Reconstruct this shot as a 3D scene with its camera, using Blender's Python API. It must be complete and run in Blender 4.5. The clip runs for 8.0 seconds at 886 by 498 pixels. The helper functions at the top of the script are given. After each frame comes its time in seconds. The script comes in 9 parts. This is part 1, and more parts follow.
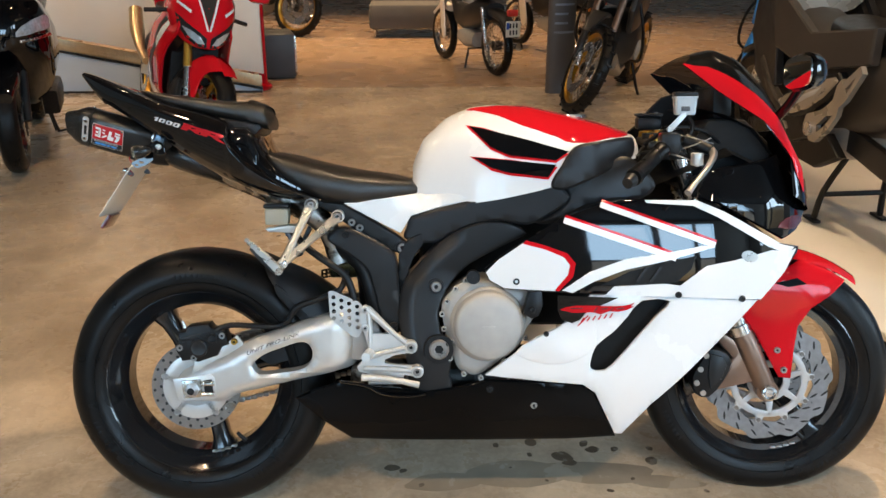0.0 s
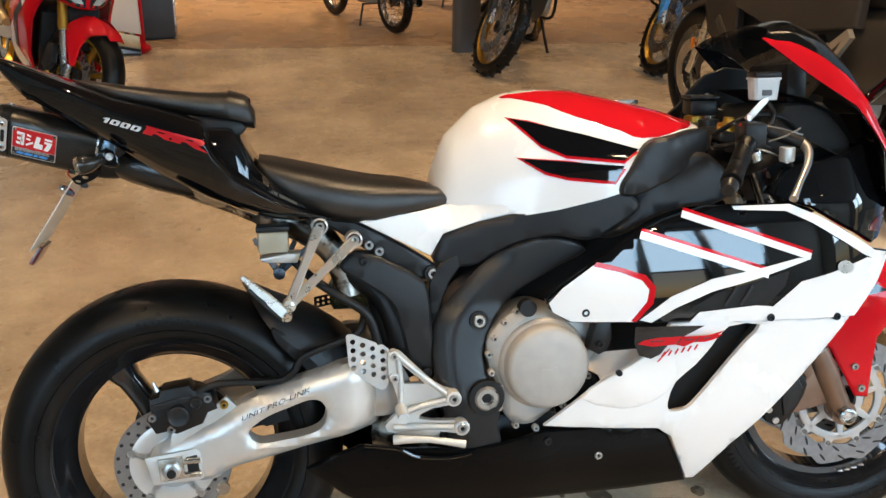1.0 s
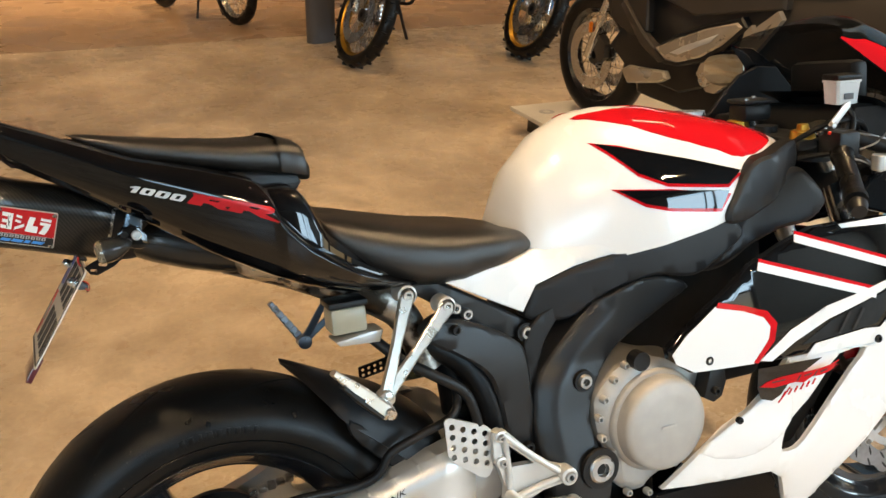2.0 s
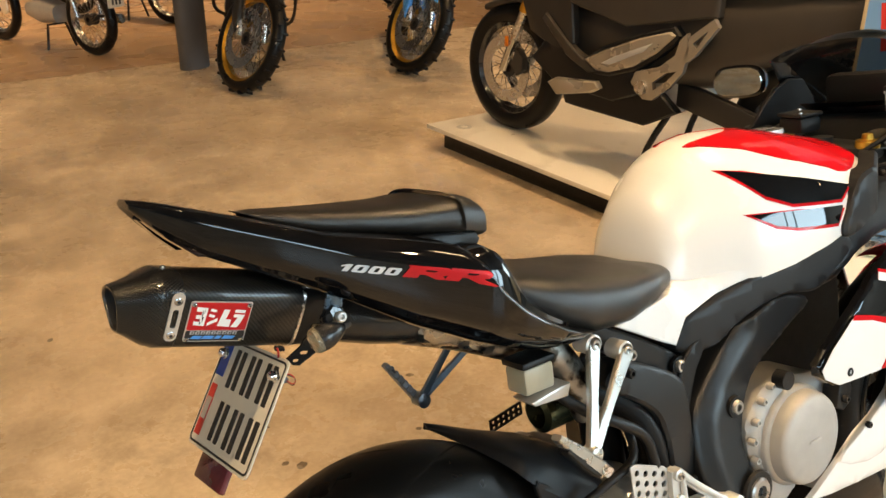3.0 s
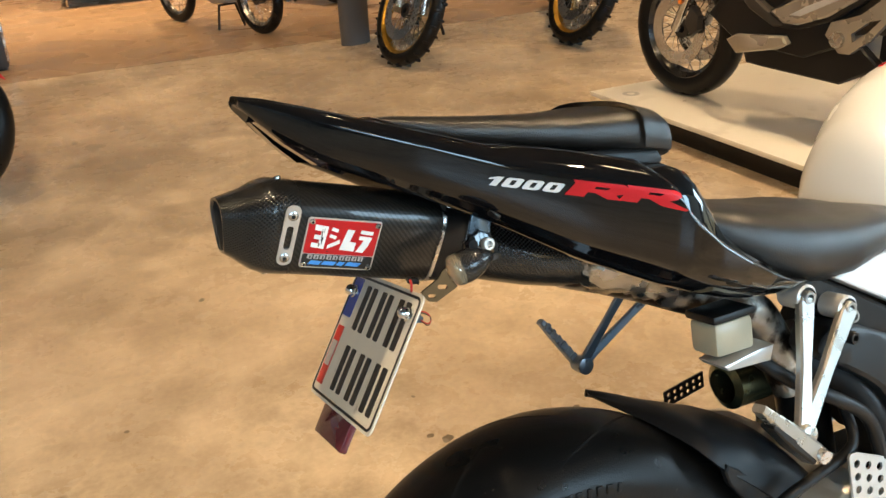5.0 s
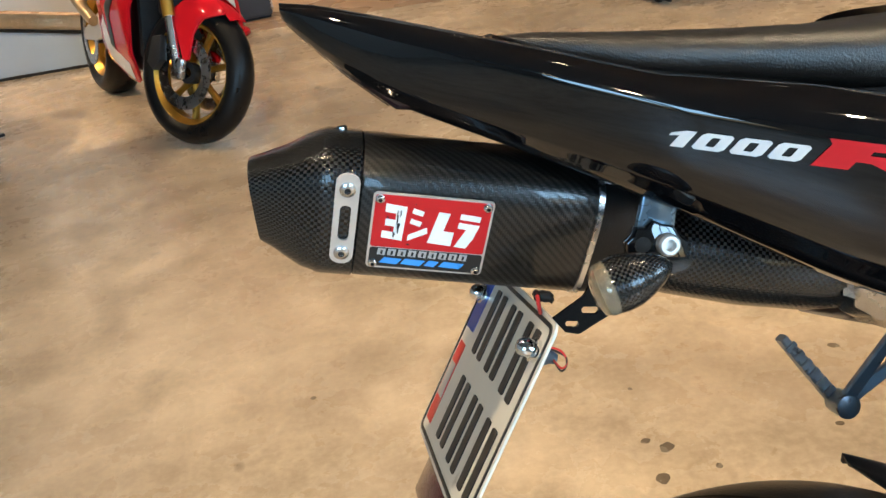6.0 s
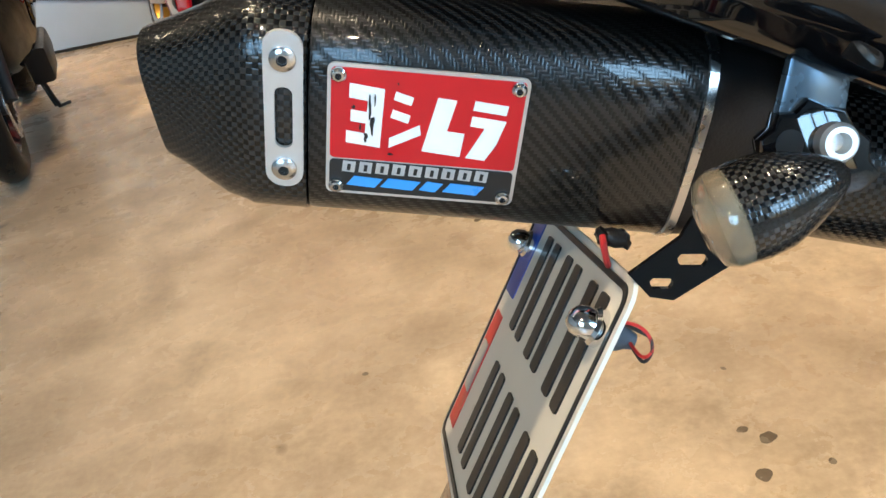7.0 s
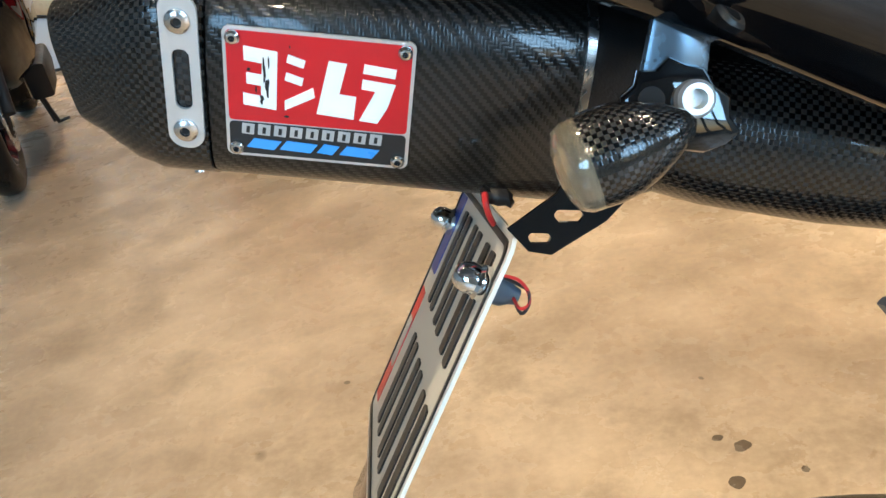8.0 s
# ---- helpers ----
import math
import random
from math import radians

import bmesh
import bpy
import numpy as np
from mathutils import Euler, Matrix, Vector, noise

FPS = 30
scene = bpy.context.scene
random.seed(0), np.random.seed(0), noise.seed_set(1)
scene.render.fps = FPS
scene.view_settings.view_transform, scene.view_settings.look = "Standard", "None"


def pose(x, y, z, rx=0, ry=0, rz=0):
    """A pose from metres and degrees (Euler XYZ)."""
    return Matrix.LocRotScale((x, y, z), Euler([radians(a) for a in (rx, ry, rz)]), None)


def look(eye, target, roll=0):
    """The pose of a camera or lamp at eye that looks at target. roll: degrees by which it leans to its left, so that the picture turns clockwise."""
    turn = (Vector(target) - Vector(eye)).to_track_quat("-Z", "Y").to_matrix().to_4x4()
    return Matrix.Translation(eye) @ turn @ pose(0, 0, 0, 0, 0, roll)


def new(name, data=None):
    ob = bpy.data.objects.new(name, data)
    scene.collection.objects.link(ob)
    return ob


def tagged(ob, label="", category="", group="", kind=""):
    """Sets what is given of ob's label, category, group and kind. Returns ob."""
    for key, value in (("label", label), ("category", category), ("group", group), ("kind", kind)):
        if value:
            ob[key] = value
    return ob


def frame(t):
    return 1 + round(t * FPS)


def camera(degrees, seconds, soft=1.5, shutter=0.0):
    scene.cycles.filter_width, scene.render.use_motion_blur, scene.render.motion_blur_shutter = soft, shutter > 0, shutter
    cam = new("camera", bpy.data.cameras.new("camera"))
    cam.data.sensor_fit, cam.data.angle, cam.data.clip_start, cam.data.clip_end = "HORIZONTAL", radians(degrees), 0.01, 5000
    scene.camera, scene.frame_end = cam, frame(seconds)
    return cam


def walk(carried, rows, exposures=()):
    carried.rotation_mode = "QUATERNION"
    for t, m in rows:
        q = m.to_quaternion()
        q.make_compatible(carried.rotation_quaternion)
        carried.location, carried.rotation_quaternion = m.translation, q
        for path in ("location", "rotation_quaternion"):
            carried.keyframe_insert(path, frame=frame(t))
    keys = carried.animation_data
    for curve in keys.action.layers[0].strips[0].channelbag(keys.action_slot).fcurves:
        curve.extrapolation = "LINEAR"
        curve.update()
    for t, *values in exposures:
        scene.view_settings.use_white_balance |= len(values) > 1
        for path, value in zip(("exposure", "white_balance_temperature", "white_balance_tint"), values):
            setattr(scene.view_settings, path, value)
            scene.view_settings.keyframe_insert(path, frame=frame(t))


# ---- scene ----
# ---------------- camera ----------------
cam = camera(53.4, 8.0, soft=1.5)
PATH = [
    (0, (0.538, -1.958, 1.39), (0.602, -0.086, 0.689), 0.1),
    (0.5, (0.448, -1.69, 1.38), (0.604, 0.155, 0.624), 0.7),
    (1, (0.23, -1.487, 1.367), (0.588, 0.313, 0.573), 1.2),
    (1.2, (0.142, -1.422, 1.382), (0.57, 0.358, 0.577), 1.1),
    (2.3, (-0.21, -0.966, 1.366), (0.66, 0.634, 0.541), 1.9),
    (2.5, (-0.274, -0.913, 1.367), (0.676, 0.644, 0.549), 2.4),
    (3, (-0.515, -0.764, 1.398), (0.555, 0.723, 0.594), 0.3),
    (3.5, (-0.618, -0.692, 1.376), (0.471, 0.768, 0.552), 0.7),
    (4, (-0.636, -0.658, 1.348), (0.405, 0.82, 0.492), -0.0),
    (4.2, (-0.625, -0.644, 1.326), (0.38, 0.855, 0.464), -0.8),
    (5.3, (-0.35, -0.611, 1.218), (0.223, 1.12, 0.396), -4.7),
    (5.5, (-0.306, -0.577, 1.199), (0.114, 1.192, 0.365), -6.3),
    (6, (-0.237, -0.364, 1.132), (-0.058, 1.427, 0.259), -8.6),
    (6.5, (-0.21, -0.222, 1.059), (-0.167, 1.554, 0.141), -10.9),
    (7, (-0.194, -0.186, 1.014), (-0.204, 1.599, 0.112), -11.4),
    (7.5, (-0.178, -0.188, 1.008), (-0.192, 1.618, 0.15), -11.1),
    (8, (-0.155, -0.213, 0.99), (-0.164, 1.594, 0.134), -11.0),
]
walk(cam, [(t, look(eye, target, roll)) for t, eye, target, roll in PATH],
     exposures=[(0.0, 0.09, 6500, 10), (1.2, 0.16, 6850, 10), (2.5, 0.31, 7550, 10), (3.5, 0.42, 8000, 10), (5.5, 0.68, 6250, 5), (6.0, 0.74, 5900, 4), (8.0, 0.78, 5750, 4)])

# ---------------- light ----------------
ROOM_X0, ROOM_X1, ROOM_Y0, ROOM_Y1, ROOM_H = -7.0, 9.0, -6.0, 15.0, 4.2
world = bpy.data.worlds.new("world")
scene.world = world
world.use_nodes = True
sky = world.node_tree.nodes.new("ShaderNodeTexSky")
sky.sky_type, sky.sun_disc = "NISHITA", False
sky.sun_elevation, sky.sun_rotation = radians(35), radians(160)
world.node_tree.nodes["Background"].inputs["Strength"].default_value = 0.15
world.node_tree.links.new(sky.outputs["Color"], world.node_tree.nodes["Background"].inputs["Color"])


def area_lamp(name, m, sx, sy, power, colour):
    data = bpy.data.lights.new(name, "AREA")
    data.shape, data.size, data.size_y, data.energy, data.color = "RECTANGLE", sx, sy, power, colour
    ob = new(name, data)
    ob.matrix_world = m
    return ob


# sky light that enters by the upper panes of the shop windows behind the camera and at the side
WINDOWS_S = [(-4.6, -3.3), (-3.0, -1.7), (1.9, 2.9), (3.05, 4.05), (4.2, 5.2)]
WINDOWS_E = [(-4.7, -3.3), (-3.0, -1.6)]
SILL, TRANSOM, WINDOW_HEAD = 0.45, 1.75, 3.85
for w0, w1 in WINDOWS_S:
    area_lamp("window_daylight", look(((w0 + w1) / 2, ROOM_Y0 + 0.02, (TRANSOM + WINDOW_HEAD) / 2), ((w0 + w1) / 2, 0, 1.85)), w1 - w0, WINDOW_HEAD - TRANSOM, (90 if w0 > 0 else 60) * (w1 - w0), (0.44, 0.72, 1.0))
for w0, w1 in WINDOWS_E:
    area_lamp("window_daylight", look((ROOM_X1 - 0.02, (w0 + w1) / 2, (TRANSOM + WINDOW_HEAD) / 2), (0, (w0 + w1) / 2, 1.85)), w1 - w0, WINDOW_HEAD - TRANSOM, 150, (0.58, 0.80, 1.0))
# warm ceiling spots
SPOT_POWER = {-2.4: (150, 180, 280, 150), 0.6: (30, 165, 310, 130), 3.4: (330, 85, 125, 260), 6.2: (280, 190, 50, 260), 9.2: (500, 760, 560, 300)}
SPOT_AIM = {(-0.9, -2.4): (0.6, 0.0, 0.9), (-3.4, 3.4): (-2.0, 5.7, 0.9), (-0.9, 0.6): (0.4, 0.9, 0)}     # turned towards the machine, the ramp and the floor beside it
SPOTS = [(x, y) for y in SPOT_POWER for x in (-3.4, -0.9, 1.7, 4.4)]
for k, (sx, sy) in enumerate(SPOTS):
    data = bpy.data.lights.new("ceiling_spot", "SPOT")
    data.energy, data.color, data.spot_size, data.spot_blend, data.shadow_soft_size = SPOT_POWER[sy][k % 4], (1.0, 0.73, 0.45) if sy < 3 else (1.0, 0.68, 0.38), radians(95), 0.7, 0.06
    ob = new("ceiling_spot", data)
    ob.matrix_world = look((sx, sy, 3.62), SPOT_AIM.get((sx, sy), (sx, sy, 0)))


# ---------------- materials ----------------
def material(name, colour, rough=0.5, metal=0.0, vary=0.12, scale=40.0, bump=0.0, bump_scale=200.0, coat=0.0, rvary=0.08, other=None, spec=0.5,
             wear=None, wear_scale=12.0, wear_at=0.62, transmission=0.0, alpha=1.0, ior=1.45):
    """Principled surface with colour and roughness varied by noise at two scales and a fine relief."""
    m = bpy.data.materials.new(name)
    m.use_nodes = True
    nt = m.node_tree
    b = nt.nodes["Principled BSDF"]
    tc = nt.nodes.new("ShaderNodeTexCoord")
    fine = nt.nodes.new("ShaderNodeTexNoise")
    fine.inputs["Scale"].default_value, fine.inputs["Detail"].default_value = scale, 6
    broad = nt.nodes.new("ShaderNodeTexNoise")
    broad.inputs["Scale"].default_value, broad.inputs["Detail"].default_value = scale / 9, 3
    for n in (fine, broad):
        nt.links.new(tc.outputs["Object"], n.inputs["Vector"])
    add = nt.nodes.new("ShaderNodeMath")
    add.operation = "ADD"
    nt.links.new(fine.outputs["Fac"], add.inputs[0]), nt.links.new(broad.outputs["Fac"], add.inputs[1])
    ramp = nt.nodes.new("ShaderNodeMapRange")
    ramp.inputs["From Min"].default_value, ramp.inputs["From Max"].default_value = 0.65, 1.35
    nt.links.new(add.outputs[0], ramp.inputs["Value"])
    mix = nt.nodes.new("ShaderNodeMix")
    mix.data_type = "RGBA"
    c2 = other or tuple(min(1.0, c * (1 + vary)) for c in colour)
    mix.inputs["A"].default_value = (*[c * (1 - vary) for c in colour], 1)
    mix.inputs["B"].default_value = (*c2, 1)
    nt.links.new(ramp.outputs["Result"], mix.inputs["Factor"])
    out = mix.outputs["Result"]
    if wear:
        wn = nt.nodes.new("ShaderNodeTexNoise")
        wn.inputs["Scale"].default_value, wn.inputs["Detail"].default_value = wear_scale, 8
        nt.links.new(tc.outputs["Object"], wn.inputs["Vector"])
        wr = nt.nodes.new("ShaderNodeMapRange")
        wr.inputs["From Min"].default_value, wr.inputs["From Max"].default_value = wear_at, wear_at + 0.08
        nt.links.new(wn.outputs["Fac"], wr.inputs["Value"])
        wm = nt.nodes.new("ShaderNodeMix")
        wm.data_type = "RGBA"
        nt.links.new(out, wm.inputs["A"])
        wm.inputs["B"].default_value = (*wear, 1)
        nt.links.new(wr.outputs["Result"], wm.inputs["Factor"])
        out = wm.outputs["Result"]
    nt.links.new(out, b.inputs["Base Color"])
    rr = nt.nodes.new("ShaderNodeMapRange")
    rr.inputs["To Min"].default_value, rr.inputs["To Max"].default_value = max(0.02, rough - rvary), min(1, rough + rvary)
    nt.links.new(ramp.outputs["Result"], rr.inputs["Value"])
    nt.links.new(rr.outputs["Result"], b.inputs["Roughness"])
    b.inputs["Metallic"].default_value = metal
    b.inputs["Specular IOR Level"].default_value = spec
    b.inputs["Coat Weight"].default_value, b.inputs["Coat Roughness"].default_value = coat, 0.03
    b.inputs["Transmission Weight"].default_value, b.inputs["Alpha"].default_value, b.inputs["IOR"].default_value = transmission, alpha, ior
    if bump:
        bn = nt.nodes.new("ShaderNodeTexNoise")
        bn.inputs["Scale"].default_value, bn.inputs["Detail"].default_value = bump_scale, 5
        nt.links.new(tc.outputs["Object"], bn.inputs["Vector"])
        bu = nt.nodes.new("ShaderNodeBump")
        bu.inputs["Strength"].default_value, bu.inputs["Distance"].default_value = bump, 0.002
        nt.links.new(bn.outputs["Fac"], bu.inputs["Height"])
        nt.links.new(bu.outputs["Normal"], b.inputs["Normal"])
    return m


def carbon_material(name, tow=0.002, light=0.05, dark=0.012, rough=0.22, cycle=4.0):
    """Lacquered twill-weave carbon; the mesh's UV map is in metres."""
    m = bpy.data.materials.new(name)
    m.use_nodes = True
    nt = m.node_tree
    b = nt.nodes["Principled BSDF"]

    def math_node(op, a, c=None):
        n = nt.nodes.new("ShaderNodeMath")
        n.operation = op
        for k, v in ((0, a), (1, c)):
            if v is None:
                continue
            if isinstance(v, (int, float)):
                n.inputs[k].default_value = v
            else:
                nt.links.new(v, n.inputs[k])
        return n.outputs[0]

    uv = nt.nodes.new("ShaderNodeUVMap")
    sep = nt.nodes.new("ShaderNodeSeparateXYZ")
    nt.links.new(uv.outputs["UV"], sep.inputs[0])
    u, v = math_node("DIVIDE", sep.outputs["X"], tow), math_node("DIVIDE", sep.outputs["Y"], tow)
    fu, fv = math_node("FLOOR", u), math_node("FLOOR", v)
    step = math_node("FLOORED_MODULO", math_node("ADD", fu, fv), cycle)
    over = math_node("LESS_THAN", step, cycle / 2 - 0.1)
    hu = math_node("ABSOLUTE", math_node("SUBTRACT", math_node("SUBTRACT", u, fu), 0.5))
    hv = math_node("ABSOLUTE", math_node("SUBTRACT", math_node("SUBTRACT", v, fv), 0.5))
    bulge = math_node("ADD", math_node("MULTIPLY", over, math_node("SUBTRACT", 0.5, math_node("MULTIPLY", hv, hv))),
                      math_node("MULTIPLY", math_node("SUBTRACT", 1.0, over), math_node("SUBTRACT", 0.35, math_node("MULTIPLY", hu, hu))))
    mix = nt.nodes.new("ShaderNodeMix")
    mix.data_type = "RGBA"
    mix.inputs["A"].default_value, mix.inputs["B"].default_value = (dark, dark, dark * 1.05, 1), (light, light * 0.95, light * 0.88, 1)
    nt.links.new(over, mix.inputs["Factor"])
    nt.links.new(mix.outputs["Result"], b.inputs["Base Color"])
    bu = nt.nodes.new("ShaderNodeBump")
    bu.inputs["Strength"].default_value, bu.inputs["Distance"].default_value = 0.7, tow * 0.35
    nt.links.new(bulge, bu.inputs["Height"])
    nt.links.new(bu.outputs["Normal"], b.inputs["Normal"])
    b.inputs["Roughness"].default_value, b.inputs["Metallic"].default_value = rough + 0.08, 0.0
    b.inputs["Specular IOR Level"].default_value = 0.32
    b.inputs["Coat Weight"].default_value, b.inputs["Coat Roughness"].default_value = 0.32, 0.05
    return m


def floor_material(name, a, c, stain, calm=1.0):
    """Polished, stained concrete: clouds at two scales, dark spots, hairline scratches and a sealed gloss."""
    m = bpy.data.materials.new(name)
    m.use_nodes = True
    nt = m.node_tree
    b = nt.nodes["Principled BSDF"]
    tc = nt.nodes.new("ShaderNodeTexCoord")

    def tex(scale, detail, rough=0.55, distort=0.0):
        n = nt.nodes.new("ShaderNodeTexNoise")
        n.inputs["Scale"].default_value, n.inputs["Detail"].default_value, n.inputs["Roughness"].default_value = scale, detail, rough
        n.inputs["Distortion"].default_value = distort
        nt.links.new(tc.outputs["Object"], n.inputs["Vector"])
        return n.outputs["Fac"]

    def span(value, lo, hi, to_lo=0.0, to_hi=1.0):
        n = nt.nodes.new("ShaderNodeMapRange")
        n.inputs["From Min"].default_value, n.inputs["From Max"].default_value = lo, hi
        n.inputs["To Min"].default_value, n.inputs["To Max"].default_value = to_lo, to_hi
        nt.links.new(value, n.inputs["Value"])
        return n.outputs["Result"]

    def blend(fac, p, q):
        n = nt.nodes.new("ShaderNodeMix")
        n.data_type = "RGBA"
        nt.links.new(fac, n.inputs["Factor"])
        for key, v in (("A", p), ("B", q)):
            if isinstance(v, tuple):
                n.inputs[key].default_value = (*v, 1)
            else:
                nt.links.new(v, n.inputs[key])
        return n.outputs["Result"]

    broad, mid, fine, spot = tex(1.6 * calm, 9 * calm, 0.66 * calm, 0.10), tex(5.5 * calm, 8 * calm, 0.66 * calm, 0.12), tex(60, 4), tex(7.5, 2.0, 0.4)
    col = blend(span(broad, 0.40, 0.62), a, c)
    col = blend(span(mid, 0.46, 0.68, 0, 0.7), col, stain)
    col = blend(span(fine, 0.4, 0.75, 0, 0.2), col, tuple(v * 1.25 for v in c))
    col = blend(span(spot, 0.735, 0.775, 0, 0.7), col, tuple(v * 0.45 for v in stain))
    nt.links.new(col, b.inputs["Base Color"])
    nt.links.new(span(mid, 0.3, 0.75, 0.20, 0.38), b.inputs["Roughness"])
    bu = nt.nodes.new("ShaderNodeBump")
    bu.inputs["Strength"].default_value, bu.inputs["Distance"].default_value = 0.008 if calm == 1.0 else 0.001, 0.002
    nt.links.new(mid, bu.inputs["Height"])
    nt.links.new(bu.outputs["Normal"], b.inputs["Normal"])
    b.inputs["Specular IOR Level"].default_value = 0.45
    return m


M_FLOOR = floor_material("floor_concrete", (0.33, 0.255, 0.180), (0.60, 0.48, 0.345), (0.25, 0.19, 0.130))
M_FLOOR_B = floor_material("floor_concrete_back", (0.30, 0.195, 0.120), (0.34, 0.230, 0.145), (0.27, 0.175, 0.105), 0.5)
M_WALL = material("wall_paint", (0.44, 0.41, 0.37), 0.75, scale=3, vary=0.06, bump=0.2)
M_CEIL = material("ceiling_paint", (0.07, 0.066, 0.062), 0.85, scale=4, vary=0.1)
M_WHITE = material("white_lacquer", (0.78, 0.78, 0.775), 0.26, vary=0.02, scale=8, coat=0.4, rvary=0.04)
M_RED = material("red_lacquer", (0.54, 0.008, 0.014), 0.05, vary=0.05, scale=10, rvary=0.03, spec=0.24)
M_BLACK = material("black_lacquer", (0.003, 0.003, 0.0035), 0.04, vary=0.3, scale=9, coat=0.35, rvary=0.015, spec=0.45)
M_PLASTIC = material("matt_black_plastic", (0.006, 0.006, 0.0065), 0.40, vary=0.2, scale=30, bump=0.15, bump_scale=900, spec=0.35)
M_FRAME = material("dark_painted_metal", (0.014, 0.0145, 0.0155), 0.38, metal=0.1, vary=0.12, scale=22, bump=0.08, bump_scale=1200, spec=0.4)
M_TRIM = material("grey_black_plastic", (0.012, 0.012, 0.013), 0.42, vary=0.12, scale=26, bump=0.12, bump_scale=900, spec=0.35)
M_SEAT = material("seat_vinyl", (0.013, 0.0105, 0.0085), 0.33, vary=0.2, scale=20, bump=0.35, bump_scale=700, spec=0.7)
M_RUBBER = material("tyre_rubber", (0.0050, 0.0050, 0.0052), 0.31, vary=0.35, scale=14, bump=0.25, bump_scale=500, other=(0.009, 0.0085, 0.008), spec=0.22, wear=(0.06, 0.050, 0.040), wear_scale=140, wear_at=0.685)
M_BELLY = material("satin_black_lacquer", (0.003, 0.003, 0.0032), 0.20, vary=0.3, scale=9, rvary=0.05, spec=0.11)
M_RIMBLK = material("black_wheel_paint", (0.010, 0.010, 0.011), 0.2, vary=0.2, scale=16, coat=0.6)
M_ALU = material("brushed_aluminium", (0.60, 0.595, 0.575), 0.36, metal=0.55, vary=0.1, scale=18, bump=0.06, bump_scale=500, wear=(0.42, 0.40, 0.37), wear_at=0.66)
M_SATIN = material("satin_aluminium_plate", (0.60, 0.59, 0.57), 0.42, metal=0.75, vary=0.08, scale=60, wear=(0.10, 0.09, 0.08), wear_scale=90, wear_at=0.70)
M_CAST = material("cast_metal_paint", (0.38, 0.365, 0.34), 0.5, metal=0.2, vary=0.12, scale=30, bump=0.15, bump_scale=700)
M_STEEL = material("steel", (0.56, 0.55, 0.54), 0.25, metal=1.0, vary=0.12, scale=50, rvary=0.1)
M_BOLT = material("dull_bolt_steel", (0.42, 0.41, 0.40), 0.32, metal=0.9, vary=0.15, scale=60)
M_STRAPBLUE = material("blue_black_strap", (0.09, 0.125, 0.16), 0.26, metal=0.7, vary=0.25, scale=60, wear=(0.04, 0.045, 0.05), wear_scale=70, wear_at=0.64)
M_CROSSBODY = material("brown_grey_paint", (0.045, 0.038, 0.032), 0.42, metal=0.2, vary=0.1, scale=12, spec=0.4)
M_CARRIER = material("carrier_silver_paint", (0.46, 0.455, 0.45), 0.36, metal=0.3, vary=0.06, scale=40)
M_WAVEDISC = material("wave_disc_steel", (0.21, 0.215, 0.225), 0.36, metal=0.6, vary=0.25, scale=70, rvary=0.12)
M_DISC = material("brake_disc_steel", (0.19, 0.175, 0.16), 0.5, metal=0.4, vary=0.2, scale=70, rvary=0.12)
M_SMOKE = material("smoked_lamp", (0.020, 0.010, 0.010), 0.10, vary=0.2, scale=60, coat=0.5)
M_GREYWHITE = material("grey_white_film", (0.60, 0.60, 0.60), 0.35, vary=0.05, scale=60)
M_CHROME = material("chrome", (0.80, 0.80, 0.80), 0.06, metal=1.0, vary=0.03, scale=20, rvary=0.03)
M_BRONZE = material("fork_bronze", (0.20, 0.13, 0.095), 0.35, metal=0.7, vary=0.15, scale=30)
M_GOLD = material("gold_anodised", (0.50, 0.29, 0.05), 0.34, metal=0.9, vary=0.1, scale=30)
M_GREYSILVER = material("weathered_pipe", (0.36, 0.33, 0.29), 0.36, metal=0.9, vary=0.35, scale=35, bump=0.3, bump_scale=120, wear=(0.05, 0.04, 0.032), wear_scale=26, wear_at=0.46)
# near-black that paints the shade inside holes, slots and hollow bodies
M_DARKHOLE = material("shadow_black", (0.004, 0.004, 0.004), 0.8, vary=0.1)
M_CARBON = carbon_material("carbon_twill", tow=0.0015, light=0.016, dark=0.0012, rough=0.20)
M_CARBON_SLEEVE = carbon_material("carbon_sleeve_twill", tow=0.0023, light=0.020, dark=0.0012, rough=0.16, cycle=2.0)
M_CARBON_FINE = carbon_material("carbon_print", tow=0.0017, light=0.026, dark=0.0015, rough=0.08, cycle=2.0)
M_GLASS = material("smoked_screen", (0.004, 0.0045, 0.0045), 0.05, vary=0.1, coat=0.0, alpha=0.88, spec=0.5)
M_FORGED = material("forged_aluminium", (0.50, 0.48, 0.44), 0.28, metal=0.85, vary=0.08, scale=30, bump=0.05, bump_scale=300)
M_FOIL = material("crumpled_foil", (0.34, 0.32, 0.29), 0.24, metal=0.95, vary=0.3, scale=30, wear=(0.06, 0.05, 0.045), wear_scale=24, wear_at=0.52)
M_SOCKET = material("blue_grey_plastic", (0.06, 0.075, 0.095), 0.4, vary=0.1, scale=40)
M_OLIVE = material("olive_steel", (0.17, 0.165, 0.09), 0.25, metal=0.9, vary=0.2, scale=30)
M_BLUESTEEL = material("blue_grey_metal", (0.20, 0.235, 0.28), 0.33, metal=0.8, vary=0.2, scale=40, wear=(0.03, 0.032, 0.04), wear_scale=60, wear_at=0.6)
M_MIRROR = material("mirror_glass", (0.72, 0.76, 0.74), 0.03, metal=1.0, vary=0.01, rvary=0.01)
M_LENS = material("clear_lens", (0.62, 0.52, 0.36), 0.12, vary=0.1, coat=0.6, spec=0.6, transmission=0.8)
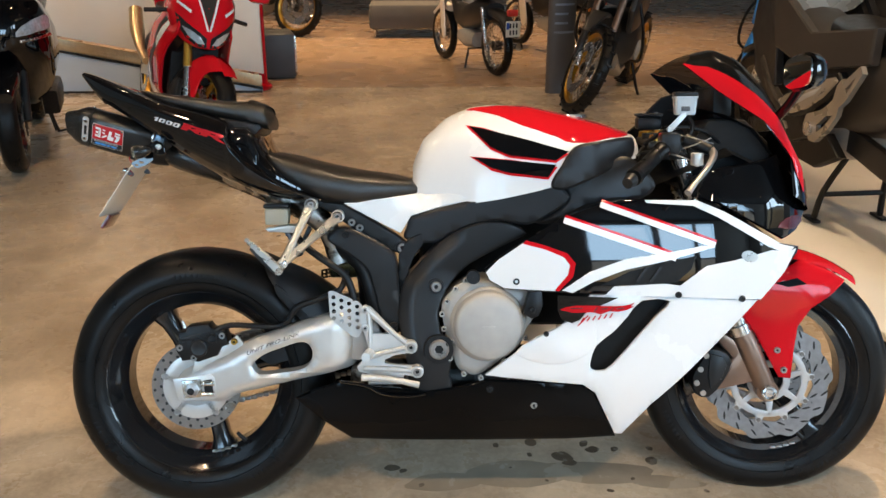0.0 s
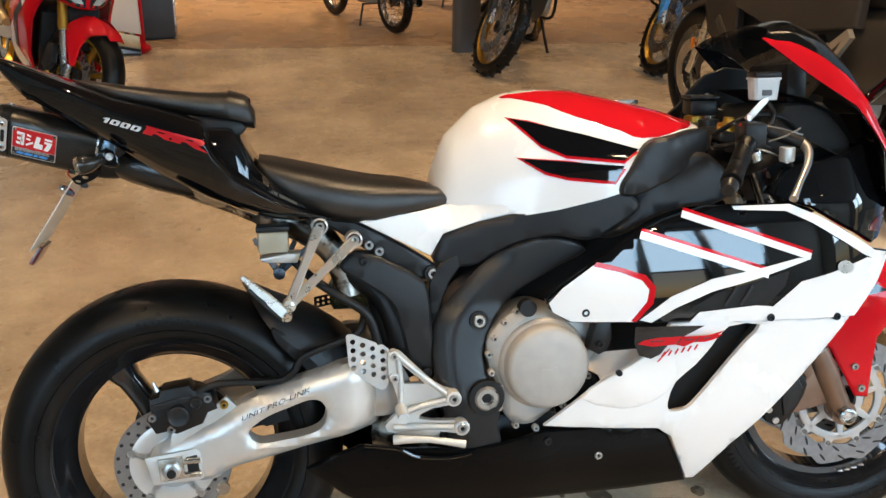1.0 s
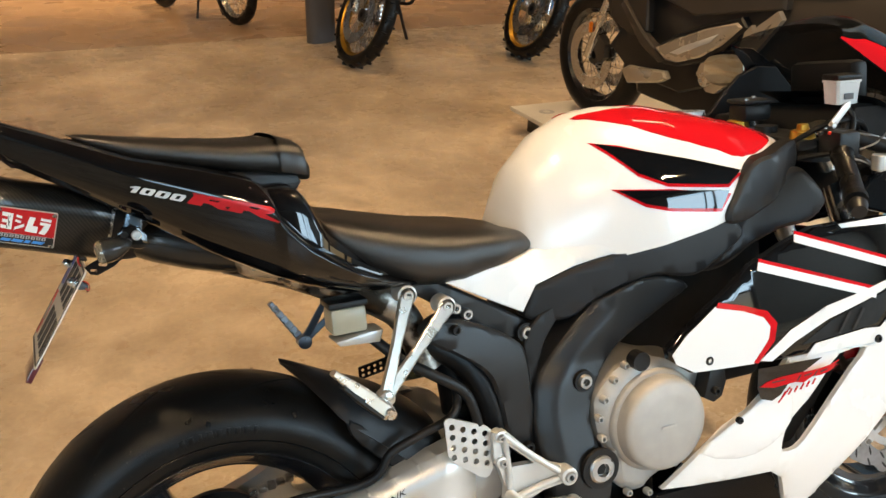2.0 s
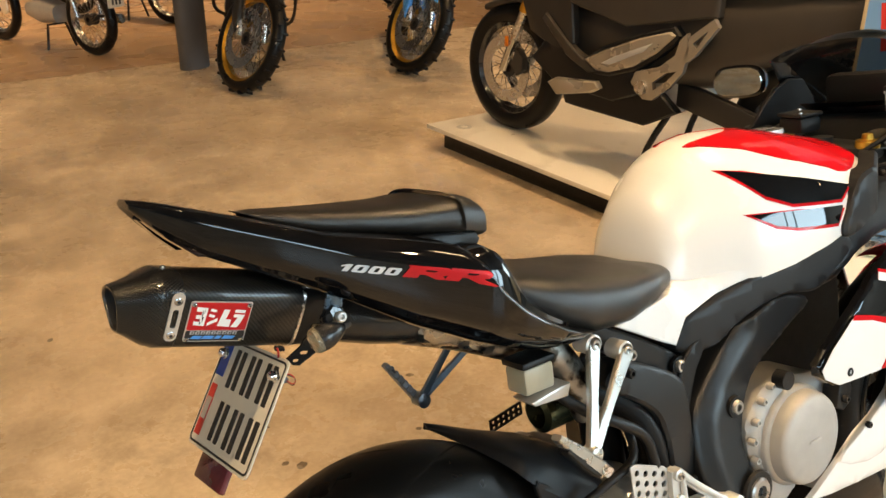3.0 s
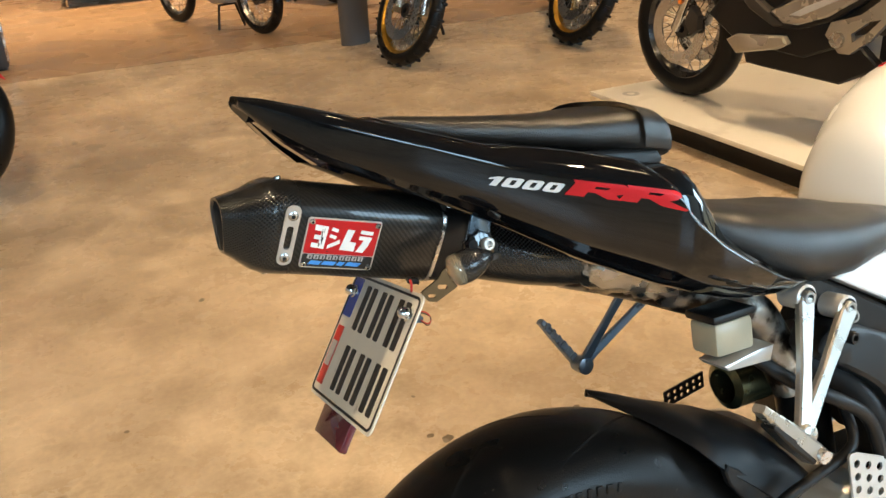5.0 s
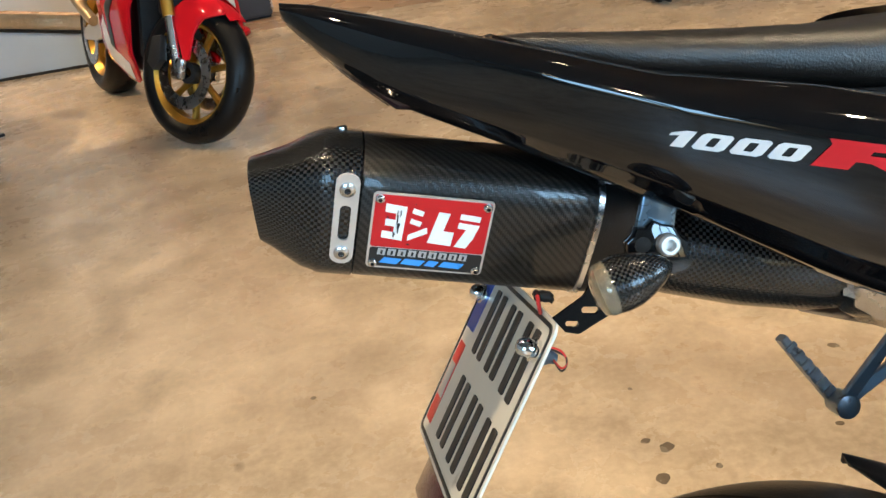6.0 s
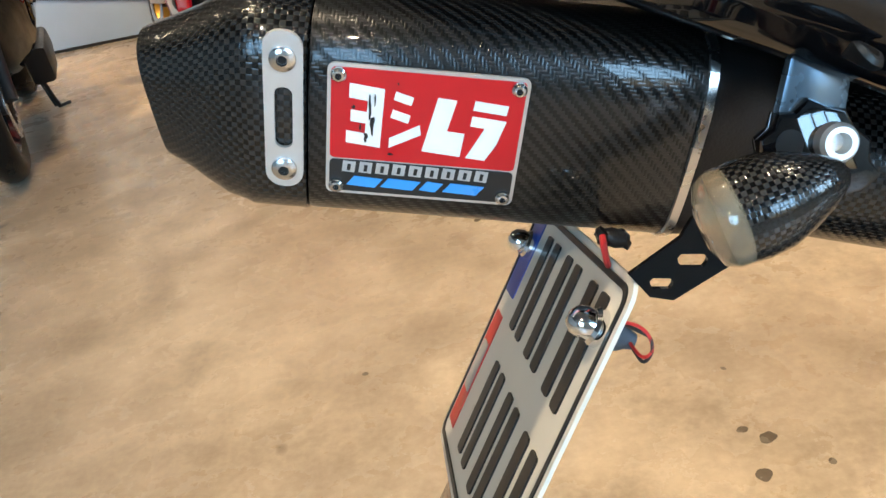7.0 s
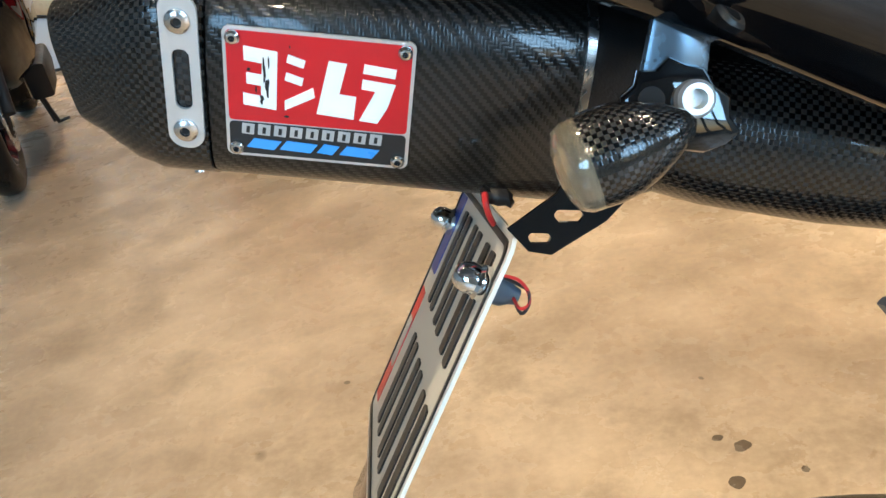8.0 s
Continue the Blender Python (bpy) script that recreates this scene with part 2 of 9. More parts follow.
M_HEADLIGHT = material("headlight_glass", (0.55, 0.62, 0.68), 0.08, vary=0.35, scale=60, coat=1.0, metal=0.5)
M_RESERVOIR = material("milky_reservoir", (0.46, 0.42, 0.31), 0.3, vary=0.12, scale=30, transmission=0.25)
M_FLUIDCUP = material("milky_white_plastic", (0.62, 0.66, 0.68), 0.22, vary=0.08, scale=30, transmission=0.25)
M_PLATEWHITE = material("number_plate_enamel", (0.66, 0.62, 0.53), 0.35, vary=0.05, scale=30, wear=(0.48, 0.43, 0.35), wear_scale=40, wear_at=0.66)
M_INK = material("black_ink", (0.012, 0.012, 0.012), 0.4, vary=0.2, scale=60)
M_BLUE = material("blue_enamel", (0.015, 0.06, 0.34), 0.35, vary=0.1, scale=40)
M_BLUEBRIGHT = material("bright_blue_paint", (0.05, 0.28, 0.72), 0.3, vary=0.08, scale=40, coat=0.4)
M_STICKRED = material("red_sticker", (0.55, 0.03, 0.02), 0.4, vary=0.1, scale=60)
M_LABELRED = material("red_label_enamel", (0.50, 0.006, 0.012), 0.35, vary=0.08, scale=70, coat=0.08)
M_LABELWHITE = material("white_label_enamel", (0.80, 0.79, 0.76), 0.35, vary=0.06, scale=60, wear=(0.05, 0.04, 0.04), wear_scale=55, wear_at=0.70)
M_GREYTEXT = material("grey_label_ink", (0.40, 0.38, 0.36), 0.35, vary=0.1, scale=90)
M_REFLECTOR = material("red_reflector", (0.10, 0.015, 0.02), 0.2, vary=0.15, scale=90, coat=0.6)
M_PLATFORM = material("platform_white_laminate", (0.74, 0.70, 0.63), 0.35, vary=0.05, scale=5, wear=(0.66, 0.62, 0.55), wear_scale=5, wear_at=0.6)
M_PALEBLUE = material("pale_blue_panel", (0.42, 0.50, 0.60), 0.4, vary=0.05, scale=4)
M_WARMWHITE = material("warm_white_panel", (0.75, 0.70, 0.63), 0.5, vary=0.04, scale=5)
M_TREAD = material("tread_plate_metal", (0.55, 0.42, 0.26), 0.35, metal=0.8, vary=0.15, scale=30)
M_WOODLIGHT = material("light_wood", (0.50, 0.36, 0.20), 0.5, vary=0.15, scale=14)
M_DARKGREY = material("dark_grey_sign", (0.075, 0.075, 0.08), 0.5, vary=0.1, scale=8)
M_GREYBLUE = material("grey_blue_print", (0.20, 0.24, 0.32), 0.5, vary=0.1, scale=20)
M_BANNER = material("blue_banner_print", (0.10, 0.30, 0.62), 0.5, vary=0.25, scale=2.2, other=(0.28, 0.48, 0.72))
M_SILVERPAINT = material("silver_grey_paint", (0.33, 0.29, 0.24), 0.3, metal=0.5, vary=0.08, scale=12, coat=0.4)
M_GREYPAINT = material("dark_grey_paint", (0.024, 0.022, 0.021), 0.4, metal=0.1, vary=0.1, scale=12, spec=0.4)
M_BOX = material("dark_case", (0.05, 0.05, 0.052), 0.5, vary=0.15, scale=15)
M_ORANGE = material("orange_plastic", (0.75, 0.20, 0.02), 0.3, vary=0.1, scale=40)
M_WIRERED = material("red_wire", (0.45, 0.02, 0.02), 0.4)
M_CLOTH = material("grey_sofa_cloth", (0.10, 0.095, 0.09), 0.9, vary=0.12, scale=60)


def lamp_material(name, colour, power):
    m = bpy.data.materials.new(name)
    m.use_nodes = True
    b = m.node_tree.nodes["Principled BSDF"]
    b.inputs["Base Color"].default_value = (0.8, 0.8, 0.8, 1)
    b.inputs["Emission Color"].default_value, b.inputs["Emission Strength"].default_value = (*colour, 1), power
    return m


M_BULB = lamp_material("spot_bulb", (1.0, 0.78, 0.5), 30.0)


# ---------------- building blocks ----------------
from mathutils.bvhtree import BVHTree

def mesh_of(name, verts, faces, sharp=35, uvs=None):
    me = bpy.data.meshes.new(name)
    me.from_pydata([tuple(v) for v in verts], [], faces)
    me.validate()
    me.polygons.foreach_set("use_smooth", [True] * len(me.polygons))
    me.set_sharp_from_angle(angle=radians(sharp))
    if uvs is not None:
        layer = me.uv_layers.new(name="UVMap")
        for loop in me.loops:
            layer.data[loop.index].uv = uvs[loop.vertex_index]
    return me


def from_bm(name, bm, sharp=35):
    bmesh.ops.recalc_face_normals(bm, faces=bm.faces)
    me = bpy.data.meshes.new(name)
    bm.to_mesh(me)
    bm.free()
    me.polygons.foreach_set("use_smooth", [True] * len(me.polygons))
    me.set_sharp_from_angle(angle=radians(sharp))
    return me


def put(name, me, mat, parent=None, m=None, label=""):
    """One mesh object, under a thing or a part where one is given."""
    ob = new(name, me)
    if mat and not me.materials:
        me.materials.append(mat)
    if parent is not None:
        while parent.parent is not None and parent.parent.parent is not None:
            parent = parent.parent
        ob.parent = parent
    if m is not None:
        ob.matrix_local = m
    if label:
        tagged(ob, label)
    return ob


def thing(name, m, label, category, group="", kind=""):
    ob = new(name)
    ob.empty_display_size = 0.1
    ob.matrix_world = m
    return tagged(ob, label, category, group, kind)


def curve_points(pts, n=5, closed=True):
    """Catmull-Rom points through pts."""
    p = [np.array(q, float) for q in pts]
    k, out = len(p), []
    for i in range(k if closed else k - 1):
        a, b = p[i], p[(i + 1) % k]
        z = p[i - 1] if (closed or i > 0) else a
        c = p[(i + 2) % k] if (closed or i + 2 < k) else b
        for t in np.arange(n) / n:
            out.append(0.5 * (2 * a + (b - z) * t + (2 * z - 5 * a + 4 * b - c) * t * t + (3 * a - z - 3 * b + c) * t ** 3))
    if not closed:
        out.append(p[-1])
    return out


def loft(rings, closed=True, caps=(True, True), uv=False):
    """Verts and faces of a skin over rings of equal length."""
    n = len(rings[0])
    verts = [tuple(v) for r in rings for v in r]
    faces = []
    for i in range(len(rings) - 1):
        for j in range(n if closed else n - 1):
            a, b = i * n + j, i * n + (j + 1) % n
            faces.append((a, b, b + n, a + n))
    if caps[0]:
        faces.append(tuple(range(n))[::-1])
    if caps[1]:
        faces.append(tuple(range((len(rings) - 1) * n, len(rings) * n)))
    return verts, faces


def loft_mesh(name, rings, closed=True, caps=(True, True), sharp=35):
    v, f = loft(rings, closed, caps)
    me = mesh_of(name, v, f, sharp)
    return fix_normals(me)


def fix_normals(me):
    bm = bmesh.new()
    bm.from_mesh(me)
    bmesh.ops.recalc_face_normals(bm, faces=bm.faces)
    bm.to_mesh(me)
    bm.free()
    return me


def lathe(name, profile, segments=48, axis="y", centre=(0, 0, 0), sharp=35, closed_profile=False):
    """profile: (offset along the axis, radius)."""
    rings = []
    for i in range(segments):
        a = 2 * math.pi * i / segments
        ring = []
        for o, r in profile:
            if axis == "y":
                p = (r * math.cos(a), o, r * math.sin(a))
            elif axis == "x":
                p = (o, r * math.cos(a), r * math.sin(a))
            else:
                p = (r * math.cos(a), r * math.sin(a), o)
            ring.append(tuple(np.add(p, centre)))
        rings.append(ring)
    n = len(profile)
    verts = [v for r in rings for v in r]
    faces = []
    for i in range(segments):
        k = (i + 1) % segments
        for j in range(n if closed_profile else n - 1):
            q = (j + 1) % n
            faces.append((i * n + j, i * n + q, k * n + q, k * n + j))
    return fix_normals(mesh_of(name, verts, faces, sharp))


def tube_data(pts, r, n=10, smooth=4, flat=1.0):
    p = [np.array(q, float) for q in (curve_points(pts, smooth, False) if smooth and len(pts) > 2 else pts)]
    rr = r if hasattr(r, "__len__") else [r] * len(p)
    if len(rr) != len(p):
        rr = np.interp(np.linspace(0, 1, len(p)), np.linspace(0, 1, len(rr)), rr)
    up, rings = None, []
    for i, q in enumerate(p):
        d = p[min(i + 1, len(p) - 1)] - p[max(i - 1, 0)]
        d = d / (np.linalg.norm(d) + 1e-12)
        if up is None:
            up = np.array([0, 0, 1.0]) if abs(d[2]) < 0.9 else np.array([1.0, 0, 0])
        s = np.cross(d, up)
        s /= np.linalg.norm(s)
        up = np.cross(s, d)
        rings.append([q + rr[i] * (math.cos(a) * s * flat + math.sin(a) * up) for a in np.arange(n) * 2 * math.pi / n])
    return loft(rings)


def tube(name, pts, r, n=10, smooth=4, flat=1.0):
    v, f = tube_data(pts, r, n, smooth, flat)
    return fix_normals(mesh_of(name, v, f, 40))


def box_mesh(name, size, bevel=0.004, centre=(0, 0, 0), segments=2):
    bm = bmesh.new()
    bmesh.ops.create_cube(bm, size=1.0)
    bmesh.ops.scale(bm, vec=size, verts=bm.verts)
    if bevel:
        bmesh.ops.bevel(bm, geom=list(bm.edges), offset=min(bevel, min(size) * 0.45), segments=segments, affect="EDGES", profile=0.5)
    bmesh.ops.translate(bm, vec=centre, verts=bm.verts)
    return from_bm(name, bm)


def prism(name, outline, y0, y1, bevel=0.003, smooth=0, segments=2):
    """An outline in the x-z plane, thick from y0 to y1, its edges rounded."""
    pts = curve_points(outline, smooth) if smooth else [np.array(q, float) for q in outline]
    bm = bmesh.new()
    f = bm.faces.new([bm.verts.new((q[0], y0, q[1])) for q in pts])
    res = bmesh.ops.extrude_face_region(bm, geom=[f])
    for v in res["geom"]:
        if isinstance(v, bmesh.types.BMVert):
            v.co.y = y1
    if bevel:
        edges = [e for e in bm.edges if abs(e.verts[0].co.y - e.verts[1].co.y) < 1e-6]
        bmesh.ops.bevel(bm, geom=edges, offset=bevel, segments=segments, affect="EDGES", profile=0.5, clamp_overlap=True)
    return from_bm(name, bm)


def edge_distance(p, loops):
    best = np.full(len(p), 1e9)
    for loop in loops:
        a = np.array(loop, float)
        b = np.roll(a, -1, 0)
        for s, e in zip(a, b):
            d = e - s
            l2 = d @ d + 1e-12
            t = np.clip(((p - s) @ d) / l2, 0, 1)
            best = np.minimum(best, np.linalg.norm(p - (s + t[:, None] * d), axis=1))
    return best


def panel(name, outline, yf, thick=0.004, rim=0.006, grid=0.02, smooth=4, holes=(), lift=0.0, side=-1, plane="xz"):
    """A body panel: an outline in the x-z plane laid on the surface y = yf(x, z), with rounded rims and a thickness inwards.
    side: -1 where outwards is -y. plane 'xy': the outline lies in x-y and the surface is z = yf(x, y)."""
    loops = [curve_points(outline, smooth) if smooth else [np.array(q, float) for q in outline]]
    loops += [[np.array(q, float) for q in h] for h in holes]
    bm = bmesh.new()
    if holes:
        edges = []
        for loop in loops:
            vs = [bm.verts.new((q[0], q[1], 0)) for q in loop]
            edges += [bm.edges.new((vs[i], vs[(i + 1) % len(vs)])) for i in range(len(vs))]
        bmesh.ops.triangle_fill(bm, edges=edges, use_beauty=True)
    else:
        bm.faces.new([bm.verts.new((q[0], q[1], 0)) for q in loops[0]])
    if rim and not holes:
        for w in (rim * 0.3, rim * 0.7):
            inner = [f for f in bm.faces if all(not e.is_boundary for e in f.edges)] or list(bm.faces)
            bmesh.ops.inset_region(bm, faces=inner, thickness=w, use_even_offset=True, use_boundary=True)
    lo, hi = np.min(loops[0], 0), np.max(loops[0], 0)
    for k in (0, 1):
        normal = (1, 0, 0) if k == 0 else (0, 1, 0)
        for c in np.arange(math.ceil(lo[k] / grid) * grid, hi[k], grid):
            co = (c + 1e-5, 0, 0) if k == 0 else (0, c + 1e-5, 0)
            bmesh.ops.bisect_plane(bm, geom=list(bm.verts) + list(bm.edges) + list(bm.faces), plane_co=co, plane_no=normal, dist=1e-6)
    bm.verts.ensure_lookup_table()
    p = np.array([(v.co.x, v.co.y) for v in bm.verts])
    d = edge_distance(p, loops)
    boundary = [e for e in bm.edges if e.is_boundary]
    for v, q, e in zip(bm.verts, p, d):
        drop = 0.0
        if rim and e < rim:
            drop = rim * 0.7 * (1 - math.sqrt(max(0, 1 - (1 - e / rim) ** 2)))
        y = yf(q[0], q[1]) + side * (lift - drop)
        v.co = (q[0], y, q[1]) if plane == "xz" else (q[0], q[1], y)
    if thick:
        res = bmesh.ops.extrude_edge_only(bm, edges=boundary)
        for v in res["geom"]:
            if isinstance(v, bmesh.types.BMVert):
                if plane == "xz":
                    v.co.y -= side * thick
                else:
                    v.co.z -= side * thick
    me = from_bm(name, bm, 40)
    # outward normals
    k = 1 if plane == "xz" else 2
    tot = sum(f.normal[k] * f.area for f in me.polygons)
    if tot * side < 0:
        me.flip_normals()
    return me


def mirrored(me, mid=0.0):
    out = me.copy()
    out.transform(Matrix.Translation((0, 2 * mid, 0)) @ Matrix.Diagonal((1, -1, 1, 1)))
    out.flip_normals()
    return out


def merged(name, meshes, sharp=35):
    """One mesh out of several, for pieces too small to pick apart."""
    bm = bmesh.new()
    for me in meshes:
        bm.from_mesh(me)
    return from_bm(name, bm, sharp)


def text_mesh(name, body, size, extrude=0.0006, bold=0.0):
    cu = bpy.data.curves.new(name, "FONT")
    cu.body, cu.size, cu.extrude, cu.offset, cu.resolution_u = body, size, extrude, bold, 3
    ob = bpy.data.objects.new(name, cu)
    scene.collection.objects.link(ob)
    me = bpy.data.meshes.new_from_object(ob.evaluated_get(bpy.context.evaluated_depsgraph_get()))
    bpy.data.objects.remove(ob)
    bpy.data.curves.remove(cu)
    me.materials.clear()
    return me


def flat_bar(name, a, b, widths, thick, facing):
    """A forged flat bar from a to b with chamfered edges; widths at its start, middle and end."""
    a, b = np.array(a, float), np.array(b, float)
    d = (b - a) / np.linalg.norm(b - a)
    side = np.cross(d, np.array(facing, float))
    side /= np.linalg.norm(side)
    out = np.cross(side, d)
    rings = []
    for t in np.linspace(0, 1, 7):
        w, h = np.interp(t, [0, 0.5, 1], widths) / 2, thick / 2
        c = min(w, h) * 0.4
        rings.append([tuple(a + (b - a) * t + side * p + out * q) for p, q in ((w, h - c), (w - c, h), (-w + c, h), (-w, h - c), (-w, -h + c), (-w + c, -h), (w - c, -h), (w, -h + c))])
    return loft_mesh(name, rings, sharp=30)


def ring_points(c, r, n=16):
    return [(c[0] + r * math.cos(a), c[1] + r * math.sin(a)) for a in np.arange(n) * 2 * math.pi / n]


def bolt(name, x, y, z, r, parent, mat=None, depth=0.008, dark=True):
    """A socket screw whose head points to -y, on a thing or on a first-level part of the machine."""
    ob = put(name, lathe(name, [(0.004, r), (-depth * 0.7, r), (-depth, r * 0.85), (-depth, r * 0.5), (-depth * 0.3, r * 0.45), (-depth * 0.3, 0.0001)], 20, "y", (x, y, z)), M_BOLT if mat in (None, M_STEEL) else mat, parent)
    if parent.parent == bike and dark:
        put("bolt_socket", lathe("bolt_socket", [(-depth * 0.32, r * 0.44), (-depth * 0.34, 0.0001)], 6, "y", (x, y, z)), M_DARKHOLE, ob)
    return ob


# ---------------- the main motorcycle; its own frame: x forward, y to its left, z up ----------------
LEAN_DEG, STAND_Y = 14.0, -0.059
bike = thing("motorcycle", Matrix.Translation((0, STAND_Y, 0)) @ pose(0, 0, 0, -LEAN_DEG),
             "white, red and black faired sport motorcycle leaning on its side stand", "motorcycle")
MID = 0.03          # the middle plane of the machine
REAR, FRONT = (0.007, MID, 0.322), (1.431, MID, 0.304)


def eased(x, xs, ys):
    """Smooth curve through the given stations."""
    i = int(np.clip(np.searchsorted(xs, x) - 1, 0, len(xs) - 2))
    t = min(max((x - xs[i]) / (xs[i + 1] - xs[i]), 0.0), 1.0)

    def slope(k):
        lo, hi = max(k - 1, 0), min(k + 1, len(xs) - 1)
        return (ys[hi] - ys[lo]) / (xs[hi] - xs[lo]) * (xs[i + 1] - xs[i])
    return ys[i] * (1 + 2 * t) * (1 - t) ** 2 + slope(i) * t * (1 - t) ** 2 + ys[i + 1] * t * t * (3 - 2 * t) + slope(i + 1) * t * t * (t - 1)


def y_fair(x, z):
    w = eased(z, [0.15, 0.20, 0.28, 0.36, 0.50, 0.60, 0.68, 0.76, 0.84, 0.95], [0.10, 0.135, 0.175, 0.203, 0.222, 0.232, 0.229, 0.214, 0.18, 0.145])
    k = eased(x, [0.2, 0.6, 0.8, 1.0, 1.2, 1.32, 1.44, 1.52], [0.72, 0.9, 0.985, 1.01, 0.985, 0.88, 0.66, 0.45])
    return -w * k


TANK_X = [0.535, 0.56, 0.62, 0.68, 0.74, 0.82, 0.91, 1.00, 1.075]
TANK_T = [0.848, 0.910, 0.965, 0.990, 0.996, 0.990, 0.970, 0.947, 0.922]
TANK_B = [0.755, 0.745, 0.752, 0.762, 0.772, 0.790, 0.815, 0.845, 0.865]
TANK_W = [0.082, 0.104, 0.135, 0.164, 0.184, 0.200, 0.206, 0.175, 0.105]


def tank_half(x, z):
    t, b, w = (np.interp(x, TANK_X, k) for k in (TANK_T, TANK_B, TANK_W))
    h = np.clip((z - b) / (t - b), 0, 1)
    return w * (1 - h ** 2.6) ** 0.55


def y_tank(x, z):
    return MID - tank_half(x, z)


def z_tank(x, y):
    t, b, w = (np.interp(x, TANK_X, k) for k in (TANK_T, TANK_B, TANK_W))
    return b + (t - b) * (1 - min(0.999, abs(y - MID) / w) ** (1 / 0.55)) ** (1 / 2.6)


def build_tank():
    rings = []
    for x in np.linspace(TANK_X[0], TANK_X[-1], 40):
        t, b, w = (np.interp(x, TANK_X, k) for k in (TANK_T, TANK_B, TANK_W))
        right = []
        for a in np.linspace(0, math.pi / 2, 14):
            h = math.sin(a) ** 0.8
            right.append((x, MID - w * (1 - h ** 2.6) ** 0.55, b + (t - b) * h))
        rings.append(right + [(q[0], 2 * MID - q[1], q[2]) for q in right[-2::-1]])
    me = loft_mesh("tank", rings, closed=True, sharp=60)
    body = put("fuel_tank", me, M_WHITE, bike, label="white fuel tank with red top and black flashes")
    # red top, in two halves of one panel
    half = [(0.668, 0.030), (0.69, 0.056), (0.718, 0.080), (0.767, 0.119), (0.815, 0.148), (0.869, 0.168), (0.908, 0.182), (0.972, 0.158), (1.013, 0.129), (1.052, 0.078), (1.066, 0.03), (1.066, 0.0)]
    rear_edge = [(0.81, 0.0), (0.79, 0.024), (0.74, 0.040)]
    # a pointed tip on each side of a pale middle
    top = [(x, MID - w) for x, w in half] + [(x, MID + w) for x, w in half[-2::-1]] + [(x, MID + w) for x, w in rear_edge[::-1]] + [(x, MID - w) for x, w in rear_edge[1:]]
    put("tank_top_flash", panel("tank_top_flash", top, z_tank, thick=0.0015, rim=0, grid=0.012, smooth=2, lift=0.0016, side=1, plane="xy"), M_RED, body)
    for k, (black, red) in enumerate((
            ([(0.669, 0.942), (0.700, 0.935), (0.80, 0.908), (0.892, 0.880), (0.862, 0.860), (0.757, 0.872), (0.715, 0.892)], None),
            ([(0.676, 0.868), (0.757, 0.861), (0.862, 0.850), (0.844, 0.822), (0.757, 0.832), (0.717, 0.843)], None))):
        c = np.mean(black, 0)
        red = [tuple(np.array(q) + (0.0035 if q[1] > c[1] else 0.0, -0.0055 if q[1] < c[1] + 0.01 else 0.0015)) for q in black]
        red[0] = (black[0][0] - 0.008, black[0][1] + 0.002)
        put("flash_edge", panel("flash_edge", red, y_tank, thick=0.0012, rim=0, grid=0.012, smooth=0, lift=0.0012), M_RED, body)
        put("flash", panel("flash", black, y_tank, thick=0.0012, rim=0, grid=0.012, smooth=0, lift=0.0022), M_BLACK, body)
    # lower white tail of the tank cover
    low = [(0.372, 0.762), (0.46, 0.772), (0.565, 0.785), (0.64, 0.80), (0.74, 0.808), (0.790, 0.803), (0.72, 0.782), (0.66, 0.767), (0.60, 0.752), (0.53, 0.731), (0.505, 0.690), (0.47, 0.708)]

    def y_side(x, z):
        base = -np.interp(x, [0.37, 0.5, 0.6, 0.74], [0.106, 0.098, 0.106, 0.152])
        s = min(1, max(0, (np.interp(x, [0.37, 0.46, 0.565, 0.64, 0.74], [0.762, 0.772, 0.785, 0.80, 0.808]) - z) / 0.045))
        tuck = np.interp(x, [0.50, 0.56, 0.60], [0, 1, 1]) * (1 - s) ** 1.5
        return base + tuck * (MID - tank_half(max(x, 0.54), z) + 0.006 - base)
    put("tank_side_tail", panel("tank_side_tail", low, y_side, thick=0.02, rim=0.003, grid=0.012, smooth=0), M_WHITE, body)
    put("filler_cap", lathe("filler_cap", [(0.004, 0.001), (0.004, 0.03), (0.004, 0.038), (-0.004, 0.04)], 32, "z", (0.93, MID, 0.966)), M_STEEL, body)


build_tank()


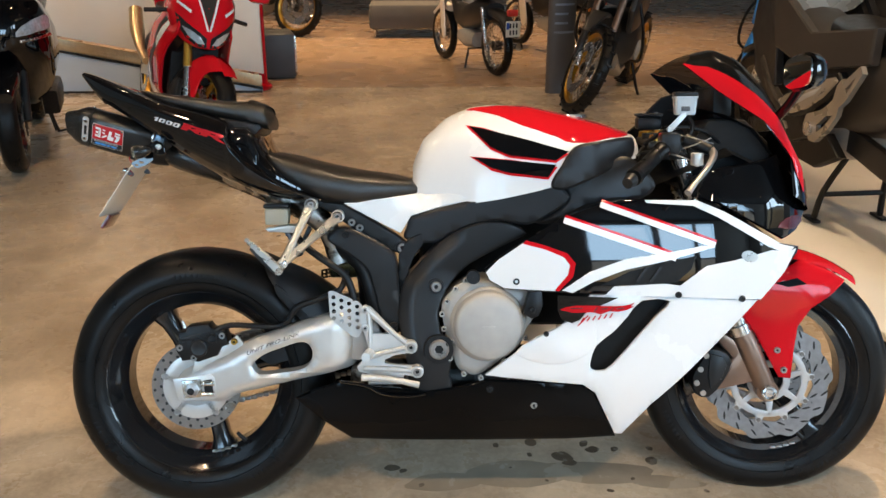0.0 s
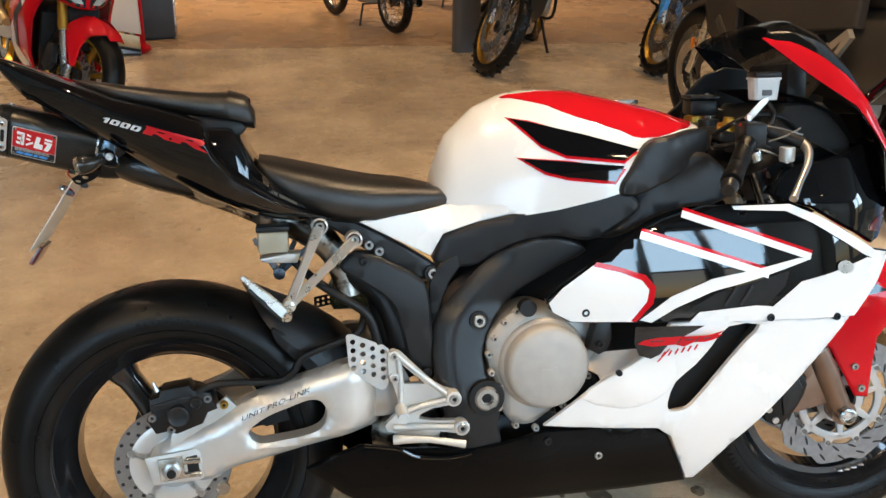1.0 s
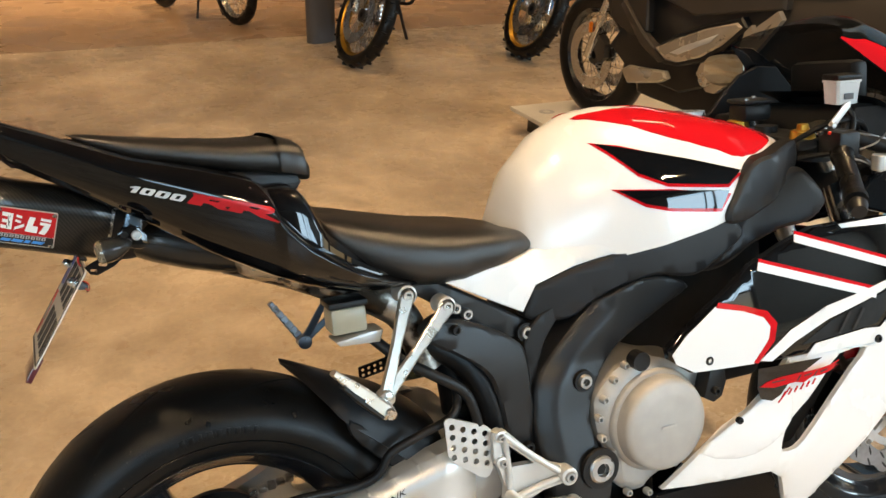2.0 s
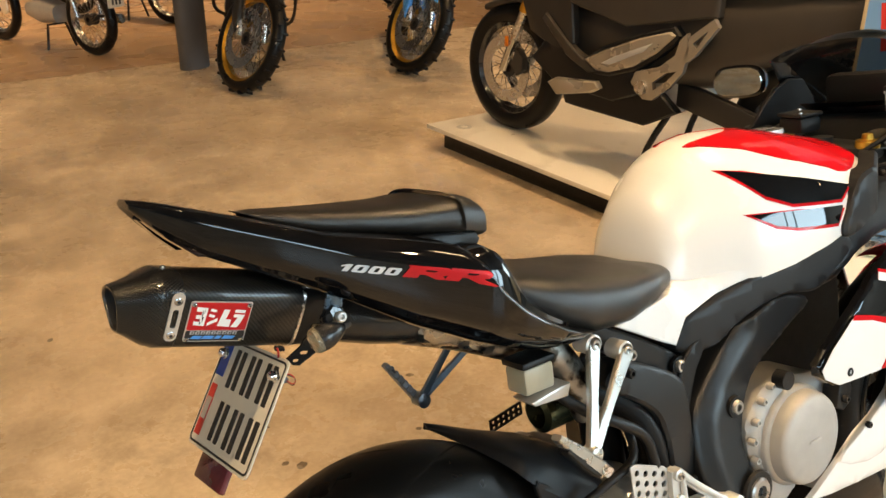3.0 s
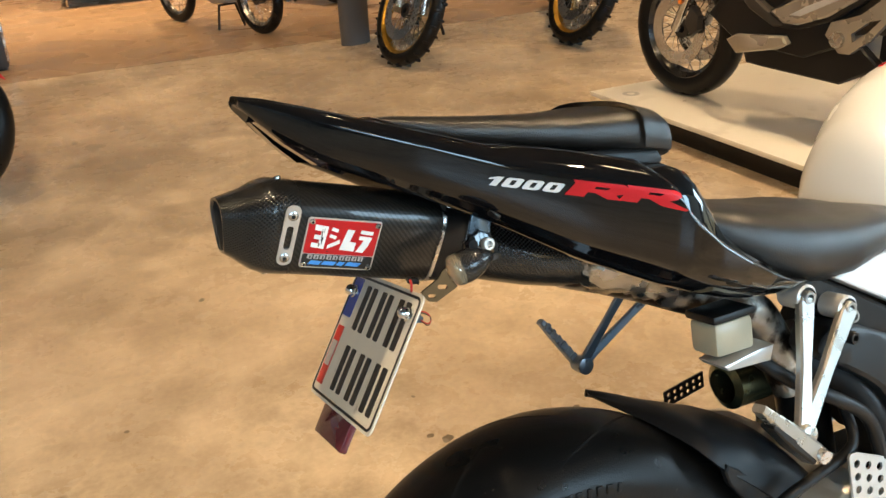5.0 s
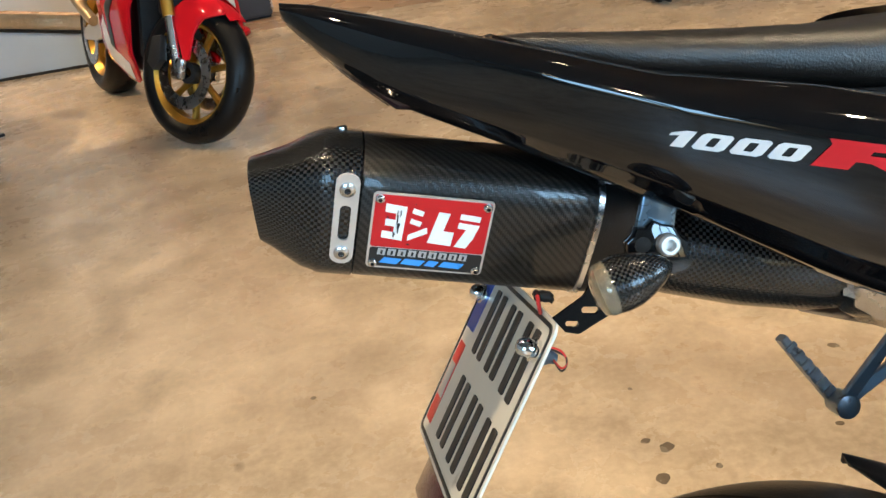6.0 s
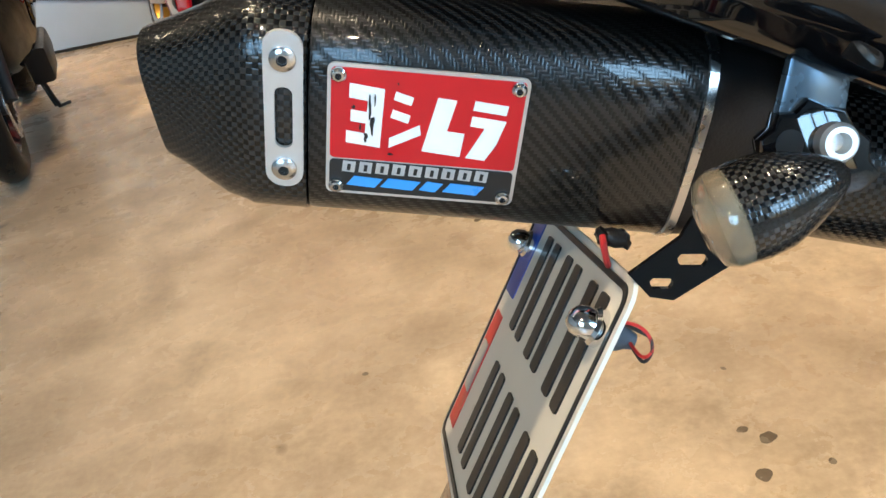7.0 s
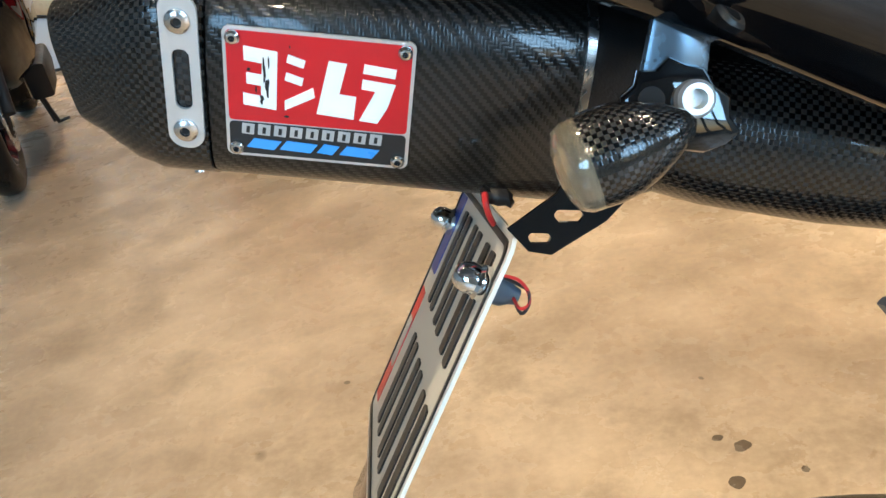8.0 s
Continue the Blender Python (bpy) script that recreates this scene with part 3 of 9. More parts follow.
def build_seats():
    # rider's seat
    xs = [0.195, 0.22, 0.26, 0.32, 0.40, 0.48, 0.535, 0.565]
    zt = [0.890, 0.887, 0.879, 0.864, 0.846, 0.834, 0.820, 0.785]
    zb = [0.850, 0.812, 0.778, 0.752, 0.742, 0.752, 0.768, 0.777]
    hw = [0.12, 0.135, 0.150, 0.158, 0.150, 0.128, 0.100, 0.070]
    rings = []
    for x in np.linspace(xs[0], xs[-1], 26):
        t, b, w = (np.interp(x, xs, k) for k in (zt, zb, hw))
        ring = []
        for a in np.linspace(0, 2 * math.pi, 28, endpoint=False):
            c, s = math.cos(a), math.sin(a)
            ring.append((x, MID + w * math.copysign(abs(c) ** 0.7, c), (t + b) / 2 + (t - b) / 2 * math.copysign(abs(s) ** 0.75, s) - (0.010 * (1 - abs(c)) if s > 0 else 0)))
        rings.append(ring)
    put("rider_seat", loft_mesh("rider_seat", rings, sharp=70), M_SEAT, bike, label="black vinyl rider's seat")
    # pillion pad
    xs = [-0.128, -0.105, -0.05, 0.02, 0.09, 0.145, 0.182, 0.192]
    zt = [1.034, 1.033, 1.024, 1.014, 1.006, 1.005, 0.992, 0.970]
    zb = [1.036, 1.016, 0.992, 0.975, 0.958, 0.945, 0.937, 0.936]
    hw = [0.020, 0.036, 0.062, 0.082, 0.094, 0.098, 0.096, 0.086]
    rings = []
    for x in np.linspace(xs[0], xs[-1], 26):
        t, b, w = (np.interp(x, xs, k) for k in (zt, zb, hw))
        ring = []
        for a in np.linspace(0, 2 * math.pi, 28, endpoint=False):
            c, s = math.cos(a), math.sin(a)
            ring.append((x, MID + w * math.copysign(abs(c) ** 0.6, c), (t + b) / 2 + (t - b) / 2 * math.copysign(abs(s) ** 0.7, s)))
        rings.append(ring)
    pad = put("pillion_seat", loft_mesh("pillion_seat", rings, sharp=70), M_SEAT, bike, label="black vinyl pillion pad with a raised front strap")
    put("pad_base", prism("pad_base", [(0.03, 0.965), (0.10, 0.962), (0.172, 0.950), (0.170, 0.929), (0.14, 0.916), (0.115, 0.914), (0.06, 0.93)], MID - 0.092, MID + 0.092, 0.006, 2), M_PLASTIC, pad, label="black moulded pad base")
    # broad strap across the front of the pad
    strap = []
    for x in np.linspace(0.148, 0.184, 6):
        t, b, w = (np.interp(x, xs, k) for k in (zt, zb, hw))
        ring = []
        for a in np.linspace(-0.35, math.pi + 0.35, 24):
            c, s = math.cos(a), math.sin(a)
            g = 0.0055
            ring.append((x + 0.0, MID + (w + g) * math.copysign(abs(c) ** 0.6, c), (t + b) / 2 + ((t - b) / 2 + g) * math.copysign(abs(s) ** 0.7, s)))
        strap.append(ring)
    put("strap", loft_mesh("strap", strap, closed=False, caps=(False, False), sharp=70), M_SEAT, pad)


build_seats()

TAIL_X = [-0.259, -0.235, -0.20, -0.12, -0.05, 0.03, 0.10, 0.112, 0.120, 0.135, 0.153, 0.185, 0.22, 0.267, 0.32]
TAIL_T = [1.074, 1.068, 1.055, 1.024, 0.996, 0.976, 0.954, 0.943, 0.917, 0.897, 0.875, 0.848, 0.823, 0.797, 0.776]
TAIL_B = [1.066, 1.036, 1.003, 0.957, 0.915, 0.862, 0.824, 0.818, 0.815, 0.808, 0.800, 0.788, 0.778, 0.770, 0.767]
TAIL_W = [0.026, 0.044, 0.066, 0.108, 0.140, 0.170, 0.196, 0.200, 0.203, 0.205, 0.206, 0.205, 0.199, 0.180, 0.150]


def tail_ring(x, grow=0.0):
    t, b, w = (np.interp(x, TAIL_X, k) for k in (TAIL_T, TAIL_B, TAIL_W))
    h = t - b
    half = [(0, t + 0.004), (-0.50 * w, t + 0.003), (-0.70 * w, t), (-0.78 * w, t - 0.012 * h), (-0.93 * w, t - 0.115 * h), (-0.985 * w, t - 0.19 * h), (-1.0 * w, t - 0.245 * h), (-0.995 * w, t - 0.32 * h),
            (-0.955 * w, t - 0.60 * h), (-0.90 * w, t - 0.80 * h), (-0.86 * w, t - 0.87 * h), (-0.74 * w, b), (-0.60 * w, b + 0.16 * h), (-0.35 * w, b + 0.42 * h), (0, b + 0.48 * h)]
    half = curve_points(half, 3, False)
    right = [(x, MID + q[0] - grow, q[1]) for q in half]
    return right + [(q[0], 2 * MID - q[1], q[2]) for q in right[-2:0:-1]]


def y_tail(x, z):
    t, b, w = (np.interp(x, TAIL_X, k) for k in (TAIL_T, TAIL_B, TAIL_W))
    h = (t - z) / max(1e-4, t - b)
    return MID - w * np.interp(h, [0, 0.012, 0.115, 0.19, 0.245, 0.32, 0.60, 0.80, 0.87, 1.0], [0.7, 0.78, 0.93, 0.985, 1.0, 0.995, 0.955, 0.90, 0.86, 0.74])


def build_tail():
    rings = [tail_ring(x) for x in (*np.linspace(TAIL_X[0], 0.108, 36), *np.linspace(0.112, TAIL_X[-1], 34))]
    tail = put("tail_fairing", loft_mesh("tail_fairing", rings, sharp=50), M_BLACK, bike, label="glossy black tail fairing with white and red lettering")
    # lettering laid on the flank
    skin = BVHTree.FromPolygons([v.co for v in tail.data.vertices], [tuple(p.vertices) for p in tail.data.polygons])

    def flank(x, z):
        hit = skin.ray_cast(Vector((x, -1, z)), Vector((0, 1, 0)))
        return hit[0].y if hit[0] is not None else y_tail(x, z)
    def glyph(outer, holes, x0, z0, wide, high, shear, slope, mat):
        """A letter drawn in a unit square, laid sloping on the flank."""
        bm = bmesh.new()
        edges = []
        for loop in [outer] + holes:
            vs = [bm.verts.new((q[0], q[1], 0)) for q in loop]
            edges += [bm.edges.new((vs[i], vs[(i + 1) % len(vs)])) for i in range(len(vs))]
        bmesh.ops.triangle_fill(bm, edges=edges, use_beauty=True)
        bmesh.ops.subdivide_edges(bm, edges=[e for e in bm.edges if e.calc_length() > 0.3], cuts=2)
        bmesh.ops.triangulate(bm, faces=bm.faces)
        for v in bm.verts:
            px, pz = v.co.x * wide + v.co.y * high * shear, v.co.y * high
            x, z = x0 + px, z0 + pz + slope * px
            v.co = (x, flank(x, z) - 0.0011, z)
        put("lettering", from_bm("lettering", bm), mat, tail)
    one = [(0.35, 0.0), (0.85, 0.0), (0.85, 1.0), (0.45, 1.0), (0.0, 0.80), (0.0, 0.62), (0.35, 0.70)]
    zero = [(0.12, 0.0), (0.88, 0.0), (1.0, 0.14), (1.0, 0.86), (0.88, 1.0), (0.12, 1.0), (0.0, 0.86), (0.0, 0.14)]
    zero_in = [(0.38, 0.24), (0.36, 0.30), (0.36, 0.72), (0.38, 0.77), (0.62, 0.77), (0.64, 0.72), (0.64, 0.30), (0.62, 0.24)]
    glyph(one, [], -0.0650, 0.9590, 0.0125, 0.0098, 0.72, -0.30, M_GREYWHITE)
    for k in range(3):
        x = -0.0512 + 0.0178 * k
        glyph(zero, [zero_in], x, 0.9590 - 0.30 * (x + 0.0650), 0.0152, 0.0098, 0.72, -0.30, M_GREYWHITE)
    arr = [(0.0, 0.0), (0.36, 0.0), (0.36, 0.30), (0.50, 0.30), (0.86, -0.06), (1.22, -0.12), (0.90, 0.30), (1.02, 0.42), (1.06, 0.62), (1.02, 0.84), (0.88, 1.0), (-0.08, 1.0), (0.0, 0.80)]
    arr_in = [(0.42, 0.56), (0.42, 0.71), (0.66, 0.71), (0.70, 0.66), (0.64, 0.56)]
    glyph([(1.06, 0.0) if q == (1.22, -0.12) else (0.80, 0.0) if q == (0.86, -0.06) else q for q in arr], [arr_in], 0.0050, 0.9372, 0.0470, 0.0160, 0.76, -0.300, M_LABELRED)
    glyph([(q[0] * (1.28 if q[0] > 1.1 else 1.0), q[1] - (0.16 if q[0] > 1.1 else 0.0)) for q in arr], [arr_in], 0.0525, 0.9230, 0.0470, 0.0165, 0.76, -0.300, M_LABELRED)
    # rear lamp under the tip
    lamp = [(-0.246, 1.050), (-0.20, 1.000), (-0.185, 1.006), (-0.225, 1.046)]
    for s in (1, -1):
        me = panel("tail_lamp", lamp, lambda x, z: MID - np.interp(x, [-0.26, -0.19], [0.018, 0.058]), thick=0.02, rim=0.004, smooth=2)
        put("tail_lamp", me if s == 1 else mirrored(me, MID), M_SMOKE, tail, label="smoked tail lamp")
    # dark underside pan
    pan = [[(x, y, np.interp(x, TAIL_X, TAIL_B) + np.interp(x, [-0.2, 0.1, 0.3], [0.03, 0.028, 0.004]) - 0.008 * (1 - s * s)) for s in np.linspace(-1, 1, 9) for y in [MID + s * 0.45 * np.interp(x, TAIL_X, TAIL_W)]] for x in np.linspace(-0.20, 0.30, 14)]
    put("undertray", loft_mesh("undertray", pan, closed=False, caps=(False, False)), M_PLASTIC, tail)
    # inner wall between the shell's front edge and the rider's seat
    rings = []
    for x in np.linspace(0.06, 0.312, 30):
        t = np.interp(x, [0.06, 0.150, 0.163, 0.179, 0.192, 0.215, 0.254, 0.296, 0.312], [0.944, 0.942, 0.932, 0.899, 0.872, 0.850, 0.818, 0.789, 0.780])
        b, w = np.interp(x, TAIL_X, TAIL_B) + 0.014, 0.80 * np.interp(x, TAIL_X, TAIL_W)
        half = [(0, t), (-0.72 * w, t), (-0.90 * w, t - 0.006), (-0.97 * w, t - 0.018), (-w, t - 0.3 * (t - b)), (-w, b), (0, b)]
        right = [(x, MID + q[0], q[1]) for q in half]
        rings.append(right + [(q[0], 2 * MID - q[1], q[2]) for q in right[-2:0:-1]])
    put("seat_cowl_inset", loft_mesh("seat_cowl_inset", rings, sharp=40), M_BLACK, tail)


build_tail()

# ---- silencer: u runs rearwards along it, w stands square to it
SIL_C, SIL_S = math.cos(radians(16)), math.sin(radians(16))


def sil(u, y, w):
    return (-SIL_C * u + SIL_S * w, y, SIL_S * u + SIL_C * w)


SIL_MID = (0.020, 0.843)
SIL_SEC = [(0.084, 0.866), (0.052, 0.889), (-0.012, 0.889), (-0.044, 0.866), (-0.0145, 0.803), (0.000, 0.7945), (0.040, 0.7945), (0.0545, 0.803)]


def chaikin(p, n=3):
    for _ in range(n):
        q = []
        for i in range(len(p)):
            a, b = np.array(p[i]), np.array(p[(i + 1) % len(p)])
            q += [a * 0.78 + b * 0.22, a * 0.22 + b * 0.78]
        p = q
    return p


SIL_RING = chaikin(SIL_SEC, 3)


def sil_ring(u, k=1.0, kw=None, off=(0, 0), slant=0.0):
    kw = k if kw is None else kw
    return [sil(u + slant * (p[1] - SIL_MID[1]) * kw, SIL_MID[0] + off[0] + (p[0] - SIL_MID[0]) * k, SIL_MID[1] + off[1] + (p[1] - SIL_MID[1]) * kw) for p in SIL_RING]


def sil_skin(name, rows, mat, parent, label="", caps=(False, False)):
    """rows: (u, scale across, scale up[, drop[, slant]])."""
    rings = [sil_ring(r[0], r[1], r[2], (0, -r[3] if len(r) > 3 else 0), r[4] if len(r) > 4 else 0.0) for r in rows]
    verts, faces = loft(rings, True, caps)
    n, uvs, run = len(SIL_RING), [], 0.0
    per = np.concatenate([[0], np.cumsum([np.linalg.norm(np.subtract(SIL_RING[(i + 1) % n], SIL_RING[i])) for i in range(n)])])[:n]
    for i, r in enumerate(rows):
        if i:
            run += math.hypot(rows[i][0] - rows[i - 1][0], 0.04 * (rows[i][1] - rows[i - 1][1]))
        uvs += [(run, per[j]) for j in range(n)]
    me = mesh_of(name, verts, faces, 30, uvs)
    return put(name, fix_normals(me), mat, parent, label=label)


def sil_face(p, v, out=0.0):
    """A place on the silencer's label flank: p along it (u), v up the flank from its lower edge, out from it."""
    a, b = np.array((-0.0145, 0.803)), np.array((-0.044, 0.866))
    d = (b - a) / np.linalg.norm(b - a)
    nrm = np.array((-d[1], d[0]))
    q = a + d * v + nrm * out
    return sil(p, q[0], q[1])


def flank_plate(name, outline, thick, base, mat, parent, holes=(), bevel=0.0, label=""):
    """A flat piece on the label flank, outline in (u, v)."""
    bm = bmesh.new()
    loops = [list(outline)] + [list(h) for h in holes]
    edges = []
    for loop in loops:
        vs = [bm.verts.new((q[0], q[1], 0)) for q in loop]
        edges += [bm.edges.new((vs[i], vs[(i + 1) % len(vs)])) for i in range(len(vs))]
    bmesh.ops.triangle_fill(bm, edges=edges, use_beauty=True)
    res = bmesh.ops.extrude_face_region(bm, geom=list(bm.faces))
    for v in res["geom"]:
        if isinstance(v, bmesh.types.BMVert):
            v.co.z = thick
    for v in bm.verts:
        v.co = sil_face(v.co.x, v.co.y, base + v.co.z)
    return put(name, from_bm(name, bm, 30), mat, parent, label=label)


def round_rect(x0, y0, x1, y1, r, n=5):
    out = []
    for cx, cy, a0 in ((x1 - r, y1 - r, 0), (x0 + r, y1 - r, 90), (x0 + r, y0 + r, 180), (x1 - r, y0 + r, 270)):
        out += [(cx + r * math.cos(radians(a0 + 90 * i / n)), cy + r * math.sin(radians(a0 + 90 * i / n))) for i in range(n + 1)]
    return out


def rivet(u, v, r, parent, out=0.0016, mat=None):
    prof = [(0, r), (0.0012, r * 0.98), (0.0022, r * 0.7), (0.0024, r * 0.42), (0.0010, r * 0.36), (0.0010, 0.0001)]
    a, b, c = (Vector(sil_face(u, v, out)), Vector(sil_face(u, v, out + 0.01)), Vector(sil_face(u + 0.01, v, out)))
    zax, xax = (b - a).normalized(), (c - a).normalized()
    m = Matrix((xax, zax.cross(xax), zax)).transposed().to_4x4()
    m.translation = a
    me = lathe("rivet", prof, 20, "z")
    me.transform(m)
    ob = put("rivet", me, mat or M_STEEL, parent)
    hole = lathe("rivet_hole", [(0.0011, r * 0.34), (0.00115, 0.0001)], 12, "z")
    hole.transform(m)
    put("rivet_hole", hole, M_DARKHOLE, ob)


def build_silencer():
    root = sil_skin("silencer", [(0.336, 0.985, 0.985), (0.338, 1, 1), (0.38, 1, 1), (0.43, 1, 1), (0.484, 1, 1), (0.4852, 0.992, 0.992)], M_CARBON, bike,
                    "woven carbon-fibre silencer with a riveted maker's plate")
    # end cap with its outlet
    sil_skin("end_cap", [(0.4858, 0.985, 0.985), (0.4862, 1.012, 1.012), (0.500, 1.012, 1.012), (0.5085, 1.010, 1.010), (0.5115, 0.985, 0.985), (0.519, 0.92, 0.925, 0.001), (0.521, 0.90, 0.905, 0.001), (0.531, 0.77, 0.78, 0.003, 0.06), (0.542, 0.645, 0.66, 0.004, 0.16),
                         (0.5500, 0.575, 0.585, 0.0045, 0.22), (0.5520, 0.55, 0.56, 0.0045, 0.22), (0.5520, 0.50, 0.515, 0.0045, 0.22), (0.5495, 0.48, 0.495, 0.0045, 0.22)], M_CARBON_SLEEVE, root, "dark carbon end cone")
    rows = [(0.5495, 0.48, 0.495, 0.0045, 0.22), (0.538, 0.46, 0.475, 0.0045, 0.1), (0.49, 0.46, 0.475, 0.004)]
    sil_skin("outlet", rows, M_DARKHOLE, root, caps=(False, True))
    sil_skin("front_band", [(0.3325, 1.0, 1.0), (0.3330, 1.022, 1.022), (0.3365, 1.022, 1.022), (0.3370, 1.0, 1.0)], M_STEEL, root, "bright steel band")
    sil_skin("front_cap", [(0.3325, 1.0, 1.0), (0.318, 0.975, 0.975), (0.300, 0.88, 0.9), (0.286, 0.72, 0.8)], M_PLASTIC, root, caps=(False, True))
    # strap on the flank, with slot
    slot = round_rect(0.4906, 0.0232, 0.4974, 0.0490, 0.0030, 4)
    strap = flank_plate("rivet_strap", round_rect(0.4867, 0.0055, 0.5013, 0.0712, 0.0066), 0.0016, 0.0014, M_SATIN, root, [slot[::-1]], label="satin aluminium rivet strap")
    for v in (0.0140, 0.0605):
        rivet(0.494, v, 0.0050, strap, 0.0030)
    # small rivets on top and below the band
    for p in ((0.5, 0.010, 0.8905), (0.5, 0.030, 0.7950)):
        put("cap_screw", lathe("cap_screw", [(-0.004, 0.0038), (0.0, 0.0038), (0.001, 0.0025), (0.001, 0.0001)], 14, "z", sil(*p)), M_STEEL, root)
    # maker's plate
    u0, u1, v0, v1 = 0.4030, 0.4780, 0.0035, 0.0600
    plate = flank_plate("makers_plate", round_rect(u0, v0, u1, v1, 0.0030), 0.0010, 0.0004, M_SATIN, root, label="red and black riveted metal plate with white shapes")
    vb = v0 + 0.0160
    flank_plate("red_field", round_rect(u0 + 0.0014, vb + 0.0006, u1 - 0.0014, v1 - 0.0014, 0.0018), 0.0004, 0.0014, M_LABELRED, plate)
    flank_plate("black_field", round_rect(u0 + 0.0014, v0 + 0.0014, u1 - 0.0014, vb - 0.0002, 0.0018), 0.0004, 0.0014, M_INK, plate)

    def shape(name, pts, mat, h=0.0018):
        # pts in shares of the plate from its rear top corner
        flank_plate(name, [(u1 - p[0] * (u1 - u0), v1 - p[1] * (v1 - v0)) for p in pts], 0.0004, h, mat, plate)

    W = M_LABELWHITE
    shape("white_shape", [(0.11, 0.13), (0.285, 0.155), (0.275, 0.60), (0.10, 0.575), (0.10, 0.485), (0.195, 0.498), (0.197, 0.42), (0.12, 0.41), (0.12, 0.325), (0.20, 0.335), (0.203, 0.25), (0.11, 0.235)], W)
    shape("white_shape", [(0.34, 0.165), (0.43, 0.20), (0.42, 0.26), (0.33, 0.225)], W)
    shape("white_shape", [(0.33, 0.30), (0.42, 0.335), (0.41, 0.395), (0.32, 0.36)], W)
    shape("white_shape", [(0.32, 0.52), (0.47, 0.40), (0.48, 0.475), (0.32, 0.595)], W)
    shape("white_shape", [(0.55, 0.185), (0.645, 0.195), (0.61, 0.43), (0.70, 0.44), (0.69, 0.62), (0.49, 0.60)], W)
    shape("white_shape", [(0.735, 0.185), (0.905, 0.205), (0.90, 0.275), (0.73, 0.255)], W)
    shape("white_shape", [(0.73, 0.30), (0.905, 0.32), (0.87, 0.50), (0.82, 0.635), (0.72, 0.625), (0.80, 0.385), (0.725, 0.375)], W)
    for i in range(9):
        a = 0.09 + i * 0.087
        shape("grey_bar", [(a, 0.725), (a + 0.066, 0.73), (a + 0.060, 0.815), (a - 0.006, 0.81)], M_GREYTEXT)
        shape("dark_slit", [(a + 0.024, 0.745), (a + 0.042, 0.747), (a + 0.038, 0.797), (a + 0.020, 0.795)], M_INK, 0.0023)
    for a, b in ((0.15, 0.30), (0.33, 0.50), (0.535, 0.62), (0.66, 0.84)):
        shape("blue_bar", [(a, 0.845), (b, 0.855), (b - 0.04, 0.93), (a - 0.04, 0.92)], M_BLUEBRIGHT)
    rng = random.Random(11)
    for px, py, w, h in ((0.215, 0.30, 0.008, 0.10), (0.232, 0.42, 0.011, 0.09), (0.20, 0.52, 0.010, 0.05), (0.24, 0.24, 0.005, 0.05), (0.135, 0.30, 0.012, 0.012), (0.35, 0.105, 0.006, 0.012), (0.17, 0.45, 0.005, 0.03), (0.33, 0.64, 0.014, 0.008)):
        shape("scuff", [(px + w * rng.uniform(0.4, 1.3) * math.cos(t), py + h * rng.uniform(0.5, 1.2) * math.sin(t)) for t in np.linspace(0, 2 * math.pi, 12, endpoint=False)], M_INK, 0.0023)
    for a, b in ((u0 + 0.0042, v0 + 0.0040), (u1 - 0.0042, v0 + 0.0040), (u0 + 0.0042, v1 - 0.0042), (u1 - 0.0042, v1 - 0.0042)):
        rivet(a, b, 0.0030, plate, 0.0018)
    # carbon link pipe and the bare pipe before it
    def link_ring(u, r, y, w):
        return [sil(u, y + r * math.cos(a) * 1.05, w + r * math.sin(a)) for a in np.linspace(0, 2 * math.pi, 32, endpoint=False)]
    rows = [(0.30, 0.034, 0.012, 0.838), (0.27, 0.036, 0.006, 0.835), (0.22, 0.037, 0.0, 0.833), (0.17, 0.037, 0.0, 0.833), (0.153, 0.0365, 0.0, 0.833), (0.1475, 0.034, 0.0, 0.833), (0.146, 0.029, 0.0, 0.833)]
    rings = [link_ring(*r) for r in rows]
    v, f = loft(rings, True, (False, True))
    uv = [(rows[i][0], 0.036 * 2 * math.pi * j / 32) for i in range(len(rows)) for j in range(32)]
    put("carbon_sleeve", fix_normals(mesh_of("carbon_sleeve", v, f, 40, uv)), M_CARBON_SLEEVE, root, label="carbon heat sleeve")
    pipe = [sil(0.125, 0.0, 0.838), (0.06, 0.0, 0.842), (0.14, 0.0, 0.812), (0.22, -0.01, 0.775), (0.29, -0.03, 0.735), (0.33, -0.03, 0.69), (0.355, -0.04, 0.61)]
    put("link_pipe", tube("link_pipe", pipe, [0.026, 0.029, 0.033, 0.034, 0.030, 0.026, 0.024], 18, 5), M_GREYSILVER, root, label="heat-stained bare metal pipe")
    rng = random.Random(4)
    foil = []
    for i, x in enumerate(np.linspace(0.070, 0.190, 15)):
        zc, hw = np.interp(x, [0.07, 0.13, 0.19], [0.842, 0.822, 0.795]), np.interp(x, [0.07, 0.10, 0.19], [0.026, 0.036, 0.038])
        foil.append([(x + rng.uniform(-0.002, 0.002), -0.012 + hw * math.cos(a) + rng.uniform(-0.0025, 0.0025), zc + hw * math.sin(a) + rng.uniform(-0.0025, 0.0025)) for a in np.linspace(radians(100), radians(285), 11)])
    bm = bmesh.new()
    bm.from_mesh(loft_mesh("heat_shield", foil, closed=False, caps=(False, False), sharp=20))
    bmesh.ops.solidify(bm, geom=list(bm.faces), thickness=0.001)
    put("heat_shield", from_bm("heat_shield", bm, 20), M_FOIL, root, label="crumpled bare metal heat shield")
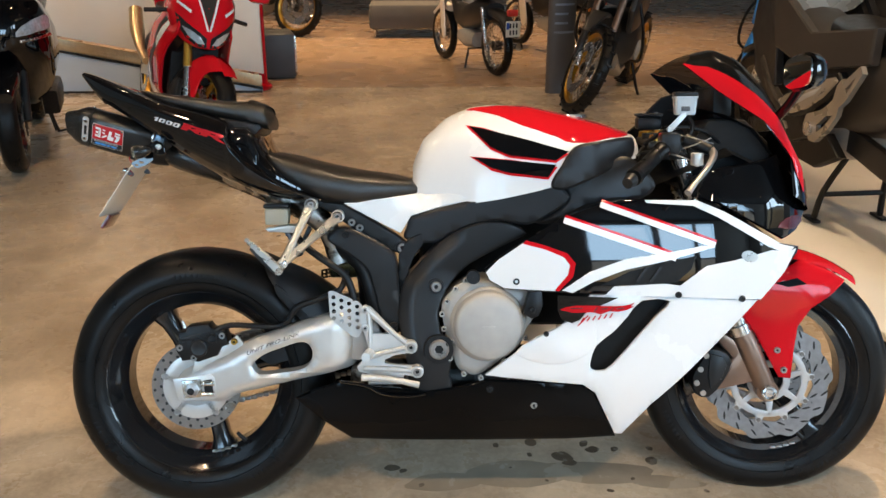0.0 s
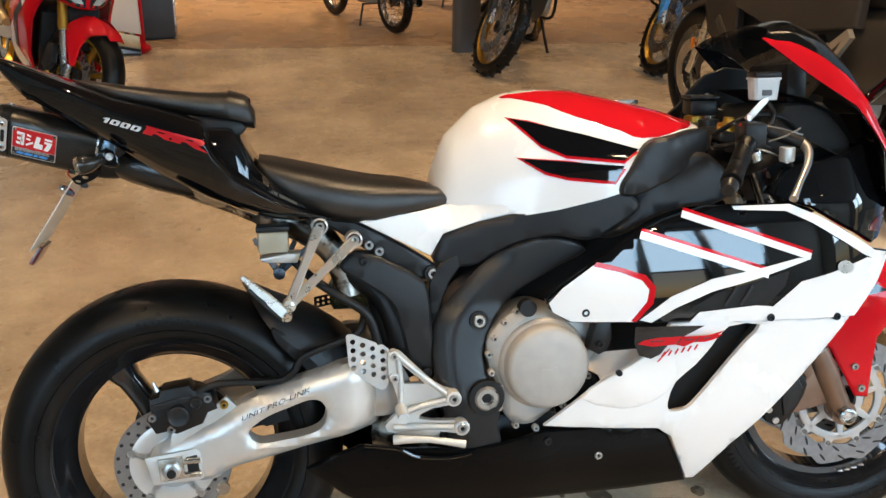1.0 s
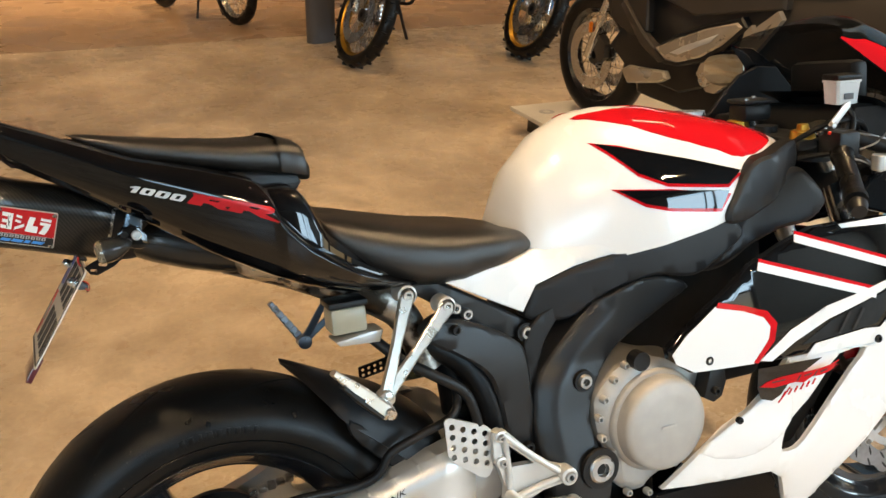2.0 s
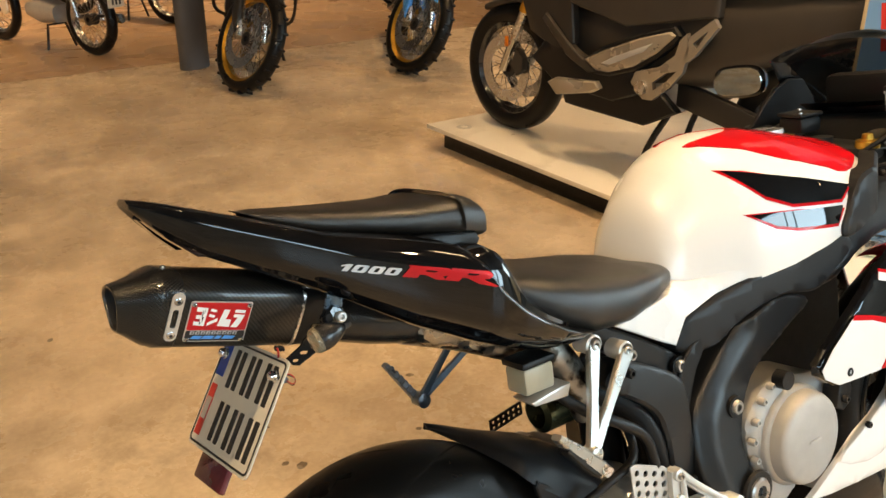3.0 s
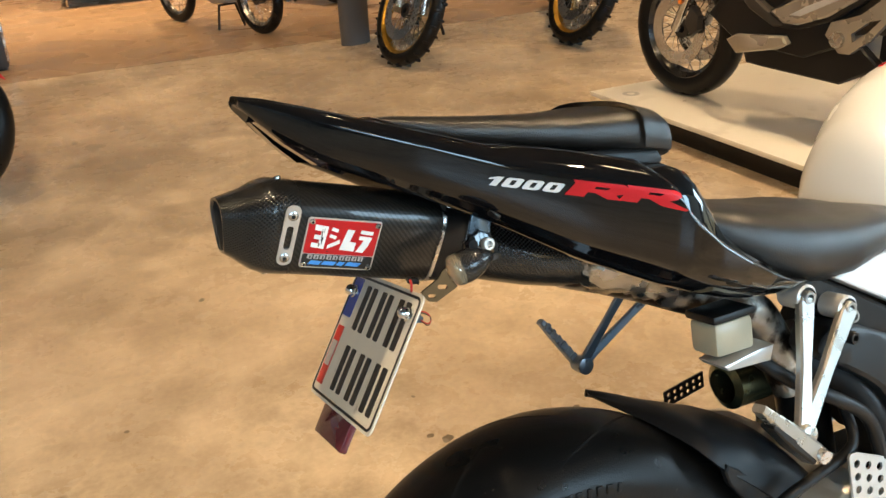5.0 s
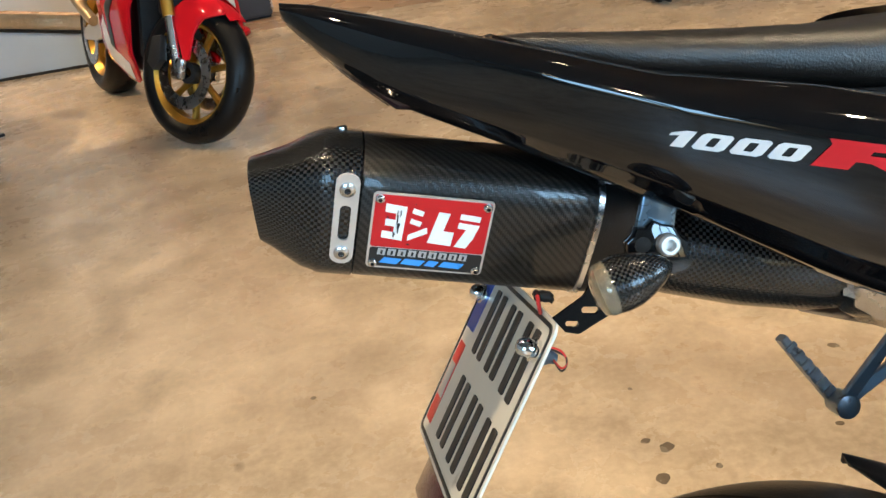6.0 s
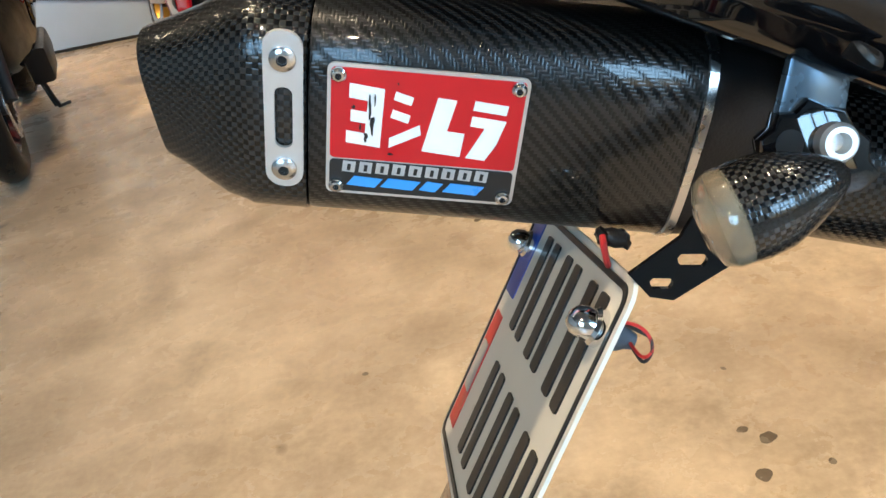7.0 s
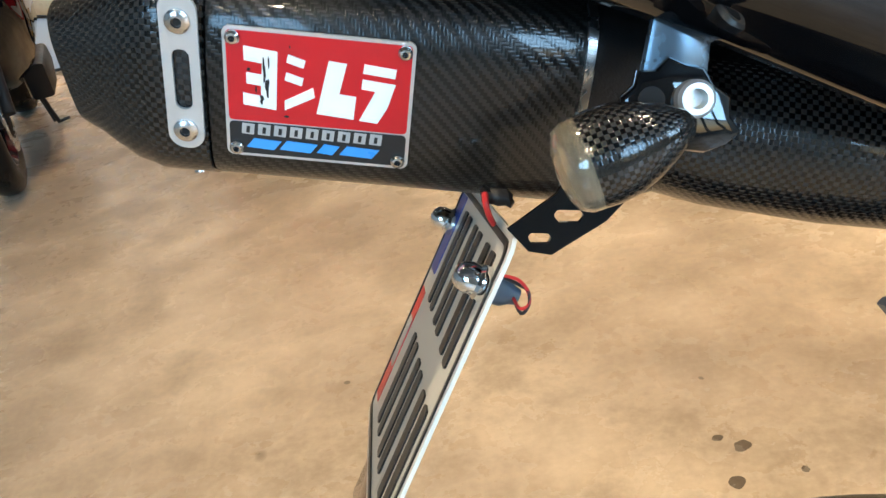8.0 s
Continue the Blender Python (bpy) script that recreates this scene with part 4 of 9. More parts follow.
    # hanger: strap up to the subframe and cast bracket
    hang = prism("hanger", [(-0.075, 0.908), (-0.067, 0.930), (-0.060, 0.946), (-0.040, 0.938), (-0.048, 0.915), (-0.052, 0.900), (-0.062, 0.892)], -0.070, -0.064, 0.002)
    h = put("hanger", hang, M_STRAPBLUE, root, label="blue-black steel hanger strap")
    cast = prism("hanger_clamp", [(-0.084, 0.902), (-0.079, 0.905), (-0.077, 0.910), (-0.071, 0.909), (-0.066, 0.913), (-0.060, 0.909), (-0.054, 0.907), (-0.051, 0.900), (-0.046, 0.895), (-0.047, 0.888), (-0.044, 0.882),
                                  (-0.050, 0.878), (-0.058, 0.877), (-0.068, 0.880), (-0.078, 0.886), (-0.084, 0.894)], -0.077, -0.067, 0.002)
    put("hanger_clamp", cast, M_BLACK, h, label="black scalloped clamp with a socket screw")
    put("hanger_hole", lathe("hanger_hole", [(-0.0773, 0.005), (-0.0776, 0.0001)], 16, "y", (-0.0745, 0, 0.899)), M_DARKHOLE, h)
    put("hanger_screw", lathe("hanger_screw", [(0.004, 0.0068), (-0.005, 0.0068), (-0.0065, 0.0056), (-0.0065, 0.0036), (-0.001, 0.0032), (-0.001, 0.0001)], 20, "y", (-0.060, -0.077, 0.897)), M_SATIN, h)


build_silencer()


def build_indicator():
    """Carbon-look flasher with a clear lens facing rearwards."""
    a, b = Vector((-0.108, -0.101, 0.884)), Vector((-0.064, -0.104, 0.893))
    d = (b - a).normalized()
    side = d.cross(Vector((0, 0, 1))).normalized()
    up = side.cross(d)

    def ring(t, r, flat=1.0):
        c = a + d * t
        return [tuple(c + side * (r * flat * math.cos(q)) + up * (r * math.sin(q))) for q in np.linspace(0, 2 * math.pi, 28, endpoint=False)]
    rows = [(0.003, 0.0160), (0.009, 0.0166), (0.017, 0.0158), (0.025, 0.0130), (0.033, 0.0090), (0.039, 0.0045), (0.041, 0.001)]
    v, f = loft([ring(*r) for r in rows], True, (False, True))
    uv = [(rows[i][0], 0.016 * 2 * math.pi * j / 28) for i in range(len(rows)) for j in range(28)]
    body = put("indicator", fix_normals(mesh_of("indicator", v, f, 50, uv)), M_CARBON_FINE, bike, label="carbon-look flasher with a clear lens")
    rows = [(0.004, 0.0162), (0.0, 0.0160), (-0.004, 0.0140), (-0.0065, 0.008), (-0.0072, 0.001)]
    put("lens", loft_mesh("lens", [ring(*r) for r in rows], sharp=60), M_LENS, body, label="clear plastic lens")
    put("stalk", tube("stalk", [(-0.074, -0.102, 0.890), (-0.071, -0.080, 0.890)], 0.005, 10, 0), M_PLASTIC, body)
    # the one on the other side
    other = put("indicator", mirrored(body.data, MID), M_CARBON_FINE, bike)
    put("lens", mirrored(bpy.data.objects["lens"].data, MID), M_LENS, other)


build_indicator()


def blob_boot():
    """A small crumpled rubber boot on the lamp wire."""
    rng = random.Random(8)
    rows = []
    for i, (r, x) in enumerate(((0.0030, -0.0055), (0.0042, -0.004), (0.0034, -0.0015), (0.0046, 0.0005), (0.0036, 0.003), (0.0044, 0.0050), (0.0022, 0.0065))):
        rows.append([(-0.1323 + x + rng.uniform(-0.0005, 0.0005), -0.045 + r * math.cos(q) * rng.uniform(0.85, 1.1), 0.8702 + 0.001 - 0.3 * x + r * math.sin(q) * rng.uniform(0.85, 1.1)) for q in np.linspace(0, 2 * math.pi, 12, endpoint=False)])
    return loft_mesh("rubber_boot", rows, sharp=40)


def build_plate():
    tr, br, bl = Vector((-0.128, -0.068, 0.857)), Vector((-0.212, -0.067, 0.733)), Vector((-0.219, 0.117, 0.734))
    ex = (bl - br).normalized() * -1           # to the right
    ey = (tr - br).normalized()
    ey = (ey - ex * ey.dot(ex)).normalized()
    ez = ex.cross(ey)
    W, H = 0.186, 0.150
    m = Matrix((ex, ey, ez)).transposed().to_4x4()
    m.translation = br - ex * W
    facing = -1 if ez.x > 0 else 1
    root = put("number_plate", box_mesh("number_plate", (0.01, 0.01, 0.01)), M_PLATEWHITE, bike, label="tall white number plate with worn dark bars")

    def flat(name, pts, z0, z1, mat, parent, bevel=0.0):
        bm = bmesh.new()
        f = bm.faces.new([bm.verts.new((p[0], p[1], z0)) for p in pts])
        res = bmesh.ops.extrude_face_region(bm, geom=[f])
        for v in res["geom"]:
            if isinstance(v, bmesh.types.BMVert):
                v.co.z = z1
        if bevel:
            bmesh.ops.bevel(bm, geom=list(bm.edges), offset=bevel, segments=2, affect="EDGES", profile=0.5)
        me = from_bm(name, bm)
        me.transform(m)
        return put(name, me, mat, parent) if parent else me

    root.data = flat("number_plate", round_rect(0, 0, W, H, 0.010), -0.0012 * facing, 0.0006 * facing, None, None)
    root.data.materials.append(M_PLATEWHITE)
    # raised black border, a closed band
    outer, inner = round_rect(0.0035, 0.0035, W - 0.0035, H - 0.0035, 0.008), round_rect(0.0062, 0.0062, W - 0.0062, H - 0.0062, 0.0056)
    n = len(outer)
    z = 0.0014 * facing
    vs = [(p[0], p[1], 0.0004 * facing) for p in outer] + [(p[0], p[1], z) for p in outer] + [(p[0], p[1], z) for p in inner] + [(p[0], p[1], 0.0004 * facing) for p in inner]
    fs = [(k * n + i, k * n + (i + 1) % n, (k + 1) * n + (i + 1) % n, (k + 1) * n + i) for k in range(3) for i in range(n)]
    me = fix_normals(mesh_of("border", vs, fs))
    me.transform(m)
    put("border", me, M_INK, root)
    q = facing
    flat("blue_field", round_rect(0.007, 0.096, 0.031, H - 0.007, 0.002), 0.0004 * q, 0.0010 * q, M_BLUE, root)
    flat("sticker", round_rect(0.009, 0.014, 0.027, 0.084, 0.001), 0.0004 * q, 0.0010 * q, M_STICKRED, root)
    flat("sticker_field", round_rect(0.011, 0.036, 0.025, 0.066, 0.001), 0.0008 * q, 0.0013 * q, M_GREYTEXT, root)
    # characters are plain bars
    for y0, y1, xs in ((0.086, 0.138, (0.048, 0.092, 0.138)), (0.016, 0.068, (0.054, 0.098, 0.142))):
        for x0 in xs:
            flat("bar", round_rect(x0 + 0.000, y0, x0 + 0.0105, y1, 0.002), 0.0004 * q, 0.0016 * q, M_INK, root)
            flat("bar", round_rect(x0 + 0.018, y0, x0 + 0.0285, y1, 0.002), 0.0004 * q, 0.0016 * q, M_INK, root)
    # chromed dome nuts with their collars
    for px, py in ((0.020, 0.126), (0.170, 0.126)):
        me = lathe("dome_nut", [(0, 0.0078), (0.003, 0.0078), (0.0045, 0.0066), (0.008, 0.0066), (0.0115, 0.0054), (0.0135, 0.003), (0.014, 0.0001)], 20, "z")
        me.transform(m @ Matrix.Translation((px, py, 0.0006 * q)) @ Matrix.Diagonal((1, 1, q, 1)))
        put("dome_nut", fix_normals(me), M_CHROME, root, label="chromed dome nut")
        me = lathe("plate_lamp_socket", [(0, 0.0068), (0.006, 0.0062), (0.009, 0.0042), (0.012, 0.0034), (0.012, 0.0001)], 18, "z")
        me.transform(m @ Matrix.Translation((px, py, -0.0014 * q)) @ Matrix.Diagonal((1, 1, -q, 1)))
        put("plate_lamp_socket", fix_normals(me), M_SOCKET, root)
    # reflector under the plate
    flat("reflector", round_rect(0.045, -0.034, 0.128, 0.004, 0.003), -0.012 * q, -0.004 * q, M_REFLECTOR, root, 0.001)
    # lamp wire and its crumpled rubber boot
    put("wire", tube("wire", [(-0.1365, -0.05, 0.8737), (-0.1371, -0.053, 0.8701), (-0.1364, -0.05, 0.8649), (-0.135, -0.044, 0.8604)], 0.0013, 8, 5), M_WIRERED, root)
    boot = blob_boot()
    put("rubber_boot", boot, M_PLASTIC, root)
    a = m @ Vector((0.170, 0.126, -0.011 * q))
    for mat, k in ((M_WIRERED, 0.0), (M_INK, 0.002)):
        put("wire", tube("wire", [a, (-0.132, -0.065, 0.830 - k), (-0.1285, -0.067, 0.8315), (-0.128, -0.066, 0.8365), (-0.131, -0.063, 0.841 - k), (-0.138, -0.058, 0.843)], 0.0007, 8, 6), mat, root)
    # black folded bracket that carries it, with slots
    brk = [(-0.131, 0.860), (-0.1246, 0.850), (-0.1161, 0.847), (-0.0933, 0.856), (-0.080, 0.866), (-0.078, 0.890), (-0.090, 0.892), (-0.0986, 0.880), (-0.1053, 0.876), (-0.1103, 0.870)]
    holes = [[(-0.1238, 0.8558), (-0.1225, 0.8569), (-0.1161, 0.8555), (-0.1152, 0.854), (-0.1156, 0.8529), (-0.1168, 0.8518), (-0.1229, 0.853), (-0.1237, 0.8546)],
             [(-0.1126, 0.8625), (-0.111, 0.8638), (-0.1027, 0.8621), (-0.1016, 0.8602), (-0.102, 0.8589), (-0.1036, 0.8575), (-0.1113, 0.8591), (-0.1125, 0.861)]]
    bracket = panel("plate_bracket", brk, lambda x, z: -0.060, thick=0.003, rim=0, grid=0.2, smooth=0, holes=holes)
    put("plate_bracket", bracket, M_BLACK, bike, label="black slotted plate bracket")
    back = prism("plate_bracket", [(-0.128, 0.872), (-0.124, 0.878), (-0.085, 0.893), (-0.080, 0.882)], 0.055, 0.09, 0.001)
    put("plate_hanger", back, M_PLASTIC, bike)


build_plate()


# ---- wheels
def tyre_profile(radius, rim_r, half):
    """(across, radius) from one bead to the other."""
    k, d = half, radius - rim_r
    prof = [(-k * 0.80, rim_r + 0.004), (-k * 0.93, rim_r + 0.018), (-k * 1.0, rim_r + d * 0.42), (-k * 0.95, rim_r + d * 0.62), (-k * 0.80, rim_r + d * 0.81), (-k * 0.58, rim_r + d * 0.925), (-k * 0.3, rim_r + d * 0.985), (0, radius)]
    prof = curve_points(prof, 3, False)
    return [tuple(q) for q in prof] + [(-q[0], q[1]) for q in prof[-2::-1]]


def tyre_mesh(name, centre, radius, rim_r, half):
    return lathe(name, tyre_profile(radius, rim_r, half), 120, "y", centre, 60)


def groove_strip(centre, a0, a1, y0, y1, radius, rim_r, half, width=0.003, bend=0.0):
    """A dark tread groove that runs over the crown between two angles."""
    prof = [q for q in tyre_profile(radius, rim_r, half) if q[1] > rim_r + (radius - rim_r) * 0.42]
    rows = []
    for t in np.linspace(0, 1, 17):
        a, y = a0 + (a1 - a0) * t, y0 + (y1 - y0) * t + bend * math.sin(math.pi * t)
        r = np.interp(y, [q[0] for q in prof], [q[1] for q in prof]) + 0.0006
        w = width * (0.35 + 0.65 * math.sin(math.pi * min(1, 0.12 + t)) ** 0.5)
        rows.append([(centre[0] + r * math.cos(a + da), y + centre[1], centre[2] + r * math.sin(a + da)) for da in (-w / radius / 2, w / radius / 2)])
    return loft(rows, closed=False, caps=(False, False))


def build_wheel(name, centre, radius, half, spokes, disc_r, disc_y, label, wavy=False, m=None):
    w = half * 0.80
    prof = [(-w - 0.004, 0.2285), (-w - 0.006, 0.225), (-w, 0.2190), (-w + 0.014, 0.2120), (-w + 0.022, 0.203), (-0.028, 0.187), (0.028, 0.187), (w - 0.022, 0.203), (w - 0.014, 0.2120),
            (w, 0.2190), (w + 0.006, 0.225), (w + 0.004, 0.2285), (w - 0.008, 0.2230), (0, 0.21), (-w + 0.008, 0.2230)]
    parent = rim = put(name, lathe("rim", prof, 72, "y", centre, 30, True), M_RIMBLK, bike, m, label)
    tyre = put("tyre", tyre_mesh("tyre", centre, radius, 0.2165, half), M_RUBBER, parent, label="worn black road tyre")
    for s in (-1, 1):
        side = [(s * half * 0.985, 0.2488), (s * (half * 0.985 + 0.0020), 0.250), (s * half * 0.985, 0.2512)]
        put("sidewall_rib", lathe("sidewall_rib", side, 64, "y", centre), M_RUBBER, tyre)
        bars = []
        for a0, n in ((1.35, 9), (3.5, 7), (5.2, 8)):
            for i in range(n):
                a, w = a0 + i * 0.050, 0.008 if i % 3 else 0.005
                me = box_mesh("b", (w, 0.0016, 0.011), 0.0003)
                me.transform(Matrix.Translation((centre[0] + 0.268 * math.cos(a), centre[1] + s * (half + 0.0004), centre[2] + 0.268 * math.sin(a))) @ Matrix.Rotation(math.pi / 2 - a, 4, "Y"))
                bars.append(me)
        tagged(put("sidewall_marking", merged("sidewall_marking", bars), M_RUBBER, tyre), kind="stuff")
    verts, faces = [], []
    for i in range(10):
        for sgn in (1, -1):
            a = 2 * math.pi * (i + (0.5 if sgn < 0 else 0)) / 10 + 0.2
            v, f = groove_strip(centre, a, a + 0.46, sgn * half * 0.06, sgn * half * 0.86, radius, 0.2165, half, 0.0075, sgn * half * 0.10)
            faces += [tuple(k + len(verts) for k in q) for q in f]
            verts += v
    tagged(put("tread_pattern", mesh_of("tread_pattern", verts, faces), M_DARKHOLE, tyre), kind="stuff")
    hub = [(-0.055, 0.030), (-0.055, 0.045), (-0.03, 0.056), (0.03, 0.056), (0.055, 0.045), (0.055, 0.030)]
    put("hub", lathe("hub", hub, 36, "y", centre), M_RIMBLK, rim)
    for a in spokes:
        ca, sa = math.cos(radians(a)), math.sin(radians(a))
        rings = []
        for r, hw, hy in ((0.040, 0.034, 0.034), (0.075, 0.026, 0.030), (0.12, 0.021, 0.026), (0.16, 0.022, 0.026), (0.185, 0.030, 0.030), (0.200, 0.044, 0.034)):
            ring = []
            for q in np.linspace(0, 2 * math.pi, 14, endpoint=False):
                p, y = hw * math.copysign(abs(math.cos(q)) ** 0.6, math.cos(q)), hy * math.copysign(abs(math.sin(q)) ** 0.6, math.sin(q))
                ring.append((centre[0] + r * ca - p * sa, centre[1] + y, centre[2] + r * sa + p * ca))
            rings.append(ring)
        put("spoke", loft_mesh("spoke", rings, sharp=50), M_RIMBLK, rim)
    put("valve", tube("valve", [(centre[0] + 0.19 * math.cos(radians(-58)), -0.012, centre[2] + 0.19 * math.sin(radians(-58))), (centre[0] + 0.160 * math.cos(radians(-60)), -0.016, centre[2] + 0.160 * math.sin(radians(-60)))], [0.006, 0.004], 10, 0), M_PLASTIC, rim)
    # lugs of balance weights
    wt = []
    for i in range(4):
        a = radians(-82 + 5 * i)
        wt.append(box_mesh("w", (0.014, 0.012, 0.004), 0.001, (centre[0] + 0.186 * math.cos(a), -0.02, centre[2] + 0.186 * math.sin(a))))
    put("balance_weight", merged("balance_weight", wt), M_BOLT, rim)

    def disc(y, parent):
        n = 120
        wave = [math.sin(10 * a + 0.7 * math.sin(10 * a)) if wavy else 0.0 for a in np.linspace(0, 2 * math.pi, n, endpoint=False)]
        outer = [disc_r - 0.001 + 0.0062 * q for q in wave]
        inner_r = disc_r * 0.70
        rings = []
        for i, a in enumerate(np.linspace(0, 2 * math.pi, n, endpoint=False)):
            rings.append([(centre[0] + r * math.cos(a), y + o, centre[2] + r * math.sin(a)) for o, r in ((-0.0022, inner_r - 0.0035 * wave[i]), (-0.0022, outer[i]), (0.0022, outer[i]), (0.0022, inner_r - 0.0035 * wave[i]))])
        verts = [v for r in rings for v in r]
        faces = [(i * 4 + j, i * 4 + (j + 1) % 4, ((i + 1) % n) * 4 + (j + 1) % 4, ((i + 1) % n) * 4 + j) for i in range(n) for j in range(4)]
        d = put("brake_disc", fix_normals(mesh_of("brake_disc", verts, faces, 30)), M_WAVEDISC if wavy else M_DISC, parent, label="drilled steel brake disc")
        dots = []
        count, ln, fat = (20, 0.0115, 0.0026) if wavy else (24, 0.0038, 0.0036)
        for i in range(count):
            for k in range(2):
                a = 2 * math.pi * (i + k * 0.33) / count
                r = inner_r + (disc_r - inner_r) * (0.25 + 0.5 * k)
                dots.append([(centre[0] + r * math.cos(a) + (u * math.cos(a + 0.9) - v * math.sin(a + 0.9)), y - 0.0024, centre[2] + r * math.sin(a) + (u * math.sin(a + 0.9) + v * math.cos(a + 0.9)))
                             for u, v in [(ln * math.cos(t), fat * math.sin(t)) for t in np.linspace(0, 2 * math.pi, 10, endpoint=False)]])
        vs = [v for q in dots for v in q]
        tagged(put("disc_perforation", mesh_of("disc_perforation", vs, [tuple(range(i * 10, i * 10 + 10)) for i in range(len(dots))]), M_TRIM, d), kind="stuff")
        # carrier with arms
        carrier = [[(centre[0] + r * math.cos(a), y + o, centre[2] + r * math.sin(a)) for o, r in ((-0.004, 0.036), (-0.004, 0.052), (0.004, 0.052), (0.004, 0.036))] for a in np.linspace(0, 2 * math.pi, 40, endpoint=False)]
        verts = [v for r in carrier for v in r]
        faces = [(i * 4 + j, i * 4 + (j + 1) % 4, ((i + 1) % 40) * 4 + (j + 1) % 4, ((i + 1) % 40) * 4 + j) for i in range(40) for j in range(4)]
        c = put("disc_carrier", fix_normals(mesh_of("disc_carrier", verts, faces, 30)), M_CARRIER if wavy else M_CAST, d)
        n_arm = 7 if wavy else 5
        ring_r = disc_r * 0.625 if wavy else inner_r + 0.004
        mat = M_CARRIER if wavy else M_CAST
        if not wavy:
            plate = [(-0.0035, 0.046), (-0.0045, 0.050), (-0.0045, ring_r - 0.006), (-0.0030, ring_r), (0.0030, ring_r), (0.0030, 0.046)]
            put("carrier_plate", lathe("carrier_plate", plate, 64, "y", (centre[0], y, centre[2]), 30, True), M_ALU, c)
        if wavy:
            hoop = [(-0.0035, ring_r - 0.016), (-0.0045, ring_r - 0.012), (-0.0045, ring_r - 0.002), (-0.0035, ring_r), (0.0035, ring_r), (0.0035, ring_r - 0.016)]
            put("carrier_hoop", lathe("carrier_hoop", hoop, 64, "y", (centre[0], y, centre[2]), 30, True), mat, c)
            for i in range(10):
                ca, sa = math.cos(2 * math.pi * (i + 0.2) / 10), math.sin(2 * math.pi * (i + 0.2) / 10)
                tab = [(centre[0] + r * ca - w * sa, centre[2] + r * sa + w * ca) for r, w in ((ring_r - 0.006, -0.013), (inner_r - 0.003, -0.008), (inner_r + 0.005, -0.006), (inner_r + 0.005, 0.006), (inner_r - 0.003, 0.008), (ring_r - 0.006, 0.013))]
                put("carrier_tab", prism("carrier_tab", tab, y - 0.0040, y + 0.0040, 0.0010), mat, c)
                put("carrier_button", lathe("carrier_button", [(0.001, 0.0058), (-0.003, 0.0055), (-0.003, 0.003), (-0.001, 0.0025), (-0.001, 0.0001)], 14, "y", (centre[0] + inner_r * 0.985 * ca, y - 0.004, centre[2] + inner_r * 0.985 * sa)), M_DISC, c)
        for i in range(n_arm):
            a = 2 * math.pi * i / n_arm + 0.3
            ca, sa = math.cos(a), math.sin(a)
            arm = [(centre[0] + r * ca - w * sa, centre[2] + r * sa + w * ca) for r, w in ((0.046, -0.009), (ring_r - 0.012, -0.006), (ring_r - 0.004, -0.010), (ring_r - 0.004, 0.010), (ring_r - 0.012, 0.006), (0.046, 0.009))]
            put("carrier_arm", prism("carrier_arm", arm, y - 0.0045, y + 0.0045, 0.0012), mat, c)
            if wavy:
                continue
            q = (centre[0] + ring_r * ca, y - 0.004, centre[2] + ring_r * sa)
            put("carrier_button", lathe("carrier_button", [(0.001, 0.0075), (-0.003, 0.007), (-0.003, 0.003), (-0.001, 0.0025), (-0.001, 0.0001)], 14, "y", q), M_BOLT, c)

    for y in disc_y:
        disc(y, parent)
    return tyre


build_wheel("rear_wheel", REAR, 0.325, 0.096, (122, 282, 15), 0.108, (-0.080,), "gloss black three-spoke rear wheel with a wide worn tyre")

# front end turns a little to its right
HEAD = Matrix.Translation((1.335, 0, 0.60)) @ Matrix.Rotation(radians(-24), 4, "Y")
STEER = HEAD @ Matrix.Rotation(radians(-8), 4, "Z") @ HEAD.inverted()
build_wheel("front_wheel", FRONT, 0.309, 0.061, (70, 190, 310), 0.152, (-0.042, 0.102), "gloss black front wheel with twin wave-edged discs", True, STEER)


